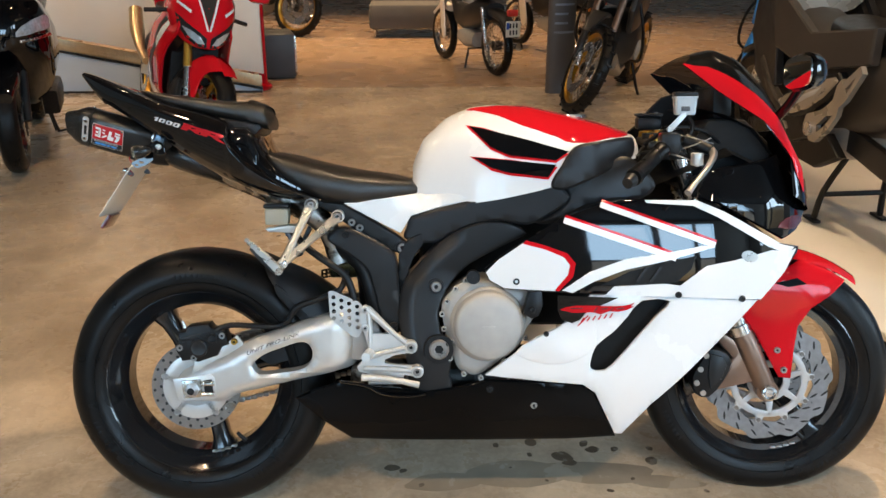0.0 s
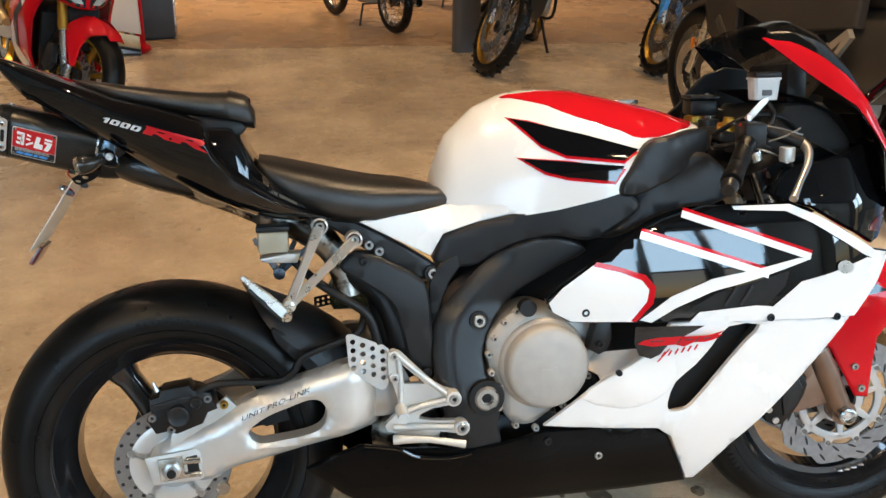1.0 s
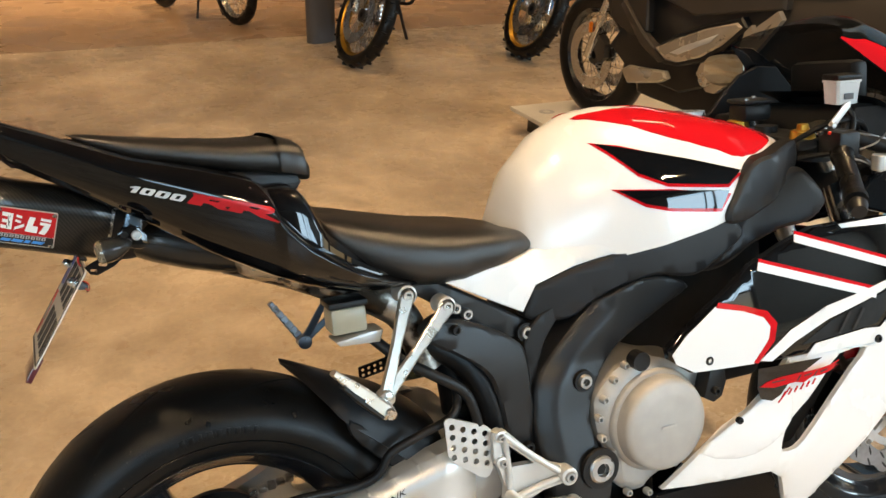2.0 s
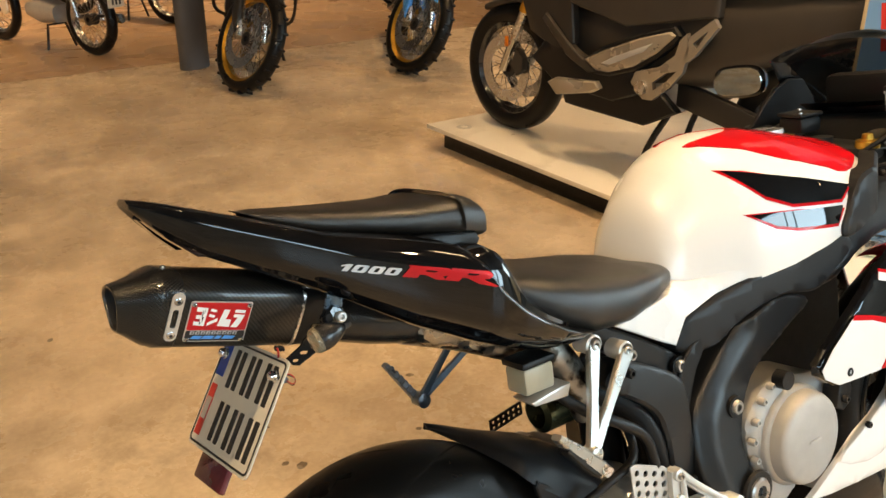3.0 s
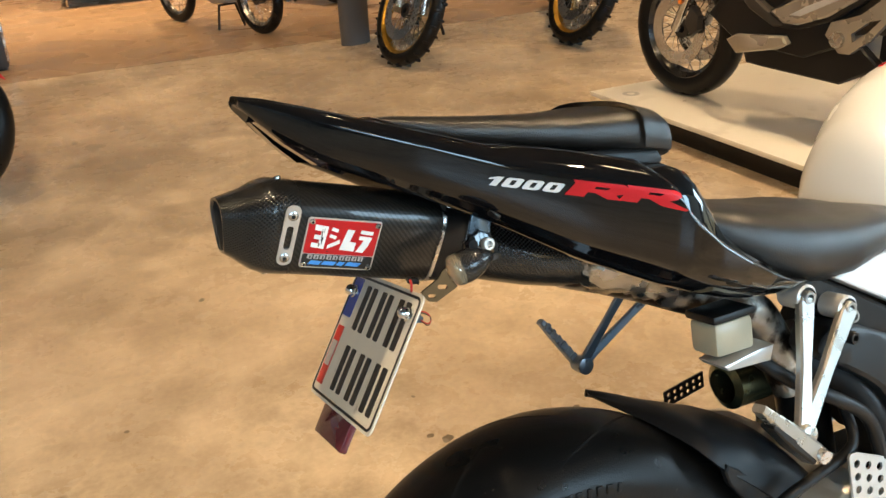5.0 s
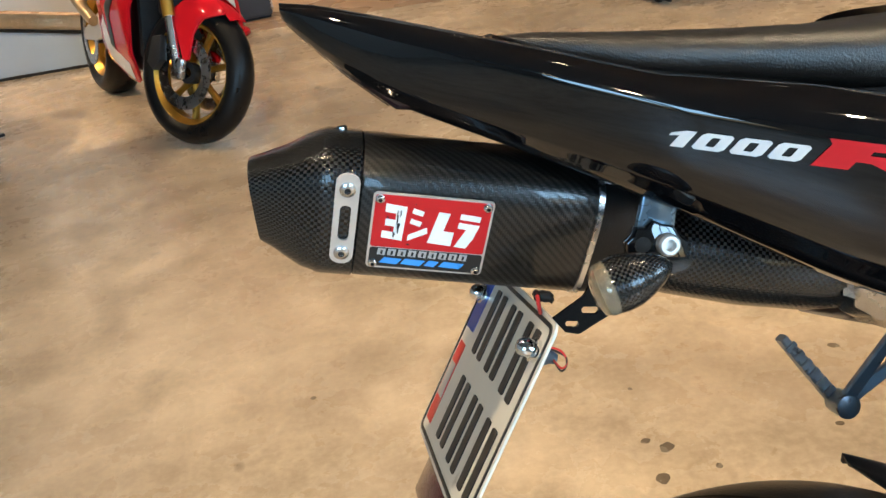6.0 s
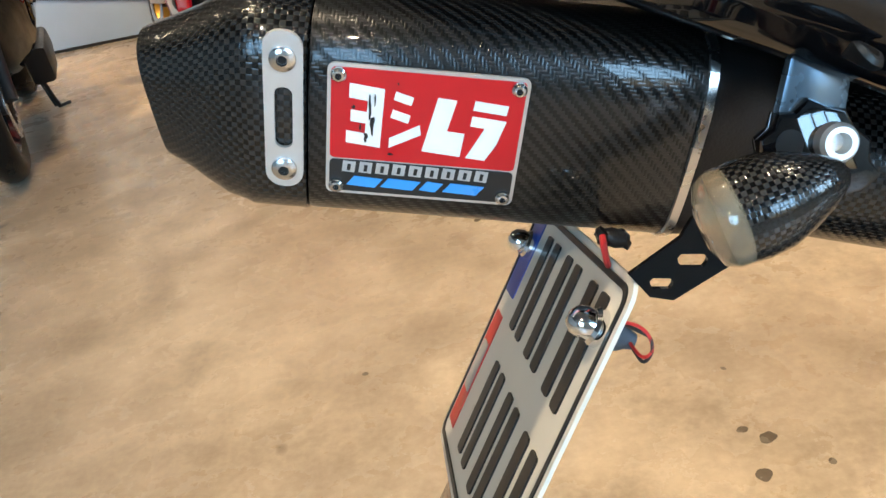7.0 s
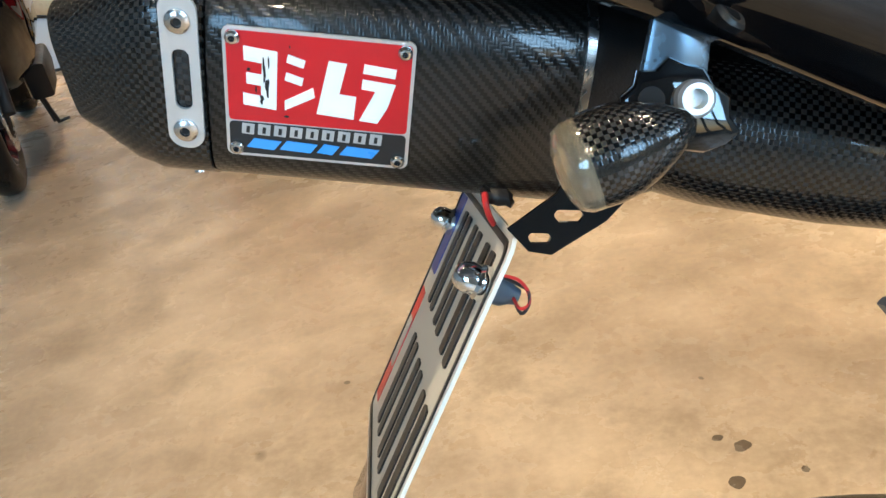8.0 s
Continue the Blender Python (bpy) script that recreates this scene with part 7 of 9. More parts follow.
        put("lever", tube("lever", lever, [0.008, 0.010, 0.0072, 0.0060, 0.0080], 10, 5), M_BOLT, crown, label="aluminium hand lever")
    put("clutch_cup", box_mesh("clutch_cup", (0.062, 0.060, 0.034), 0.008, (1.130, 0.085, 0.945)), M_PLASTIC, crown)
    put("clutch_cup_lid", box_mesh("clutch_cup_lid", (0.066, 0.064, 0.008), 0.003, (1.130, 0.085, 0.966)), M_TRIM, crown)
    for dx, dy in ((-0.022, -0.02), (0.022, 0.02)):
        put("lid_screw", lathe("lid_screw", [(0.969, 0.005), (0.9725, 0.0045), (0.9725, 0.0001)], 10, "z", (1.130 + dx, 0.085 + dy, 0)), M_BOLT, crown)
    put("axle_end", lathe("axle_end", [(-0.100, 0.018), (-0.112, 0.018), (-0.114, 0.014), (-0.108, 0.009), (-0.108, 0.0001)], 24, "y", (1.417, 0, 0.292)), M_STEEL, crown)
    rows = [[(1.188 + k * hx, -0.105 + m * hy, z) for k, m in ((-1, -0.8), (-0.8, -1), (0.8, -1), (1, -0.8), (1, 0.8), (0.8, 1), (-0.8, 1), (-1, 0.8))]
            for hx, hy, z in ((0.016, 0.014, 0.9685), (0.0225, 0.0190, 0.9700), (0.0255, 0.0215, 1.008), (0.0275, 0.0235, 1.0085), (0.0275, 0.0235, 1.0125))]
    cup = put("fluid_cup", loft_mesh("fluid_cup", rows, sharp=25), M_FLUIDCUP, crown, label="milky white brake fluid cup")
    put("fluid_window", box_mesh("fluid_window", (0.020, 0.002, 0.011), 0.0008, (1.187, -0.1262, 0.984)), M_DARKGREY, cup)
    put("cup_lid", box_mesh("cup_lid", (0.053, 0.045, 0.010), 0.003, (1.188, -0.105, 1.0178)), M_PLASTIC, cup)
    put("cup_strap", prism("cup_strap", [(1.143, 0.937), (1.154, 0.929), (1.188, 0.966), (1.188, 0.976), (1.176, 0.973)], -0.132, -0.128, 0.001), M_SATIN, crown, label="bright steel cup strap")
    put("strap_bolt", lathe("strap_bolt", [(-0.130, 0.006), (-0.137, 0.006), (-0.139, 0.0045), (-0.139, 0.0001)], 14, "y", (1.150, 0, 0.936)), M_BOLT, crown)
    put("hose", tube("hose", [(1.192, -0.105, 0.970), (1.205, -0.118, 0.945), (1.190, -0.135, 0.915), (1.180, -0.150, 0.902)], 0.0055, 10, 6), M_PLASTIC, crown)
    put("lever_pivot", lathe("lever_pivot", [(0.014, 0.013), (0.012, 0.0145), (-0.012, 0.0145), (-0.014, 0.013), (-0.014, 0.005), (-0.017, 0.005), (-0.017, 0.0001)], 18, "z", (1.205, -0.192, 0.872)), M_SATIN, crown)
    for pts in ([(1.165, -0.155, 0.925), (1.20, -0.170, 0.918), (1.245, -0.165, 0.905)], [(1.175, -0.175, 0.895), (1.205, -0.180, 0.905), (1.24, -0.165, 0.918)], [(1.12, -0.150, 0.885), (1.16, -0.185, 0.880), (1.20, -0.175, 0.865)]):
        put("thin_cable", tube("thin_cable", pts, 0.0018, 6, 5), M_BOLT, crown)
    for k in range(4):
        put("switch_button", lathe("switch_button", [(0, 0.0055), (0.004, 0.0055), (0.0052, 0.004), (0.0052, 0.0001)], 12, "z", (1.118 + 0.011 * k, -0.142 - 0.013 * (k % 2), 0.924)), M_STICKRED if k == 1 else M_TRIM, crown)
    put("ignition", lathe("ignition", [(0.905, 0.022), (0.922, 0.022), (0.922, 0.0001)], 18, "z", (1.13, MID, 0)), M_FRAME, crown)
    for k, pts in enumerate(([(1.10, -0.08, 0.90), (1.16, -0.12, 0.94), (1.24, -0.10, 0.93), (1.30, -0.05, 0.88)], [(1.09, -0.12, 0.88), (1.15, -0.17, 0.89), (1.23, -0.15, 0.85), (1.28, -0.08, 0.78)],
                             [(1.11, 0.14, 0.90), (1.16, 0.17, 0.93), (1.24, 0.14, 0.92), (1.30, 0.08, 0.86)], [(1.08, -0.1, 0.87), (1.12, -0.03, 0.90), (1.18, 0.05, 0.89), (1.25, 0.10, 0.84)])):
        put("cable", tube("cable", pts, 0.005, 8, 6), M_PLASTIC, crown)
    # red mudguard
    yf = lambda x, z: MID - np.interp(math.hypot(x - FRONT[0], z - FRONT[2]), [0.0, 0.25, 0.305, 0.335], [0.112, 0.106, 0.088, 0.045])
    out = [(1.335, 0.495), (1.352, 0.520), (1.40, 0.560), (1.445, 0.590), (1.495, 0.618), (1.55, 0.596), (1.598, 0.566), (1.565, 0.536), (1.515, 0.500), (1.485, 0.455), (1.478, 0.39), (1.474, 0.322), (1.445, 0.325), (1.42, 0.37), (1.385, 0.433)]
    guard = put("front_mudguard", panel("front_mudguard", out, yf, thick=0.005, rim=0.006, smooth=0), M_RED, bike, STEER, "red front mudguard")
    put("mudguard_left", mirrored(guard.data, MID), M_RED, guard)
    crownr = [[(FRONT[0] + (0.315 + 0.019 * (1 - (y / 0.074) ** 2)) * math.cos(a), MID + y, FRONT[2] + (0.315 + 0.019 * (1 - (y / 0.074) ** 2)) * math.sin(a)) for y in np.linspace(-0.074, 0.074, 13)] for a in np.linspace(radians(52), radians(108), 14)]
    put("mudguard_crown", loft_mesh("mudguard_crown", crownr, False, (False, False), 60), M_RED, guard)
    decalp = panel("dark_notch", [(1.425, 0.562), (1.478, 0.574), (1.500, 0.560), (1.455, 0.553)], yf, thick=0.001, rim=0, smooth=0, lift=0.0015)
    put("dark_notch", decalp, M_BLACK, guard)
    for x, z in ((1.437, 0.395), (1.455, 0.345)):
        bolt("mudguard_screw", x, yf(x, z) - 0.001, z, 0.008, guard, M_STEEL, 0.005)
    # side stand on the far side
    put("side_stand", tube("side_stand", [(0.62, MID + 0.12, 0.26), (0.56, MID + 0.20, 0.13), (0.50, MID + 0.272, 0.076)], 0.011, 12, 3), M_PLASTIC, bike, label="black side stand")
    put("stand_foot", box_mesh("stand_foot", (0.06, 0.04, 0.010), 0.003, (0.50, MID + 0.272, 0.074)), M_PLASTIC, bike)


build_controls()


# ---------------- the showroom ----------------
def slab(name, x0, y0, x1, y1, z0, z1, mat, label="", bevel=0.0, kind="structure", category=""):
    me = box_mesh(name, (x1 - x0, y1 - y0, z1 - z0), bevel, ((x0 + x1) / 2, (y0 + y1) / 2, (z0 + z1) / 2))
    ob = put(name, me, mat)
    return tagged(ob, label, category, "", kind)


JOINT_Y = 5.85
slab("floor", ROOM_X0, ROOM_Y0, ROOM_X1, JOINT_Y - 0.004, -0.2, 0, M_FLOOR, "polished, stained tan concrete floor", category="floor")
slab("floor_back", ROOM_X0, JOINT_Y + 0.004, ROOM_X1, ROOM_Y1, -0.2, 0.0, M_FLOOR_B, "darker polished concrete floor beyond the joint", category="floor")
slab("floor_joint", ROOM_X0, JOINT_Y - 0.004, ROOM_X1, JOINT_Y + 0.004, -0.2, -0.003, M_DARKGREY, "dark joint between two floor slabs", category="floor")
slab("ceiling", ROOM_X0 - 0.2, ROOM_Y0 - 0.2, ROOM_X1 + 0.2, ROOM_Y1 + 0.2, ROOM_H, ROOM_H + 0.2, M_CEIL, "dark painted ceiling", category="ceiling")
slab("wall_north", ROOM_X0, ROOM_Y1, ROOM_X1, ROOM_Y1 + 0.2, 0, ROOM_H, M_WALL, "plain plaster wall", category="wall")


def window_wall(name, a, b, along, at, openings, label):
    """A wall with window openings: sill, head and piers."""
    sill, head, th = SILL, WINDOW_HEAD, 0.2
    parts = [(a, b, 0, sill), (a, b, head, ROOM_H)]
    edge = a
    for o0, o1 in openings:
        parts.append((edge, o0, sill, head))
        edge = o1
    parts.append((edge, b, sill, head))
    meshes = []
    for p0, p1, z0, z1 in parts:
        c = ((p0 + p1) / 2, at, (z0 + z1) / 2) if along == "x" else (at, (p0 + p1) / 2, (z0 + z1) / 2)
        size = (p1 - p0, th, z1 - z0) if along == "x" else (th, p1 - p0, z1 - z0)
        meshes.append(box_mesh(name, size, 0, c))
    tagged(put(name, merged(name, meshes), M_WALL), label, "wall", "", "structure")
    for i, (o0, o1) in enumerate(openings):
        win = thing("window", Matrix.Identity(4), "tall shop window with dark frame bars", "window", "shop windows", "structure")
        for p in (o0, o1):
            c = (p, at, (sill + head) / 2) if along == "x" else (at, p, (sill + head) / 2)
            put("frame_bar", box_mesh("frame_bar", (0.07, 0.09, head - sill) if along == "x" else (0.09, 0.07, head - sill), 0.006, c), M_GREYPAINT, win)
        c = ((o0 + o1) / 2, at, TRANSOM) if along == "x" else (at, (o0 + o1) / 2, TRANSOM)
        put("transom", box_mesh("transom", (o1 - o0, 0.09, 0.07) if along == "x" else (0.09, o1 - o0, 0.07), 0.006, c), M_GREYPAINT, win)


window_wall("wall_south", ROOM_X0, ROOM_X1, "x", ROOM_Y0 - 0.1, WINDOWS_S, "wall with tall shop windows")
window_wall("wall_east", ROOM_Y0, ROOM_Y1, "y", ROOM_X1 + 0.1, WINDOWS_E, "wall with tall shop windows")
slab("wall_west", ROOM_X0 - 0.2, ROOM_Y0, ROOM_X0, ROOM_Y1, 0, ROOM_H, M_WALL, "plain plaster wall", category="wall")

# spots on the ceiling
for sx, sy in SPOTS:
    lampob = thing("ceiling_lamp", Matrix.Translation((sx, sy, 0)), "round warm-white ceiling spot", "lamp", "ceiling spots")
    put("housing", lathe("housing", [(3.64, 0.055), (3.62, 0.07), (3.85, 0.07), (3.85, 0.0001)], 20, "z"), M_GREYPAINT, lampob)
    put("stem", lathe("stem", [(3.85, 0.012), (4.2, 0.012)], 8, "z"), M_GREYPAINT, lampob)
    put("bulb", lathe("bulb", [(3.645, 0.054), (3.642, 0.0001)], 20, "z"), M_BULB, lampob)

# long slim lamps among the spots
for tx, ty, turn in ((-2.2, -3.2, 75), (2.9, 1.9, 90), (-2.4, 2.2, 90)):
    batten = thing("batten_lamp", Matrix.Translation((tx, ty, 3.3)) @ Matrix.Rotation(radians(turn), 4, "Z"), "long slim warm-white hanging lamp", "lamp", "long lamps")
    put("body", box_mesh("body", (0.8, 0.07, 0.05), 0.008, (0, 0, 0.03)), M_GREYPAINT, batten)
    put("tube", box_mesh("tube", (0.75, 0.045, 0.012), 0.004, (0, 0, 0.001)), M_BULB, batten)
    for wx in (-0.3, 0.3):
        put("wire", tube("wire", [(wx, 0, 0.05), (wx, 0, 0.9)], 0.004, 6, 0), M_GREYPAINT, batten)

# display platform
plat = thing("display_platform", Matrix.Translation((0, 0, 0)), "low display platform with a pale top and black plinth", "platform")
put("plinth", box_mesh("plinth", (1.88, 3.6, 0.108), 0.003, (3.08, 1.12, 0.054)), M_PLASTIC, plat)
put("top", box_mesh("top", (2.0, 3.72, 0.022), 0.002, (3.06, 1.11, 0.120)), M_PLATFORM, plat, label="pale laminate top board")
put("emblem", lathe("emblem", [(0.1312, 0.001), (0.1318, 0.038), (0.1310, 0.042)], 24, "z", (2.19, 2.81, 0)), M_GREYTEXT, plat)
put("emblem_mark", lathe("emblem_mark", [(0.1322, 0.0001), (0.1326, 0.018), (0.1316, 0.02)], 16, "z", (2.19, 2.81, 0)), M_PLATFORM, plat)


# ---------------- other machines and fittings ----------------
def simple_wheel(parent, x, r, half, rim_mat, kind="cast", name="wheel", y=0.0, disc=True, spokes=6, rim_r=None, phase=0.3, m=None):
    c = (x, y, r)
    rr = rim_r or r * 0.70
    w = put(name, lathe(name, [(-half * 0.75, rr + 0.008), (-half * 0.8, rr), (-half * 0.4, rr - 0.022), (half * 0.4, rr - 0.022), (half * 0.8, rr), (half * 0.75, rr + 0.008), (0, rr - 0.004)], 48, "y", c, 30, True), rim_mat, parent, m)
    k = half
    prof = [(-k * 0.78, rr + 0.002), (-k * 0.98, rr + (r - rr) * 0.3), (-k, rr + (r - rr) * 0.55), (-k * 0.75, rr + (r - rr) * 0.86), (-k * 0.35, r * 0.995), (0, r), (k * 0.35, r * 0.995), (k * 0.75, rr + (r - rr) * 0.86), (k, rr + (r - rr) * 0.55),
            (k * 0.98, rr + (r - rr) * 0.3), (k * 0.78, rr + 0.002)]
    put("tyre", lathe("tyre", prof, 48, "y", c, 60), M_RUBBER, w)
    put("hub", lathe("hub", [(-half * 0.9, 0.02), (-half * 0.9, 0.045), (half * 0.9, 0.045), (half * 0.9, 0.02)], 20, "y", c), M_GREYPAINT, w)
    if kind == "wire":
        v, f = [], []
        for i in range(spokes * 4):
            a = 2 * math.pi * i / (spokes * 4)
            s = 1 if i % 2 else -1
            p0 = (c[0] + 0.04 * math.cos(a + 0.8 * s), y + s * half * 0.8, c[2] + 0.04 * math.sin(a + 0.8 * s))
            p1 = (c[0] + (rr - 0.02) * math.cos(a), y, c[2] + (rr - 0.02) * math.sin(a))
            tv, tf = tube_data([p0, p1], 0.0022, 5, 0)
            f += [tuple(q + len(v) for q in t) for t in tf]
            v += tv
        tagged(put("wire_spoking", mesh_of("wire_spoking", v, f), M_STEEL, w), kind="stuff")
    else:
        for i in range(spokes):
            a = 2 * math.pi * i / spokes + phase
            put("spoke", tube("spoke", [(c[0] + q * math.cos(a + b), y, c[2] + q * math.sin(a + b)) for q, b in ((0.03, 0.15), (rr * 0.5, 0.03), (rr - 0.015, 0))], [0.022, 0.014, 0.018], 8, 2), rim_mat, w)
    if disc:
        for s in (-1, 1):
            dr = rr * 0.72
            put("brake_disc", lathe("brake_disc", [(-0.002, dr * 0.65), (-0.002, dr), (0.002, dr), (0.002, dr * 0.65)], 40, "y", (x, y + s * (half + 0.012), r), 30, True), M_STEEL, w)
    return w


def shell(name, rows, mat, parent, label="", n=20, power=0.7, sharp=50, m=None):
    """A skin along x: rows of (x, half width, bottom, top[, y]). Without a parent only its mesh."""
    rings = []
    for row in rows:
        x, w, b, t = row[:4]
        y0 = row[4] if len(row) > 4 else 0
        ring = []
        for a in np.linspace(0, 2 * math.pi, n, endpoint=False):
            c, s = math.cos(a), math.sin(a)
            ring.append((x, y0 + w * math.copysign(abs(c) ** power, c), (t + b) / 2 + (t - b) / 2 * math.copysign(abs(s) ** power, s)))
        rings.append(ring)
    me = loft_mesh(name, rings, sharp=sharp)
    return put(name, me, mat, parent, m, label) if parent is not None else me


def yaw_pose(x, y, deg, lean=0.0, z=0.0):
    return Matrix.Translation((x, y, z)) @ Matrix.Rotation(radians(deg), 4, "Z") @ Matrix.Rotation(radians(lean), 4, "X")


def red_sport_bike(m, steer=0.0):
    """Origin at the rear tyre's contact; x forward."""
    head = Matrix.Translation((1.30, 0, 0.60)) @ Matrix.Rotation(radians(-23), 4, "Y")
    turn = head @ Matrix.Rotation(radians(steer), 4, "Z") @ head.inverted()
    b = thing("motorcycle", m, "red faired sport motorcycle with gold wheels", "motorcycle", "parked motorcycles")
    simple_wheel(b, 0.0, 0.315, 0.095, M_GOLD, spokes=7, name="rear_wheel", rim_r=0.218)
    simple_wheel(b, 1.42, 0.300, 0.060, M_GOLD, spokes=7, name="front_wheel", rim_r=0.215, m=turn)
    for s in (-1, 1):
        y = 0.10 * s
        f = put("fork_leg", tube("fork_leg", [(1.18, y, 0.92), (1.335, y, 0.52)], 0.027, 14, 0), M_GOLD, b, turn, "gold fork tube")
        put("fork_slider", tube("fork_slider", [(1.33, y, 0.53), (1.41, y, 0.31)], [0.021, 0.021], 14, 0), M_STEEL, f)
        put("axle_lug", box_mesh("axle_lug", (0.06, 0.035, 0.09), 0.012, (1.415, y, 0.315)), M_STEEL, f)
        put("front_caliper", prism("front_caliper", [(1.26, 0.43), (1.31, 0.44), (1.32, 0.34), (1.28, 0.29), (1.24, 0.32)], y - 0.02, y + 0.02, 0.006), M_GREYPAINT, f)
        # flank fairing, red with a white and dark zigzag
        yf = lambda x, z: -np.interp(z, [0.2, 0.35, 0.55, 0.75, 0.9], [0.13, 0.19, 0.225, 0.22, 0.17]) * np.interp(x, [0.4, 0.8, 1.1, 1.35], [0.85, 1.0, 1.0, 0.78])
        out = [(0.52, 0.30), (0.60, 0.24), (0.95, 0.20), (1.06, 0.30), (1.13, 0.45), (1.22, 0.62), (1.36, 0.74), (1.30, 0.86), (1.10, 0.88), (0.90, 0.76), (0.72, 0.62), (0.60, 0.45)]
        me = panel("flank_fairing", out, yf, thick=0.01, rim=0.008, grid=0.05, smooth=3)
        fl = put("flank_fairing", me if s == -1 else mirrored(me), M_RED, b)
        for pts, mat, lift in (([(0.60, 0.28), (0.95, 0.215), (1.00, 0.30), (0.80, 0.36), (0.78, 0.50), (0.66, 0.44)], M_WHITE, 0.003), ([(0.80, 0.365), (0.86, 0.35), (0.90, 0.50), (1.05, 0.60), (1.02, 0.64), (0.86, 0.54)], M_GREYPAINT, 0.004),
                               ([(1.02, 0.64), (1.06, 0.60), (1.24, 0.76), (1.22, 0.80)], M_WHITE, 0.004), ([(0.98, 0.66), (1.01, 0.64), (1.21, 0.80), (1.18, 0.83)], M_INK, 0.005)):
            d = panel("graphic", pts, yf, thick=0.001, rim=0, grid=0.06, smooth=0, lift=lift)
            put("graphic", d if s == -1 else mirrored(d), mat, fl)
        put("mirror", shell("mirror", [(1.28, 0.02, 0.99, 1.02, 0.30 * s), (1.31, 0.07, 0.97, 1.04, 0.32 * s), (1.35, 0.05, 0.98, 1.03, 0.32 * s)], None, None), M_RED, b)
        put("handlebar", tube("handlebar", [(1.17, 0.10 * s, 0.86), (1.08, 0.32 * s, 0.82)], 0.014, 10, 0), M_PLASTIC, b)
    nose = shell("nose_cowl", [(1.16, 0.20, 0.70, 1.00), (1.25, 0.20, 0.68, 1.03), (1.33, 0.17, 0.66, 0.99), (1.40, 0.125, 0.655, 0.90), (1.45, 0.075, 0.66, 0.80), (1.475, 0.03, 0.67, 0.73)], M_RED, b, "red nose cowl")
    skin = BVHTree.FromPolygons([v.co for v in nose.data.vertices], [tuple(q.vertices) for q in nose.data.polygons])

    def face(name, pts, mat, lift, label=""):
        """A piece laid on the front of the nose, drawn in y and z."""
        bm = bmesh.new()
        bm.faces.new([bm.verts.new((0, q[0], q[1])) for q in pts])
        bmesh.ops.triangulate(bm, faces=bm.faces)
        bmesh.ops.subdivide_edges(bm, edges=bm.edges, cuts=3)
        bmesh.ops.triangulate(bm, faces=bm.faces)
        for v in bm.verts:
            hit = skin.ray_cast(Vector((3, v.co.y, v.co.z)), Vector((-1, 0, 0)))
            v.co.x = (hit[0].x if hit[0] is not None else 1.20) + lift
        ob = put(name, from_bm(name, bm, 60), mat, nose, label=label)
        tot = sum(f.normal.x * f.area for f in ob.data.polygons)
        if tot < 0:
            ob.data.flip_normals()
    for s in (-1, 1):
        face("lamp_recess", [(0.010 * s, 0.672), (0.060 * s, 0.672), (0.120 * s, 0.710), (0.165 * s, 0.775), (0.180 * s, 0.850), (0.120 * s, 0.800), (0.050 * s, 0.755), (0.012 * s, 0.728)], M_DARKHOLE, 0.004)
        face("headlight_eye", [(0.022 * s, 0.692), (0.060 * s, 0.690), (0.110 * s, 0.725), (0.145 * s, 0.778), (0.100 * s, 0.762), (0.050 * s, 0.733)], M_HEADLIGHT, 0.007, "narrow clear headlight")
        face("white_edge", [(0.0, 0.770), (0.012 * s, 0.770), (0.075 * s, 0.985), (0.064 * s, 0.985)], M_WHITE, 0.0045)
        face("white_sliver", [(0.105 * s, 0.860), (0.175 * s, 0.905), (0.170 * s, 0.920), (0.100 * s, 0.876)], M_WHITE, 0.004)
    face("dark_wedge", [(0.0, 0.790), (0.062, 0.985), (-0.062, 0.985)], M_GREYPAINT, 0.004)
    scr = shell("windscreen", [(1.10, 0.10, 1.02, 1.10), (1.20, 0.13, 1.00, 1.08), (1.30, 0.12, 0.97, 1.03), (1.35, 0.08, 0.95, 0.99)], M_GLASS, b, "smoked windscreen")
    put("intake", box_mesh("intake", (0.10, 0.20, 0.14), 0.02, (1.30, 0, 0.60)), M_DARKHOLE, b)
    put("radiator", box_mesh("radiator", (0.05, 0.30, 0.26), 0.01, (1.14, 0, 0.47)), M_DARKHOLE, b)
    guard = put("mudguard", panel("mudguard", [(1.30, 0.50), (1.36, 0.58), (1.46, 0.635), (1.56, 0.60), (1.60, 0.56), (1.52, 0.53), (1.47, 0.46), (1.46, 0.36), (1.42, 0.36), (1.38, 0.44)],
                            lambda x, z: -np.interp(math.hypot(x - 1.42, z - 0.30), [0, 0.25, 0.30, 0.335], [0.095, 0.09, 0.075, 0.04]), thick=0.006, rim=0.006, grid=0.03, smooth=2), M_RED, b, turn, "red front mudguard")
    cr = [[(1.42 + 0.320 * math.cos(a), y, 0.30 + (0.32 + 0.012 * (1 - (y / 0.05) ** 2)) * math.sin(a)) for y in np.linspace(-0.05, 0.05, 7)] for a in np.linspace(radians(48), radians(115), 12)]
    put("mudguard_crown", loft_mesh("mudguard_crown", cr, False, (False, False), 60), M_RED, guard)
    put("mudguard_side", mirrored(guard.data), M_RED, guard)
    shell("fuel_tank", [(0.56, 0.08, 0.72, 0.84), (0.66, 0.13, 0.72, 0.93), (0.82, 0.16, 0.74, 0.97), (1.0, 0.15, 0.76, 0.95), (1.10, 0.10, 0.78, 0.90)], M_RED, b, "red fuel tank")
    shell("seat", [(0.20, 0.10, 0.80, 0.86), (0.35, 0.13, 0.76, 0.83), (0.55, 0.08, 0.75, 0.82)], M_SEAT, b)
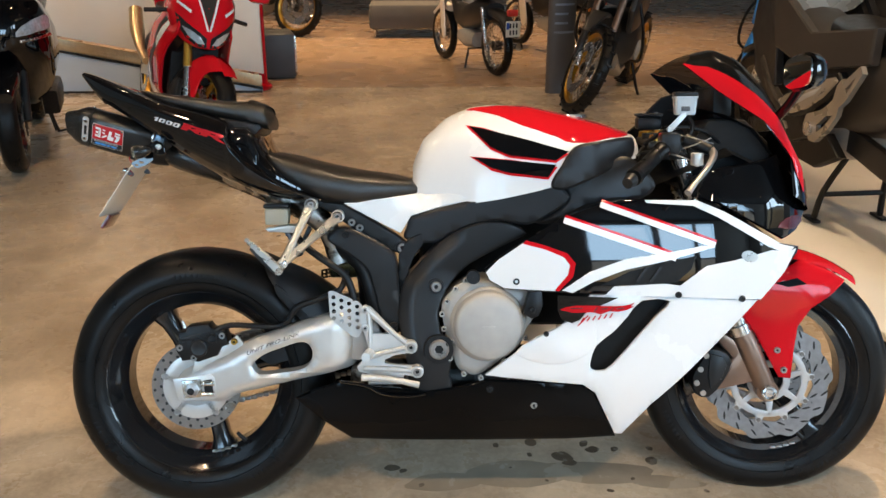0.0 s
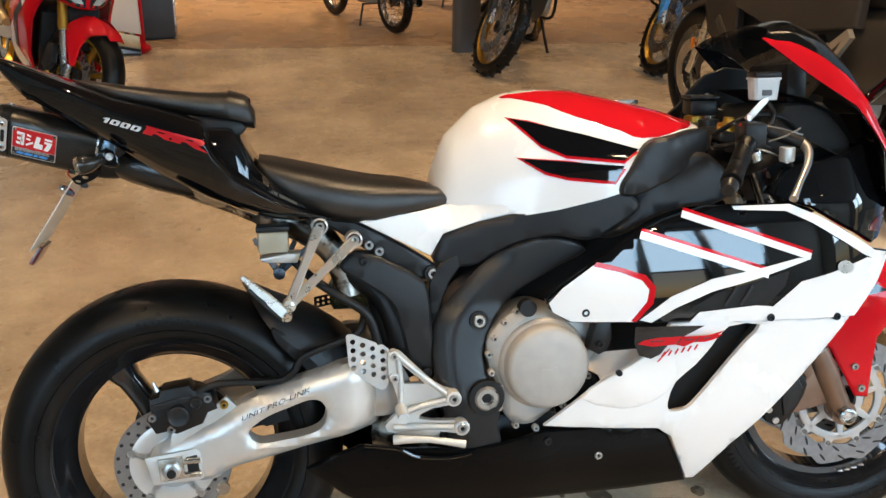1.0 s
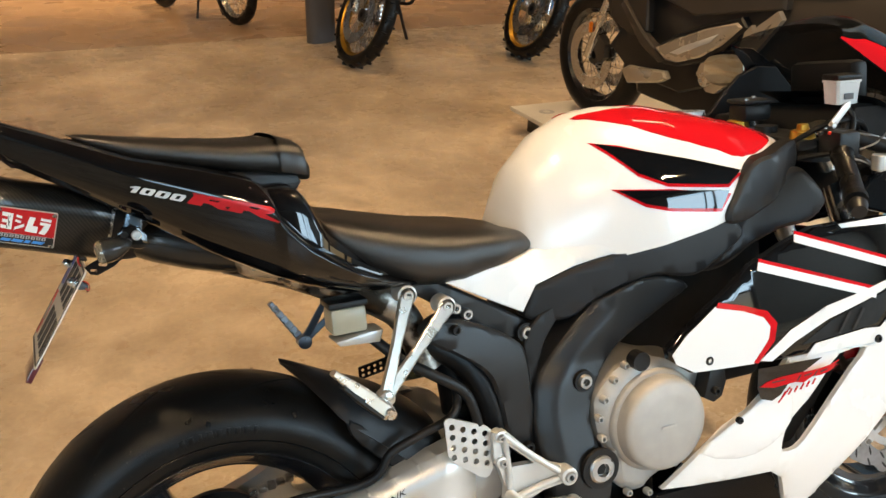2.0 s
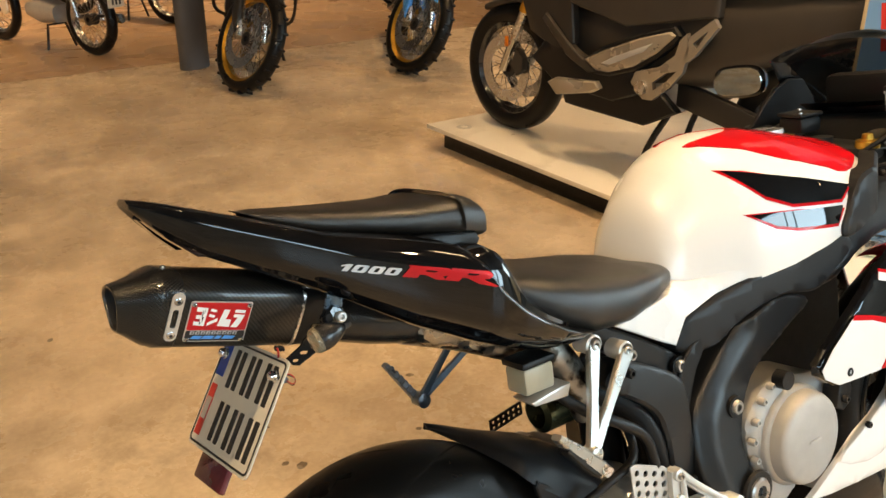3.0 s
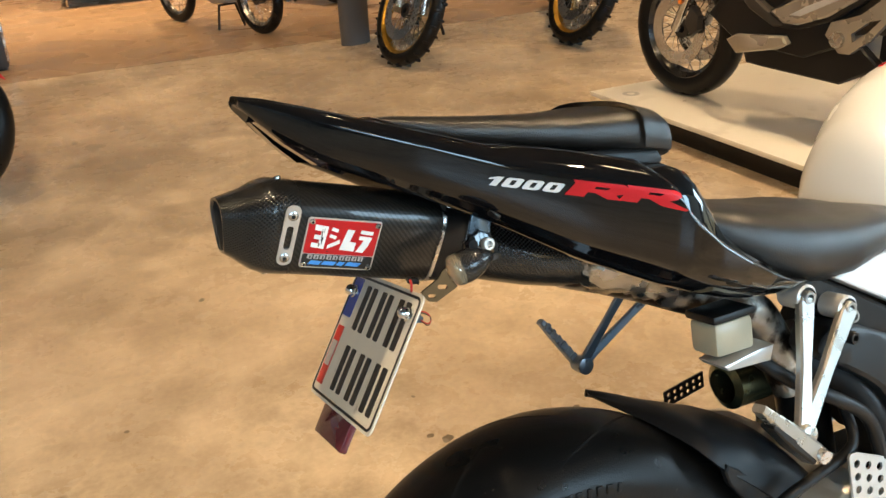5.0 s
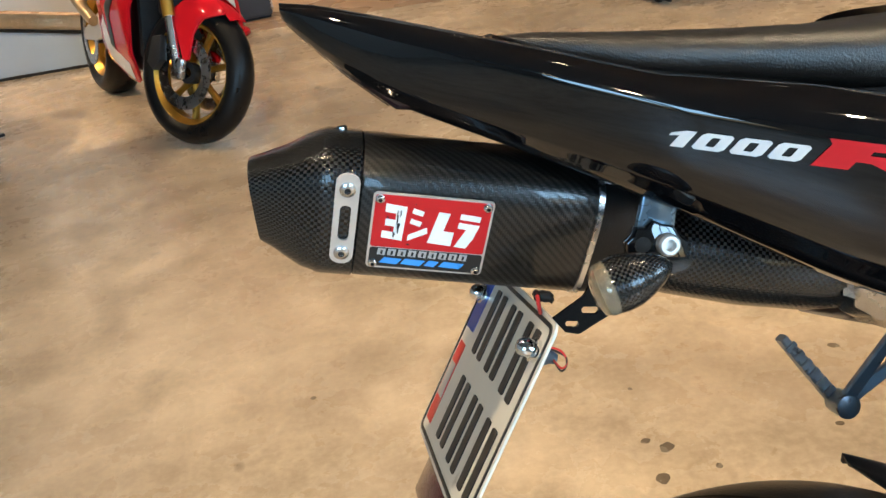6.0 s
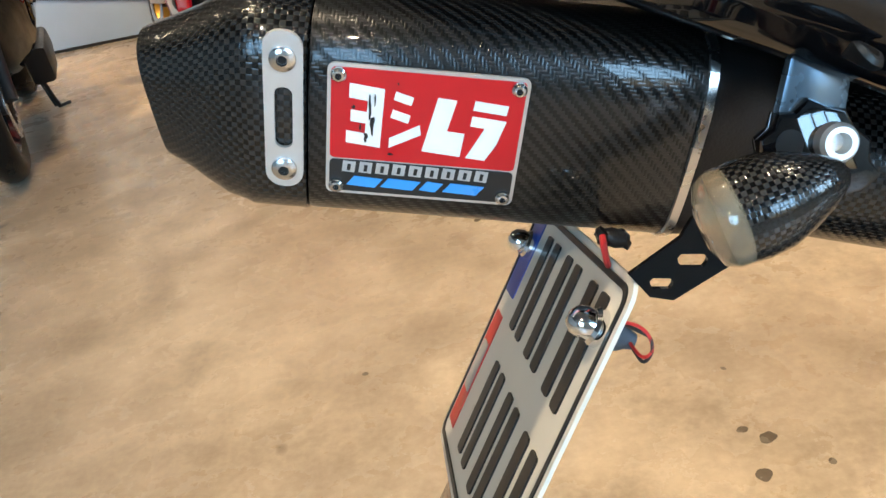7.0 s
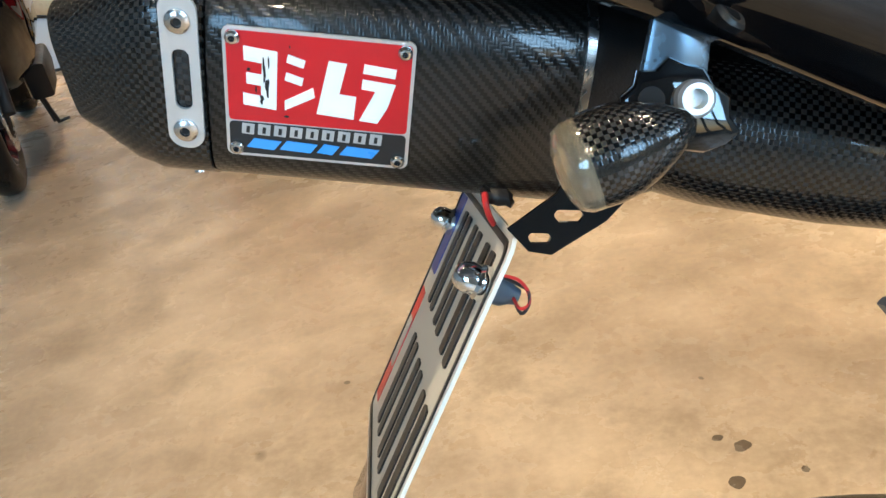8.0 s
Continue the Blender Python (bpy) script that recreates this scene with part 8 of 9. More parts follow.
    shell("tail", [(-0.22, 0.03, 0.98, 1.01), (-0.05, 0.09, 0.90, 1.00), (0.15, 0.13, 0.82, 0.96), (0.25, 0.12, 0.78, 0.88)], M_RED, b)
    shell("engine", [(0.50, 0.12, 0.25, 0.70), (0.70, 0.18, 0.22, 0.72), (0.98, 0.17, 0.24, 0.70), (1.08, 0.12, 0.30, 0.66)], M_GREYPAINT, b)
    put("swingarm", prism("swingarm", [(-0.04, 0.29), (-0.02, 0.35), (0.30, 0.46), (0.50, 0.48), (0.50, 0.38), (0.20, 0.31)], -0.13, -0.10, 0.006), M_ALU, b)
    put("silencer", tube("silencer", [(0.30, -0.15, 0.42), (0.16, -0.17, 0.48), (0.02, -0.185, 0.60), (-0.10, -0.19, 0.74)], [0.028, 0.03, 0.052, 0.050], 18, 4), M_TREAD, b, label="brushed metal silencer")
    return b


red_sport_bike(yaw_pose(-1.425, 4.765, -65.4, -11), 26)


def adventure_bike(m, paint, label, steer=0.0):
    b = thing("motorcycle", m, label, "motorcycle", "parked motorcycles")
    head = Matrix.Translation((1.47, 0, 0.45)) @ Matrix.Rotation(radians(-23), 4, "Y")
    turn = head @ Matrix.Rotation(radians(steer), 4, "Z") @ head.inverted()
    simple_wheel(b, 0.0, 0.325, 0.070, M_GOLD, "wire", spokes=8, name="rear_wheel", rim_r=0.235)
    simple_wheel(b, 1.55, 0.347, 0.046, M_GOLD, "wire", spokes=9, name="front_wheel", rim_r=0.275, m=turn)
    # tread blocks
    for x, r, half, n in ((0.0, 0.325, 0.070, 36), (1.55, 0.347, 0.046, 42)):
        lugs = []
        for i in range(n):
            a = 2 * math.pi * i / n
            lug = box_mesh("lug", (0.016, half * 0.9, 0.016), 0.003, (0, half * (0.42 if i % 2 else -0.42), 0))
            lug.transform(Matrix.Translation((x + r * 0.995 * math.cos(a), 0, r + r * 0.995 * math.sin(a))) @ Matrix.Rotation(-a, 4, "Y"))
            lugs.append(lug)
        tagged(put("tread_pattern", merged("tread_pattern", lugs), M_RUBBER, b, turn if x > 1 else None), kind="stuff")
    for s in (-1, 1):
        y = 0.095 * s
        f = put("fork_leg", tube("fork_leg", [(1.22, y, 1.05), (1.40, y, 0.66)], 0.027, 12, 0), M_BRONZE, b, turn)
        put("fork_slider", tube("fork_slider", [(1.39, y, 0.68), (1.545, y, 0.35)], 0.022, 12, 0), M_STEEL, f)
        put("fork_guard", shell("fork_guard", [(1.42, 0.022, 0.46, 0.66, y * 1.15), (1.47, 0.024, 0.40, 0.58, y * 1.15), (1.52, 0.02, 0.36, 0.46, y * 1.15)], None, None), paint, f)
        put("handlebar", tube("handlebar", [(1.18, 0.05 * s, 1.10), (1.12, 0.25 * s, 1.17), (1.04, 0.40 * s, 1.16)], 0.014, 10, 3), M_PLASTIC, b)
        put("flank", prism("flank", [(0.75, 0.80), (0.95, 0.64), (1.18, 0.62), (1.26, 0.80), (1.20, 1.02), (0.90, 1.02)], 0.14 * s, 0.19 * s, 0.02), paint, b)
    shell("high_mudguard", [(1.36, 0.05, 0.72, 0.76), (1.50, 0.06, 0.74, 0.78), (1.68, 0.05, 0.71, 0.745), (1.82, 0.02, 0.66, 0.675)], paint, b, "high beak mudguard")
    shell("fuel_tank", [(0.70, 0.09, 0.80, 0.98), (0.85, 0.15, 0.78, 1.05), (1.05, 0.17, 0.78, 1.08), (1.20, 0.12, 0.80, 1.02)], paint, b)
    shell("front_cowl", [(1.15, 0.12, 0.92, 1.20), (1.28, 0.13, 0.88, 1.22), (1.38, 0.09, 0.88, 1.10), (1.42, 0.04, 0.90, 1.02)], paint, b)
    shell("seat", [(-0.15, 0.10, 0.86, 0.94), (0.20, 0.15, 0.82, 0.90), (0.50, 0.14, 0.79, 0.87), (0.74, 0.09, 0.80, 0.88)], M_SEAT, b)
    shell("engine", [(0.55, 0.12, 0.34, 0.72), (0.72, 0.19, 0.30, 0.74), (0.98, 0.20, 0.30, 0.74), (1.12, 0.10, 0.38, 0.70)], M_GREYPAINT, b, "dark engine")
    shell("skid_plate", [(0.70, 0.12, 0.24, 0.30), (0.95, 0.15, 0.22, 0.32), (1.10, 0.13, 0.28, 0.46)], M_SILVERPAINT, b, "silver skid plate")
    for s in (-1, 1):
        put("engine_cover", lathe("engine_cover", [(0.17 * s, 0.085), (0.20 * s, 0.08), (0.21 * s, 0.06), (0.21 * s, 0.0001)], 24, "y", (0.80, 0, 0.45)), M_CAST, b)
        put("crash_bar", tube("crash_bar", [(0.72, 0.16 * s, 0.34), (0.95, 0.27 * s, 0.42), (1.10, 0.26 * s, 0.66), (1.12, 0.16 * s, 0.90)], 0.012, 8, 4), M_PLASTIC, b)
    put("swingarm", prism("swingarm", [(-0.03, 0.30), (-0.02, 0.36), (0.30, 0.44), (0.60, 0.48), (0.60, 0.40), (0.25, 0.34)], -0.11, 0.11, 0.006), M_GREYPAINT, b)
    put("silencer", tube("silencer", [(0.25, -0.18, 0.50), (0.05, -0.19, 0.60), (-0.18, -0.19, 0.72)], [0.045, 0.055, 0.055], 16, 3), M_STEEL, b)
    put("exhaust_header", tube("exhaust_header", [(1.05, -0.08, 0.62), (1.10, -0.14, 0.42), (0.85, -0.18, 0.33), (0.45, -0.17, 0.40), (0.25, -0.18, 0.50)], 0.022, 12, 5), M_GREYSILVER, b)
    put("side_stand", tube("side_stand", [(0.62, 0.14, 0.33), (0.60, 0.22, 0.15), (0.56, 0.285, 0.012)], 0.012, 8, 2), M_PLASTIC, b)
    put("stand_foot", box_mesh("stand_foot", (0.08, 0.05, 0.012), 0.003, (0.56, 0.29, 0.008)), M_PLASTIC, b)
    put("reflector", box_mesh("reflector", (0.05, 0.01, 0.025), 0.003, (1.34, -0.13, 0.74)), M_ORANGE, b)
    put("rear_rack", tube("rear_rack", [(0.10, -0.12, 0.96), (-0.22, -0.10, 0.98), (-0.22, 0.10, 0.98), (0.10, 0.12, 0.96)], 0.010, 8, 0), M_PLASTIC, b)
    return b


def from_front(x, y, deg, base):
    """Pose of a machine whose front tyre stands at (x, y)."""
    a = radians(deg)
    return yaw_pose(x - base * math.cos(a), y - base * math.sin(a), deg, -12)


adventure_bike(from_front(1.76, 4.70, 243, 1.55), M_GREYPAINT, "black adventure motorcycle with gold spoked wheels", 34)
adventure_bike(from_front(2.99, 4.57, 238, 1.55), M_BLUEBRIGHT, "blue adventure motorcycle with gold spoked wheels", 32)
adventure_bike(from_front(4.75, 5.0, 208, 1.55), M_GREYPAINT, "dark adventure motorcycle with gold spoked wheels")


def moped(m, paint, label):
    b = thing("moped", m, label, "moped", "parked mopeds")
    simple_wheel(b, 0.0, 0.275, 0.040, M_STEEL, "wire", spokes=8, name="rear_wheel", rim_r=0.21, disc=False)
    simple_wheel(b, 1.20, 0.275, 0.036, M_STEEL, "wire", spokes=8, name="front_wheel", rim_r=0.21, disc=False)
    for s in (-1, 1):
        put("fork_leg", tube("fork_leg", [(1.00, 0.06 * s, 0.75), (1.10, 0.065 * s, 0.45), (1.20, 0.065 * s, 0.28)], 0.018, 10, 3), M_STEEL, b)
        put("shock", tube("shock", [(0.02, 0.11 * s, 0.30), (0.10, 0.11 * s, 0.62)], 0.022, 10, 0), M_STEEL, b)
        shield = panel("leg_shield", [(0.78, 0.30), (0.92, 0.28), (1.02, 0.55), (1.04, 0.80), (0.94, 0.82), (0.84, 0.55)], lambda x, z: -0.19 + 0.25 * (x - 0.8), thick=0.012, rim=0.006, grid=0.08, smooth=3)
        put("leg_shield", shield if s < 0 else mirrored(shield), paint, b, label="pale leg shield")
        put("handlebar", tube("handlebar", [(0.96, 0, 0.98), (0.92, 0.2 * s, 1.02), (0.86, 0.33 * s, 1.0)], 0.012, 8, 3), M_CHROME, b)
    shell("rear_mudguard", [(-0.26, 0.05, 0.40, 0.46), (-0.16, 0.07, 0.50, 0.58), (0.05, 0.075, 0.54, 0.62), (0.25, 0.06, 0.46, 0.55)], M_GREYPAINT, b)
    shell("front_mudguard", [(1.02, 0.05, 0.50, 0.56), (1.20, 0.055, 0.54, 0.585), (1.40, 0.045, 0.44, 0.48)], paint, b)
    shell("body", [(0.05, 0.10, 0.50, 0.66), (0.30, 0.13, 0.42, 0.68), (0.60, 0.10, 0.36, 0.60), (0.85, 0.05, 0.40, 0.62), (0.98, 0.04, 0.60, 0.92)], M_GREYPAINT, b)
    shell("seat", [(-0.12, 0.10, 0.70, 0.77), (0.15, 0.13, 0.68, 0.78), (0.48, 0.10, 0.66, 0.76)], M_SEAT, b)
    shell("engine", [(0.35, 0.09, 0.22, 0.36), (0.55, 0.11, 0.20, 0.40), (0.72, 0.08, 0.24, 0.36)], M_CAST, b)
    put("silencer", tube("silencer", [(0.55, -0.12, 0.22), (0.25, -0.15, 0.24), (-0.15, -0.16, 0.27)], [0.02, 0.034, 0.038], 14, 3), M_CHROME, b, label="chromed silencer")
    put("carrier", tube("carrier", [(0.05, -0.10, 0.74), (-0.28, -0.09, 0.74), (-0.28, 0.09, 0.74), (0.05, 0.10, 0.74)], 0.008, 8, 0), M_CHROME, b)
    put("tail_lamp", box_mesh("tail_lamp", (0.05, 0.10, 0.06), 0.012, (-0.29, 0, 0.60)), M_STICKRED, b, label="red tail lamp")
    pl = put("number_plate", box_mesh("number_plate", (0.004, 0.15, 0.14), 0.001, (-0.315, 0, 0.46)), M_PLATEWHITE, b, label="white number plate with dark bars")
    put("plate_band", box_mesh("plate_band", (0.003, 0.03, 0.06), 0.0005, (-0.318, 0.055, 0.49)), M_BLUE, pl)
    for z in (0.49, 0.43):
        for i in range(3):
            put("plate_bar", box_mesh("plate_bar", (0.003, 0.016, 0.04), 0.0005, (-0.318, 0.03 - 0.032 * i, z)), M_INK, pl)
    put("stand", tube("stand", [(0.42, -0.13, 0.01), (0.45, -0.08, 0.20), (0.45, 0.08, 0.20), (0.42, 0.13, 0.01)], 0.011, 8, 0), M_PLASTIC, b)
    return b


moped(yaw_pose(1.33, 6.47, 112), M_WARMWHITE, "classic moped with pale leg shields on its stand")
moped(yaw_pose(2.35, 7.6, 118), M_WARMWHITE, "cream classic moped beside a grey sign post")
adventure_bike(from_front(-0.93, 9.45, -28, 1.55), M_GREYPAINT, "dark roadster motorcycle at the back of the shop")


def black_scooter(m):
    b = thing("scooter", m, "large black touring scooter with twin headlights", "scooter")
    simple_wheel(b, 0.0, 0.29, 0.075, M_RIMBLK, spokes=5, name="rear_wheel", rim_r=0.19)
    simple_wheel(b, 1.55, 0.295, 0.060, M_RIMBLK, spokes=5, name="front_wheel", rim_r=0.195)
    shell("front_mudguard", [(1.34, 0.075, 0.50, 0.60), (1.50, 0.09, 0.52, 0.64), (1.68, 0.085, 0.48, 0.60), (1.80, 0.05, 0.44, 0.50)], M_BLACK, b, "gloss black mudguard")
    shell("front_apron", [(1.10, 0.24, 0.30, 0.95), (1.25, 0.27, 0.36, 1.02), (1.42, 0.25, 0.55, 1.02), (1.55, 0.17, 0.66, 0.94), (1.62, 0.08, 0.70, 0.86)], M_BLACK, b, "gloss black front apron")
    for s in (-1, 1):
        me = panel("headlight", [(1.40, 0.80), (1.52, 0.79), (1.61, 0.775), (1.585, 0.83), (1.50, 0.87), (1.41, 0.87)], lambda x, z: -np.interp(x, [1.40, 1.50, 1.56, 1.62], [0.262, 0.215, 0.165, 0.088]) - 0.006, thick=0.006, rim=0.004, grid=0.04, smooth=2)
        put("headlight", me if s < 0 else mirrored(me), M_HEADLIGHT, b, label="clear headlight")
        me = panel("lamp_brow", [(1.38, 0.755), (1.52, 0.748), (1.60, 0.742), (1.60, 0.755), (1.50, 0.765), (1.40, 0.775)], lambda x, z: -np.interp(x, [1.38, 1.50, 1.56, 1.62], [0.262, 0.212, 0.165, 0.086]) - 0.010, thick=0.006, rim=0.002, grid=0.04, smooth=0)
        put("lamp_strip", me if s < 0 else mirrored(me), M_STEEL, b)
        put("fork_leg", tube("fork_leg", [(1.38, 0.085 * s, 0.62), (1.55, 0.085 * s, 0.295)], 0.024, 12, 0), M_GREYPAINT, b)
        put("mirror", shell("mirror", [(1.30, 0.03, 1.10, 1.14, 0.36 * s), (1.34, 0.08, 1.07, 1.17, 0.37 * s), (1.40, 0.05, 1.09, 1.15, 0.37 * s)], None, None), M_BLACK, b)
        put("floorboard", prism("floorboard", [(0.45, 0.30), (0.70, 0.22), (1.10, 0.24), (1.20, 0.40), (0.60, 0.40)], 0.14 * s, 0.24 * s, 0.02), M_PLASTIC, b)
    scr = shell("windscreen", [(1.05, 0.16, 1.05, 1.42), (1.20, 0.20, 1.0, 1.30), (1.36, 0.17, 0.99, 1.08)], M_GLASS, b)
    shell("body", [(-0.35, 0.08, 0.66, 0.82), (-0.05, 0.19, 0.50, 0.84), (0.35, 0.24, 0.36, 0.82), (0.75, 0.22, 0.32, 0.72), (1.12, 0.14, 0.30, 0.66)], M_BLACK, b)
    shell("seat", [(-0.30, 0.14, 0.82, 0.90), (0.10, 0.19, 0.80, 0.90), (0.55, 0.17, 0.70, 0.82)], M_SEAT, b)
    put("centre_stand", tube("centre_stand", [(0.52, -0.16, 0.012), (0.48, -0.10, 0.26), (0.48, 0.10, 0.26), (0.52, 0.16, 0.012)], 0.014, 8, 0), M_PLASTIC, b)
    put("side_stand", tube("side_stand", [(0.66, 0.13, 0.25), (0.60, 0.155, 0.10), (0.545, 0.172, 0.012)], 0.010, 8, 2), M_PLASTIC, b)
    put("stand_foot", tube("stand_foot", [(0.545, 0.165, 0.012), (0.535, 0.225, 0.018)], 0.008, 8, 0), M_PLASTIC, b)
    put("exhaust", tube("exhaust", [(0.45, -0.2, 0.30), (0.1, -0.24, 0.36), (-0.22, -0.24, 0.44)], [0.04, 0.06, 0.06], 14, 3), M_GREYPAINT, b)
    return b


black_scooter(yaw_pose(-2.25, 4.60, -72))


def silver_crossover(m):
    """Large crossover scooter on its centre stand; faces +x of its own frame."""
    b = thing("scooter", m, "dark grey crossover scooter with silver trim on its centre stand", "scooter")
    simple_wheel(b, 0.0, 0.305, 0.075, M_RIMBLK, "wire", spokes=8, name="rear_wheel", rim_r=0.205)
    simple_wheel(b, 1.58, 0.318, 0.060, M_RIMBLK, "wire", spokes=8, name="front_wheel", rim_r=0.228)
    for s in (-1, 1):
        y = 0.098 * s
        f = put("fork_leg", tube("fork_leg", [(1.28, y, 0.98), (1.44, y, 0.62)], 0.026, 12, 0), M_GOLD, b)
        put("fork_slider", tube("fork_slider", [(1.43, y, 0.64), (1.575, y, 0.32)], 0.021, 12, 0), M_STEEL, f)
        put("fork_reflector", box_mesh("fork_reflector", (0.02, 0.012, 0.05), 0.004, (1.52, 0.13 * s, 0.47)), M_ORANGE, f)
        put("front_caliper", prism("front_caliper", [(1.42, 0.40), (1.47, 0.44), (1.50, 0.36), (1.46, 0.31), (1.42, 0.34)], y - 0.02, y + 0.02, 0.005), M_CROSSBODY, f)

        def flank(name, pts, y0, mat, lift=0.0, smooth=0, thick=0.03, label=""):
            me = panel(name, pts, lambda x, z: -np.interp(x, [0.2, 0.6, 1.0, 1.35], [0.20, 0.25, 0.25, 0.19]) - y0, thick=thick, rim=0.01, grid=0.08, smooth=smooth, lift=lift)
            return put(name, me if s < 0 else mirrored(me), mat, b, label=label)
        flank("front_flank", [(0.98, 0.55), (1.10, 0.50), (1.30, 0.56), (1.40, 0.74), (1.36, 0.98), (1.18, 1.05), (1.02, 0.84)], 0.0, M_GREYPAINT)
        flank("upper_flank", [(0.30, 0.74), (0.70, 0.66), (1.00, 0.72), (1.16, 0.92), (1.02, 0.98), (0.70, 0.82), (0.30, 0.88)], 0.012, M_CROSSBODY)
        flank("body_facet", [(1.17, 0.66), (0.975, 0.535), (0.826, 0.450), (0.885, 0.440), (1.02, 0.500), (1.20, 0.630)], 0.014, M_CROSSBODY)
        flank("panel_surround", [(0.925, 0.490), (0.80, 0.570), (0.63, 0.640), (0.475, 0.690), (0.440, 0.655), (0.530, 0.560), (0.635, 0.490), (0.765, 0.445), (0.850, 0.440)], 0.012, M_PLASTIC)
        flank("silver_panel", [(0.903, 0.498), (0.793, 0.553), (0.630, 0.622), (0.485, 0.668), (0.462, 0.654), (0.542, 0.573), (0.643, 0.507), (0.768, 0.463), (0.837, 0.461)], 0.020, M_SILVERPAINT, label="silver-grey angular panel")
        flank("panel_inset", [(0.831, 0.490), (0.734, 0.543), (0.530, 0.632), (0.590, 0.573), (0.756, 0.492)], 0.0215, M_CARRIER, thick=0.004)
        flank("lower_flank", [(0.55, 0.42), (0.75, 0.34), (1.10, 0.36), (1.28, 0.44), (1.18, 0.54), (0.90, 0.50), (0.66, 0.50)], 0.0, M_PLASTIC)
        flank("foot_board", [(1.120, 0.360), (1.066, 0.390), (0.823, 0.416), (0.800, 0.388), (0.848, 0.362), (1.053, 0.316)], 0.03, M_SILVERPAINT, label="silver foot board")
        flank("belly", [(0.45, 0.34), (0.60, 0.26), (1.05, 0.27), (1.10, 0.36), (0.75, 0.36), (0.55, 0.42)], -0.03, M_PLASTIC)
        # triangular frame piece
        for out, hole in (([(0.640, 0.445), (0.622, 0.492), (0.508, 0.530), (0.440, 0.585), (0.424, 0.645), (0.396, 0.675), (0.380, 0.618), (0.396, 0.525), (0.452, 0.455), (0.531, 0.390), (0.576, 0.388)], [(0.535, 0.462), (0.470, 0.512), (0.425, 0.525), (0.469, 0.477), (0.528, 0.432)]),
                          ([(0.395, 0.610), (0.382, 0.664), (0.285, 0.742), (0.262, 0.715), (0.352, 0.592), (0.388, 0.565)], [(0.364, 0.642), (0.304, 0.697), (0.347, 0.624)])):
            me = panel("frame_plate", out, lambda x, z: -0.272, thick=0.022, rim=0, grid=0.2, smooth=0, holes=[hole[::-1]])
            put("frame_plate", me if s < 0 else mirrored(me), M_SILVERPAINT, b, label="silver cast frame plate")
        put("frame_bolt", lathe("frame_bolt", [(0.262 * s, 0.03), (0.285 * s, 0.028), (0.285 * s, 0.0001)], 16, "y", (0.585, 0, 0.435)), M_STEEL, b)
        put("handlebar", tube("handlebar", [(1.18, 0.05 * s, 1.12), (1.12, 0.25 * s, 1.18), (1.04, 0.40 * s, 1.16)], 0.014, 10, 3), M_PLASTIC, b)
        put("stand_leg", tube("stand_leg", [(0.54, 0.10 * s, 0.33), (0.62, 0.14 * s, 0.15), (0.64, 0.155 * s, 0.02)], 0.014, 8, 3), M_PLASTIC, b)
        put("stand_foot", box_mesh("stand_foot", (0.10, 0.035, 0.014), 0.004, (0.65, 0.16 * s, 0.010)), M_PLASTIC, b)
    put("stand_bar", tube("stand_bar", [(0.625, -0.14, 0.13), (0.625, 0.14, 0.13)], 0.012, 8, 0), M_PLASTIC, b)
    shell("front_cowl", [(1.10, 0.22, 0.85, 1.22), (1.28, 0.22, 0.80, 1.24), (1.42, 0.16, 0.80, 1.12), (1.52, 0.08, 0.82, 1.00)], M_SILVERPAINT, b, "silver-grey front cowl")
    shell("mudguard", [(1.34, 0.07, 0.62, 0.68), (1.55, 0.075, 0.645, 0.69), (1.76, 0.06, 0.58, 0.62)], M_CROSSBODY, b)
    shell("seat", [(-0.20, 0.13, 0.86, 0.94), (0.15, 0.18, 0.82, 0.92), (0.50, 0.18, 0.76, 0.86), (0.80, 0.12, 0.76, 0.88)], M_SEAT, b)
    shell("body", [(-0.30, 0.08, 0.74, 0.90), (0.0, 0.16, 0.62, 0.86), (0.35, 0.19, 0.44, 0.82), (0.80, 0.20, 0.34, 0.80), (1.15, 0.16, 0.40, 0.90)], M_CROSSBODY, b)
    put("engine", box_mesh("engine", (0.45, 0.30, 0.22), 0.05, (0.70, 0, 0.42)), M_CAST, b)
    put("swingarm", prism("swingarm", [(-0.04, 0.27), (-0.03, 0.34), (0.30, 0.42), (0.55, 0.46), (0.55, 0.36), (0.25, 0.31)], 0.10, 0.14, 0.006), M_GREYPAINT, b)
    put("silencer", tube("silencer", [(0.40, -0.22, 0.40), (0.15, -0.23, 0.50), (-0.15, -0.23, 0.62)], [0.04, 0.055, 0.055], 14, 3), M_STEEL, b)
    return b


silver_crossover(Matrix.Translation((2.52, 1.08, 0.1312)) @ Matrix.Rotation(radians(94.5), 4, "Z"))
second_red = red_sport_bike(yaw_pose(3.50, 0.95, 92, -4, 0.1312))


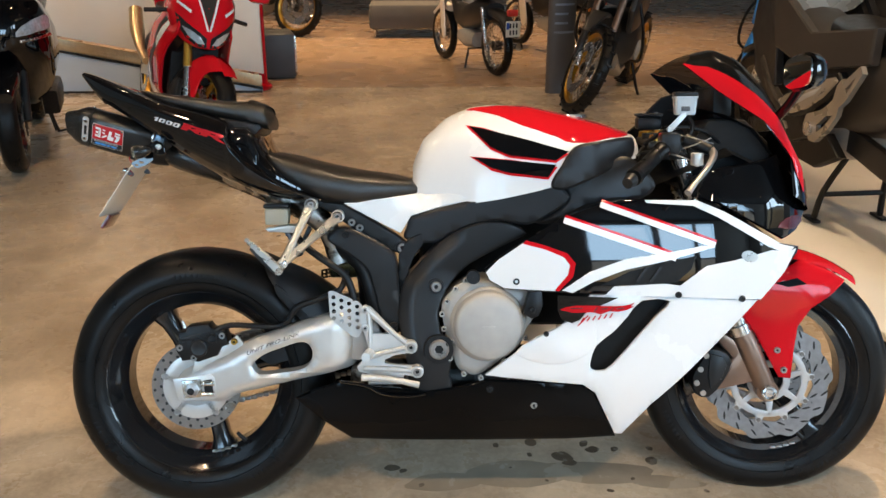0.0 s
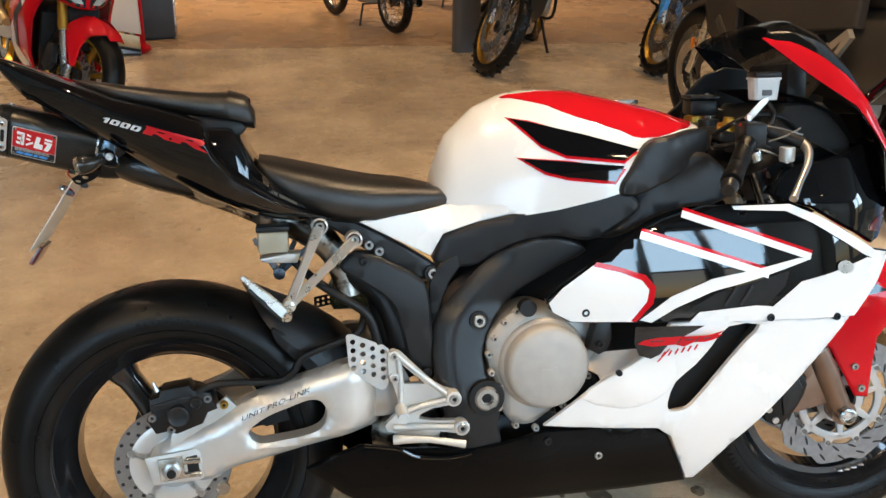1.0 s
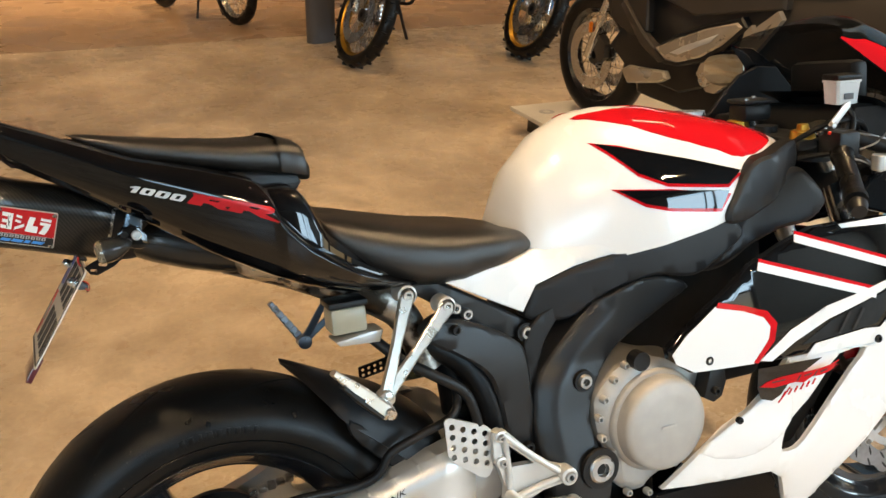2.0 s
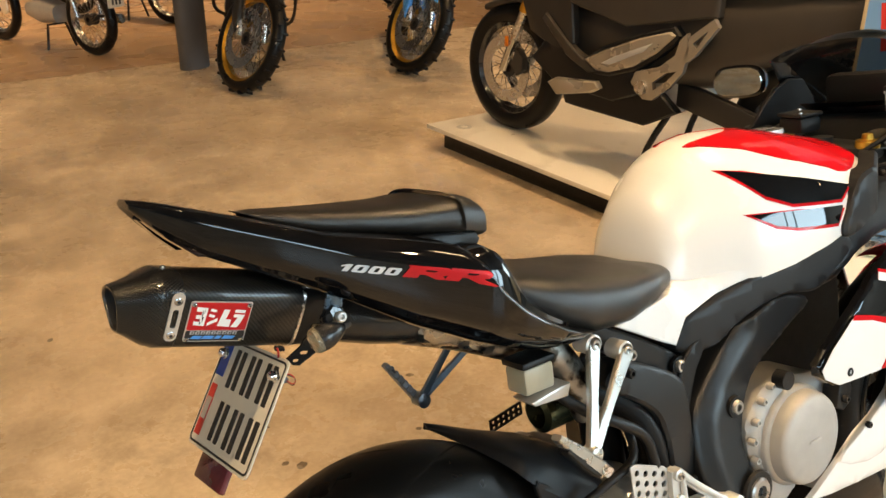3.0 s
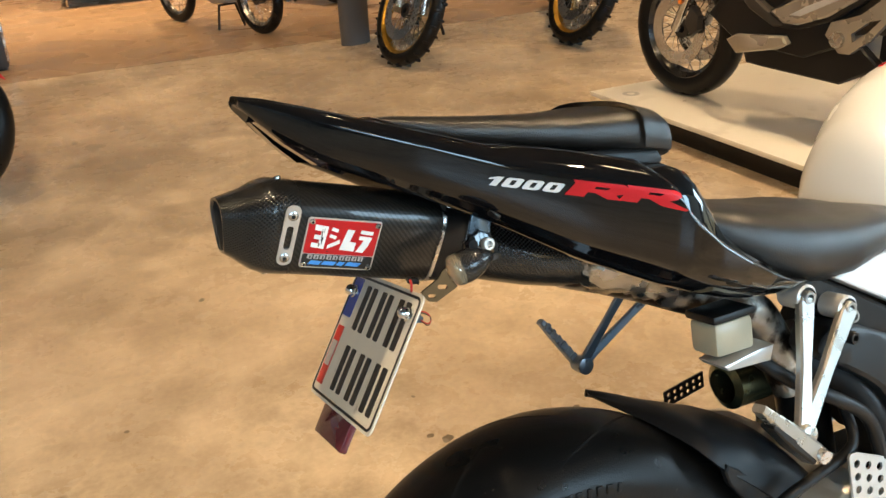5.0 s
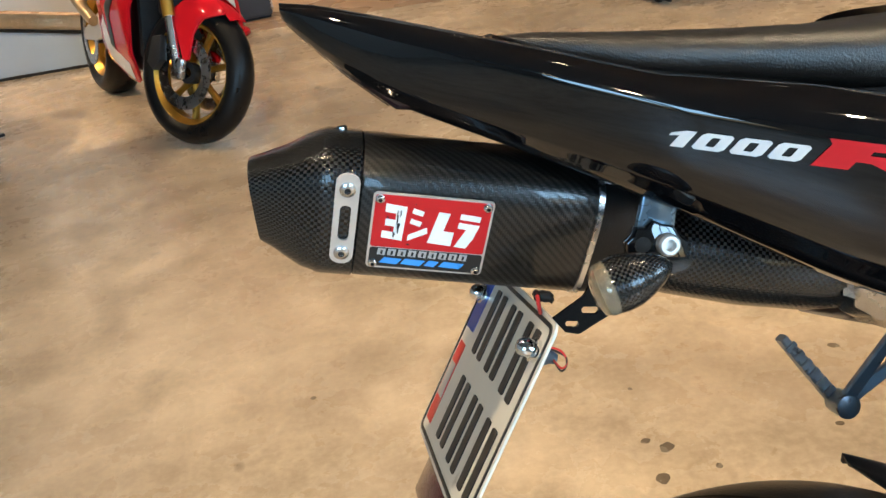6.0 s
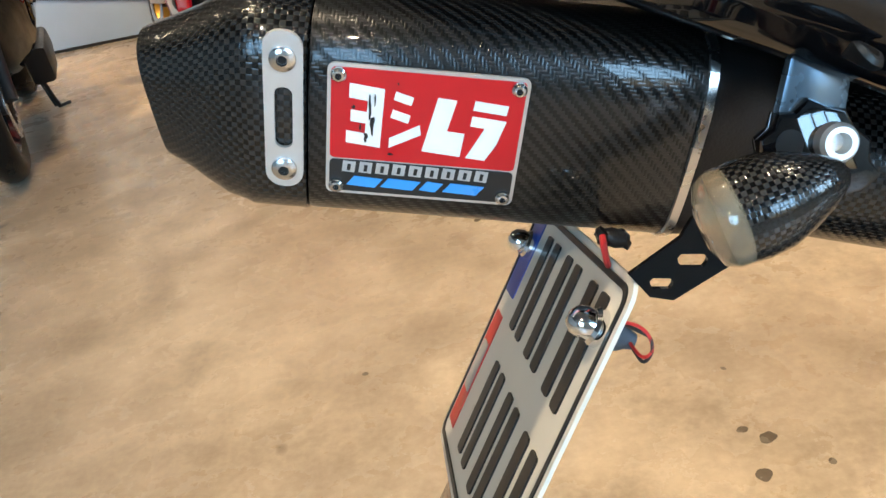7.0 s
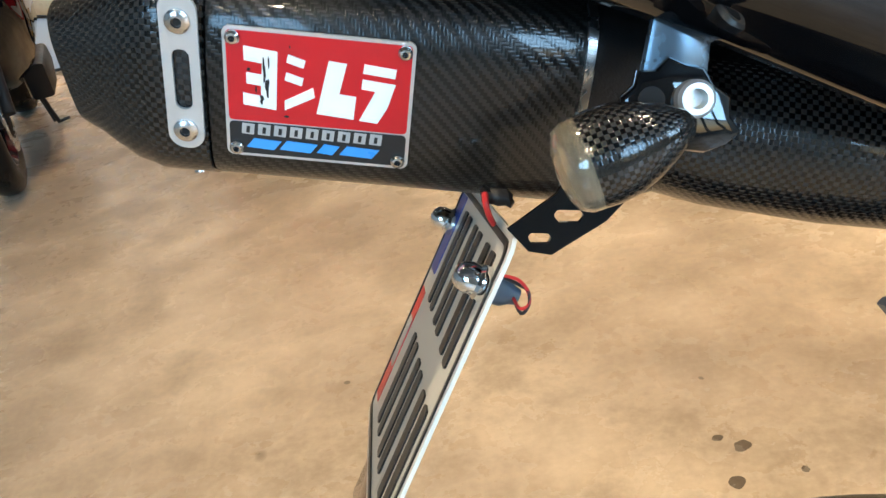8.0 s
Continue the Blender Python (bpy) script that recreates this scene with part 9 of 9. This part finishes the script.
# ---- banner on a stand
def build_banner():
    b = thing("roll_up_banner", Matrix.Translation((2.506, 0.455, 0.1312)) @ Matrix.Rotation(radians(27), 4, "Z"), "blue roll-up banner with red and pale streaks", "banner")
    put("cassette", box_mesh("cassette", (0.10, 0.86, 0.07), 0.02, (0, 0, 0.035)), M_STEEL, b)
    put("sheet", box_mesh("sheet", (0.004, 0.82, 1.95), 0.001, (0, 0, 1.05)), M_BANNER, b)
    put("sheet_edge", box_mesh("sheet_edge", (0.008, 0.012, 1.95), 0.002, (-0.001, 0.413, 1.05)), M_WOODLIGHT, b)
    put("top_rail", box_mesh("top_rail", (0.02, 0.84, 0.03), 0.006, (0, 0, 2.03)), M_STEEL, b)
    rng = random.Random(5)
    for mat, n, zc in ((M_STICKRED, 7, 0.62), (M_PLATEWHITE, 9, 0.85), (M_INK, 6, 0.45), (M_GREYBLUE, 8, 1.25)):
        for i in range(n):
            y, z, w, h = rng.uniform(-0.36, 0.36), zc + rng.uniform(-0.22, 0.22), rng.uniform(0.01, 0.05), rng.uniform(0.04, 0.16)
            t = rng.uniform(-0.7, 0.3)
            me = box_mesh("streak", (0.001, w, h), 0.0)
            me.transform(Matrix.Translation((-0.003 - 0.0004 * (i % 3), y, z)) @ Matrix.Rotation(t, 4, "X"))
            put("streak", me, mat, b)


build_banner()

# ---- grey sign post with rounded front
post = thing("sign_post", yaw_pose(1.79, 5.59, 25), "tall dark grey oval sign post", "sign post")
sec = [(0.125 * math.cos(a), 0.075 * math.copysign(abs(math.sin(a)) ** 0.8, math.sin(a))) for a in np.linspace(0, 2 * math.pi, 36, endpoint=False)]
put("column", loft_mesh("column", [[(p[0] * k, p[1] * k, z) for p in sec] for z, k in ((0.0, 1.0), (0.004, 1.01), (0.9, 1.0), (1.9, 1.0))], sharp=40), M_DARKGREY, post)
for i in range(14):
    z = 0.50 + 0.075 * i
    put("print_bar", loft_mesh("print_bar", [[(0.1255 * math.cos(a), 0.0755 * math.copysign(abs(math.sin(a)) ** 0.8, math.sin(a)), q) for a in np.linspace(radians(215), radians(215 + (60 if i % 3 else 95)), 10)] for q in (z, z + 0.018)], False, (False, False)), M_GREYBLUE, post)

# ---- display stand: round red base, red post and wooden board
stand = thing("display_stand", Matrix.Translation((-0.87, 5.80, 0)), "red display stand with a round base and wooden board", "display stand")
put("base", lathe("base", [(0.0, 0.001), (0.0, 0.165), (0.012, 0.178), (0.03, 0.178), (0.04, 0.165), (0.04, 0.001)], 36, "z"), M_RED, stand)
put("post", box_mesh("post", (0.07, 0.05, 1.5), 0.012, (0.105, 0.0, 0.78)), M_RED, stand)
put("pole", tube("pole", [(0.0, 0.02, 0.03), (0.0, 0.02, 1.4)], 0.022, 12, 0), M_STEEL, stand)
put("board", box_mesh("board", (0.09, 0.02, 0.9), 0.003, (0.0, -0.02, 0.95)), M_WOODLIGHT, stand)
put("bracket", box_mesh("bracket", (0.14, 0.03, 0.05), 0.006, (0.05, 0.0, 1.0)), M_WOODLIGHT, stand)

case = thing("case", yaw_pose(-0.75, 6.50, 12), "dark hard case with pale edges", "case")
put("shell", box_mesh("shell", (0.34, 0.46, 0.40), 0.03, (0, 0, 0.21)), M_BOX, case)
put("edge_strip", box_mesh("edge_strip", (0.02, 0.05, 0.34), 0.006, (0.165, -0.20, 0.22)), M_STEEL, case)
put("latch", box_mesh("latch", (0.02, 0.06, 0.03), 0.005, (0.172, 0.02, 0.26)), M_STEEL, case)
put("foot", box_mesh("foot", (0.30, 0.42, 0.02), 0.004, (0, 0, 0.010)), M_PLASTIC, case)

# ---- sloping display ramp on the west side
ramp = thing("display_ramp", Matrix.Translation((0, 5.62, 0)), "sloping display ramp with pale blue side and tread-plate edge", "ramp")
put("side_panel", prism("side_panel", [(-5.2, 0.0), (-0.75, 0.0), (-0.75, 0.04), (-5.2, 0.885)], 0.0, 0.03, 0.002), M_PALEBLUE, ramp, label="pale blue side panel")
put("kick_strip", prism("kick_strip", [(-5.2, 0.0), (-0.75, 0.0), (-0.75, 0.018), (-5.2, 0.018)], -0.006, -0.001, 0.001), M_GREYPAINT, ramp)
put("edge_rail", prism("edge_rail", [(-5.2, 0.872), (-0.75, 0.028), (-0.75, 0.046), (-5.2, 0.890)], -0.014, 0.04, 0.002), M_PLASTIC, ramp)
put("tread_strip", prism("tread_strip", [(-5.2, 0.890), (-0.75, 0.046), (-0.75, 0.142), (-5.2, 0.986)], 0.004, 0.02, 0.002), M_TREAD, ramp, label="brass-toned tread plate strip")
knobs = []
for i in range(60):
    for j in range(3):
        x = -2.75 + i * 0.03
        me = box_mesh("k", (0.016, 0.004, 0.006), 0.001)
        me.transform(Matrix.Translation((x, 0.003, 0.046 + (-0.75 - x) * 0.1897 + 0.02 + j * 0.026)) @ Matrix.Rotation(0.6 if (i + j) % 2 else -0.6, 4, "Y"))
        knobs.append(me)
tagged(put("tread_knobs", merged("tread_knobs", knobs), M_TREAD, ramp), kind="stuff")
put("deck_wall", prism("deck_wall", [(-5.2, 0.986), (-0.75, 0.142), (-0.75, 1.5), (-5.2, 1.5)], 0.10, 0.14, 0.002), M_WARMWHITE, ramp, label="cream upper panel")

# ---- low grey sofa at the back
sofa = thing("sofa", yaw_pose(0.55, 9.6, 0), "low dark grey sofa at the back of the shop", "sofa")
put("base", box_mesh("base", (1.1, 0.7, 0.30), 0.04, (0, 0, 0.26)), M_CLOTH, sofa)
put("backrest", box_mesh("backrest", (1.1, 0.20, 0.45), 0.05, (0, 0.30, 0.60)), M_CLOTH, sofa)
for x in (-0.48, 0.48):
    for y in (-0.28, 0.28):
        put("leg", tube("leg", [(x, y, 0.12), (x, y, 0.0)], 0.015, 8, 0), M_STEEL, sofa)


# ---- marks on the floor: drips and dull brownish patches by the machine
def floor_mark(x, y, r, seed, stretch=1.0, turn=0.0):
    rng = random.Random(seed)
    n = 18
    amp = [rng.uniform(0.75, 1.25) for _ in range(n)]
    pts = []
    for i in range(n):
        a = 2 * math.pi * i / n
        q = r * (amp[i - 1] + 2 * amp[i] + amp[(i + 1) % n]) / 4
        px, py = q * math.cos(a) * stretch, q * math.sin(a)
        pts.append((x + px * math.cos(turn) - py * math.sin(turn), y + px * math.sin(turn) + py * math.cos(turn)))
    v = [(p[0], p[1], 0.0006) for p in pts] + [(x, y, 0.0010)]
    return mesh_of("floor_mark", v, [(i, (i + 1) % n, n) for i in range(n)])


M_MARK = material("oil_mark", (0.13, 0.10, 0.07), 0.25, vary=0.3, scale=40)
M_DULL = material("dull_concrete", (0.32, 0.26, 0.19), 0.26, vary=0.3, scale=9)
marks = [(0.47, 0.07, 0.020), (0.50, 0.055, 0.012), (0.55, -0.01, 0.016), (0.76, 0.17, 0.012), (0.85, 0.12, 0.010), (0.94, 0.11, 0.030), (0.955, 0.075, 0.022), (1.03, 0.14, 0.022), (1.09, 0.14, 0.014), (1.18, 0.08, 0.022),
         (1.19, 0.14, 0.012), (0.88, 0.0, 0.008), (1.04, -0.05, 0.010), (0.79, 0.06, 0.010), (1.11, 0.0, 0.010), (1.01, 0.17, 0.016), (0.86, 0.18, 0.022), (1.29, -0.06, 0.008)]
marks += [(-0.41, 1.33, 0.008), (0.23, 0.95, 0.011), (0.26, 0.92, 0.016), (0.22, 0.84, 0.017), (0.33, 0.84, 0.008), (0.26, 1.12, 0.006), (0.72, 1.12, 0.012), (0.59, 0.88, 0.009), (0.19, 2.22, 0.016), (-0.10, 1.95, 0.012)]
tagged(put("floor_drips", merged("floor_drips", [floor_mark(x, y, r * 0.75, i, 1.3, 0.5 * i) for i, (x, y, r) in enumerate(marks)]), M_MARK), "small dark oil drips on the concrete floor", "stain", "", "stuff")
dull_marks = [floor_mark(0.80, 0.03, 0.055, 71, 3.0, -0.05), floor_mark(1.02, 0.03, 0.05, 72, 3.2, -0.08), floor_mark(0.60, 0.0, 0.04, 73, 2.6, 0.1), floor_mark(1.20, -0.02, 0.03, 74, 3.0, -0.1)]
tagged(put("dull_patch", merged("dull_patch", dull_marks), M_DULL), "dull brownish patches on the concrete floor", "stain", "", "stuff")
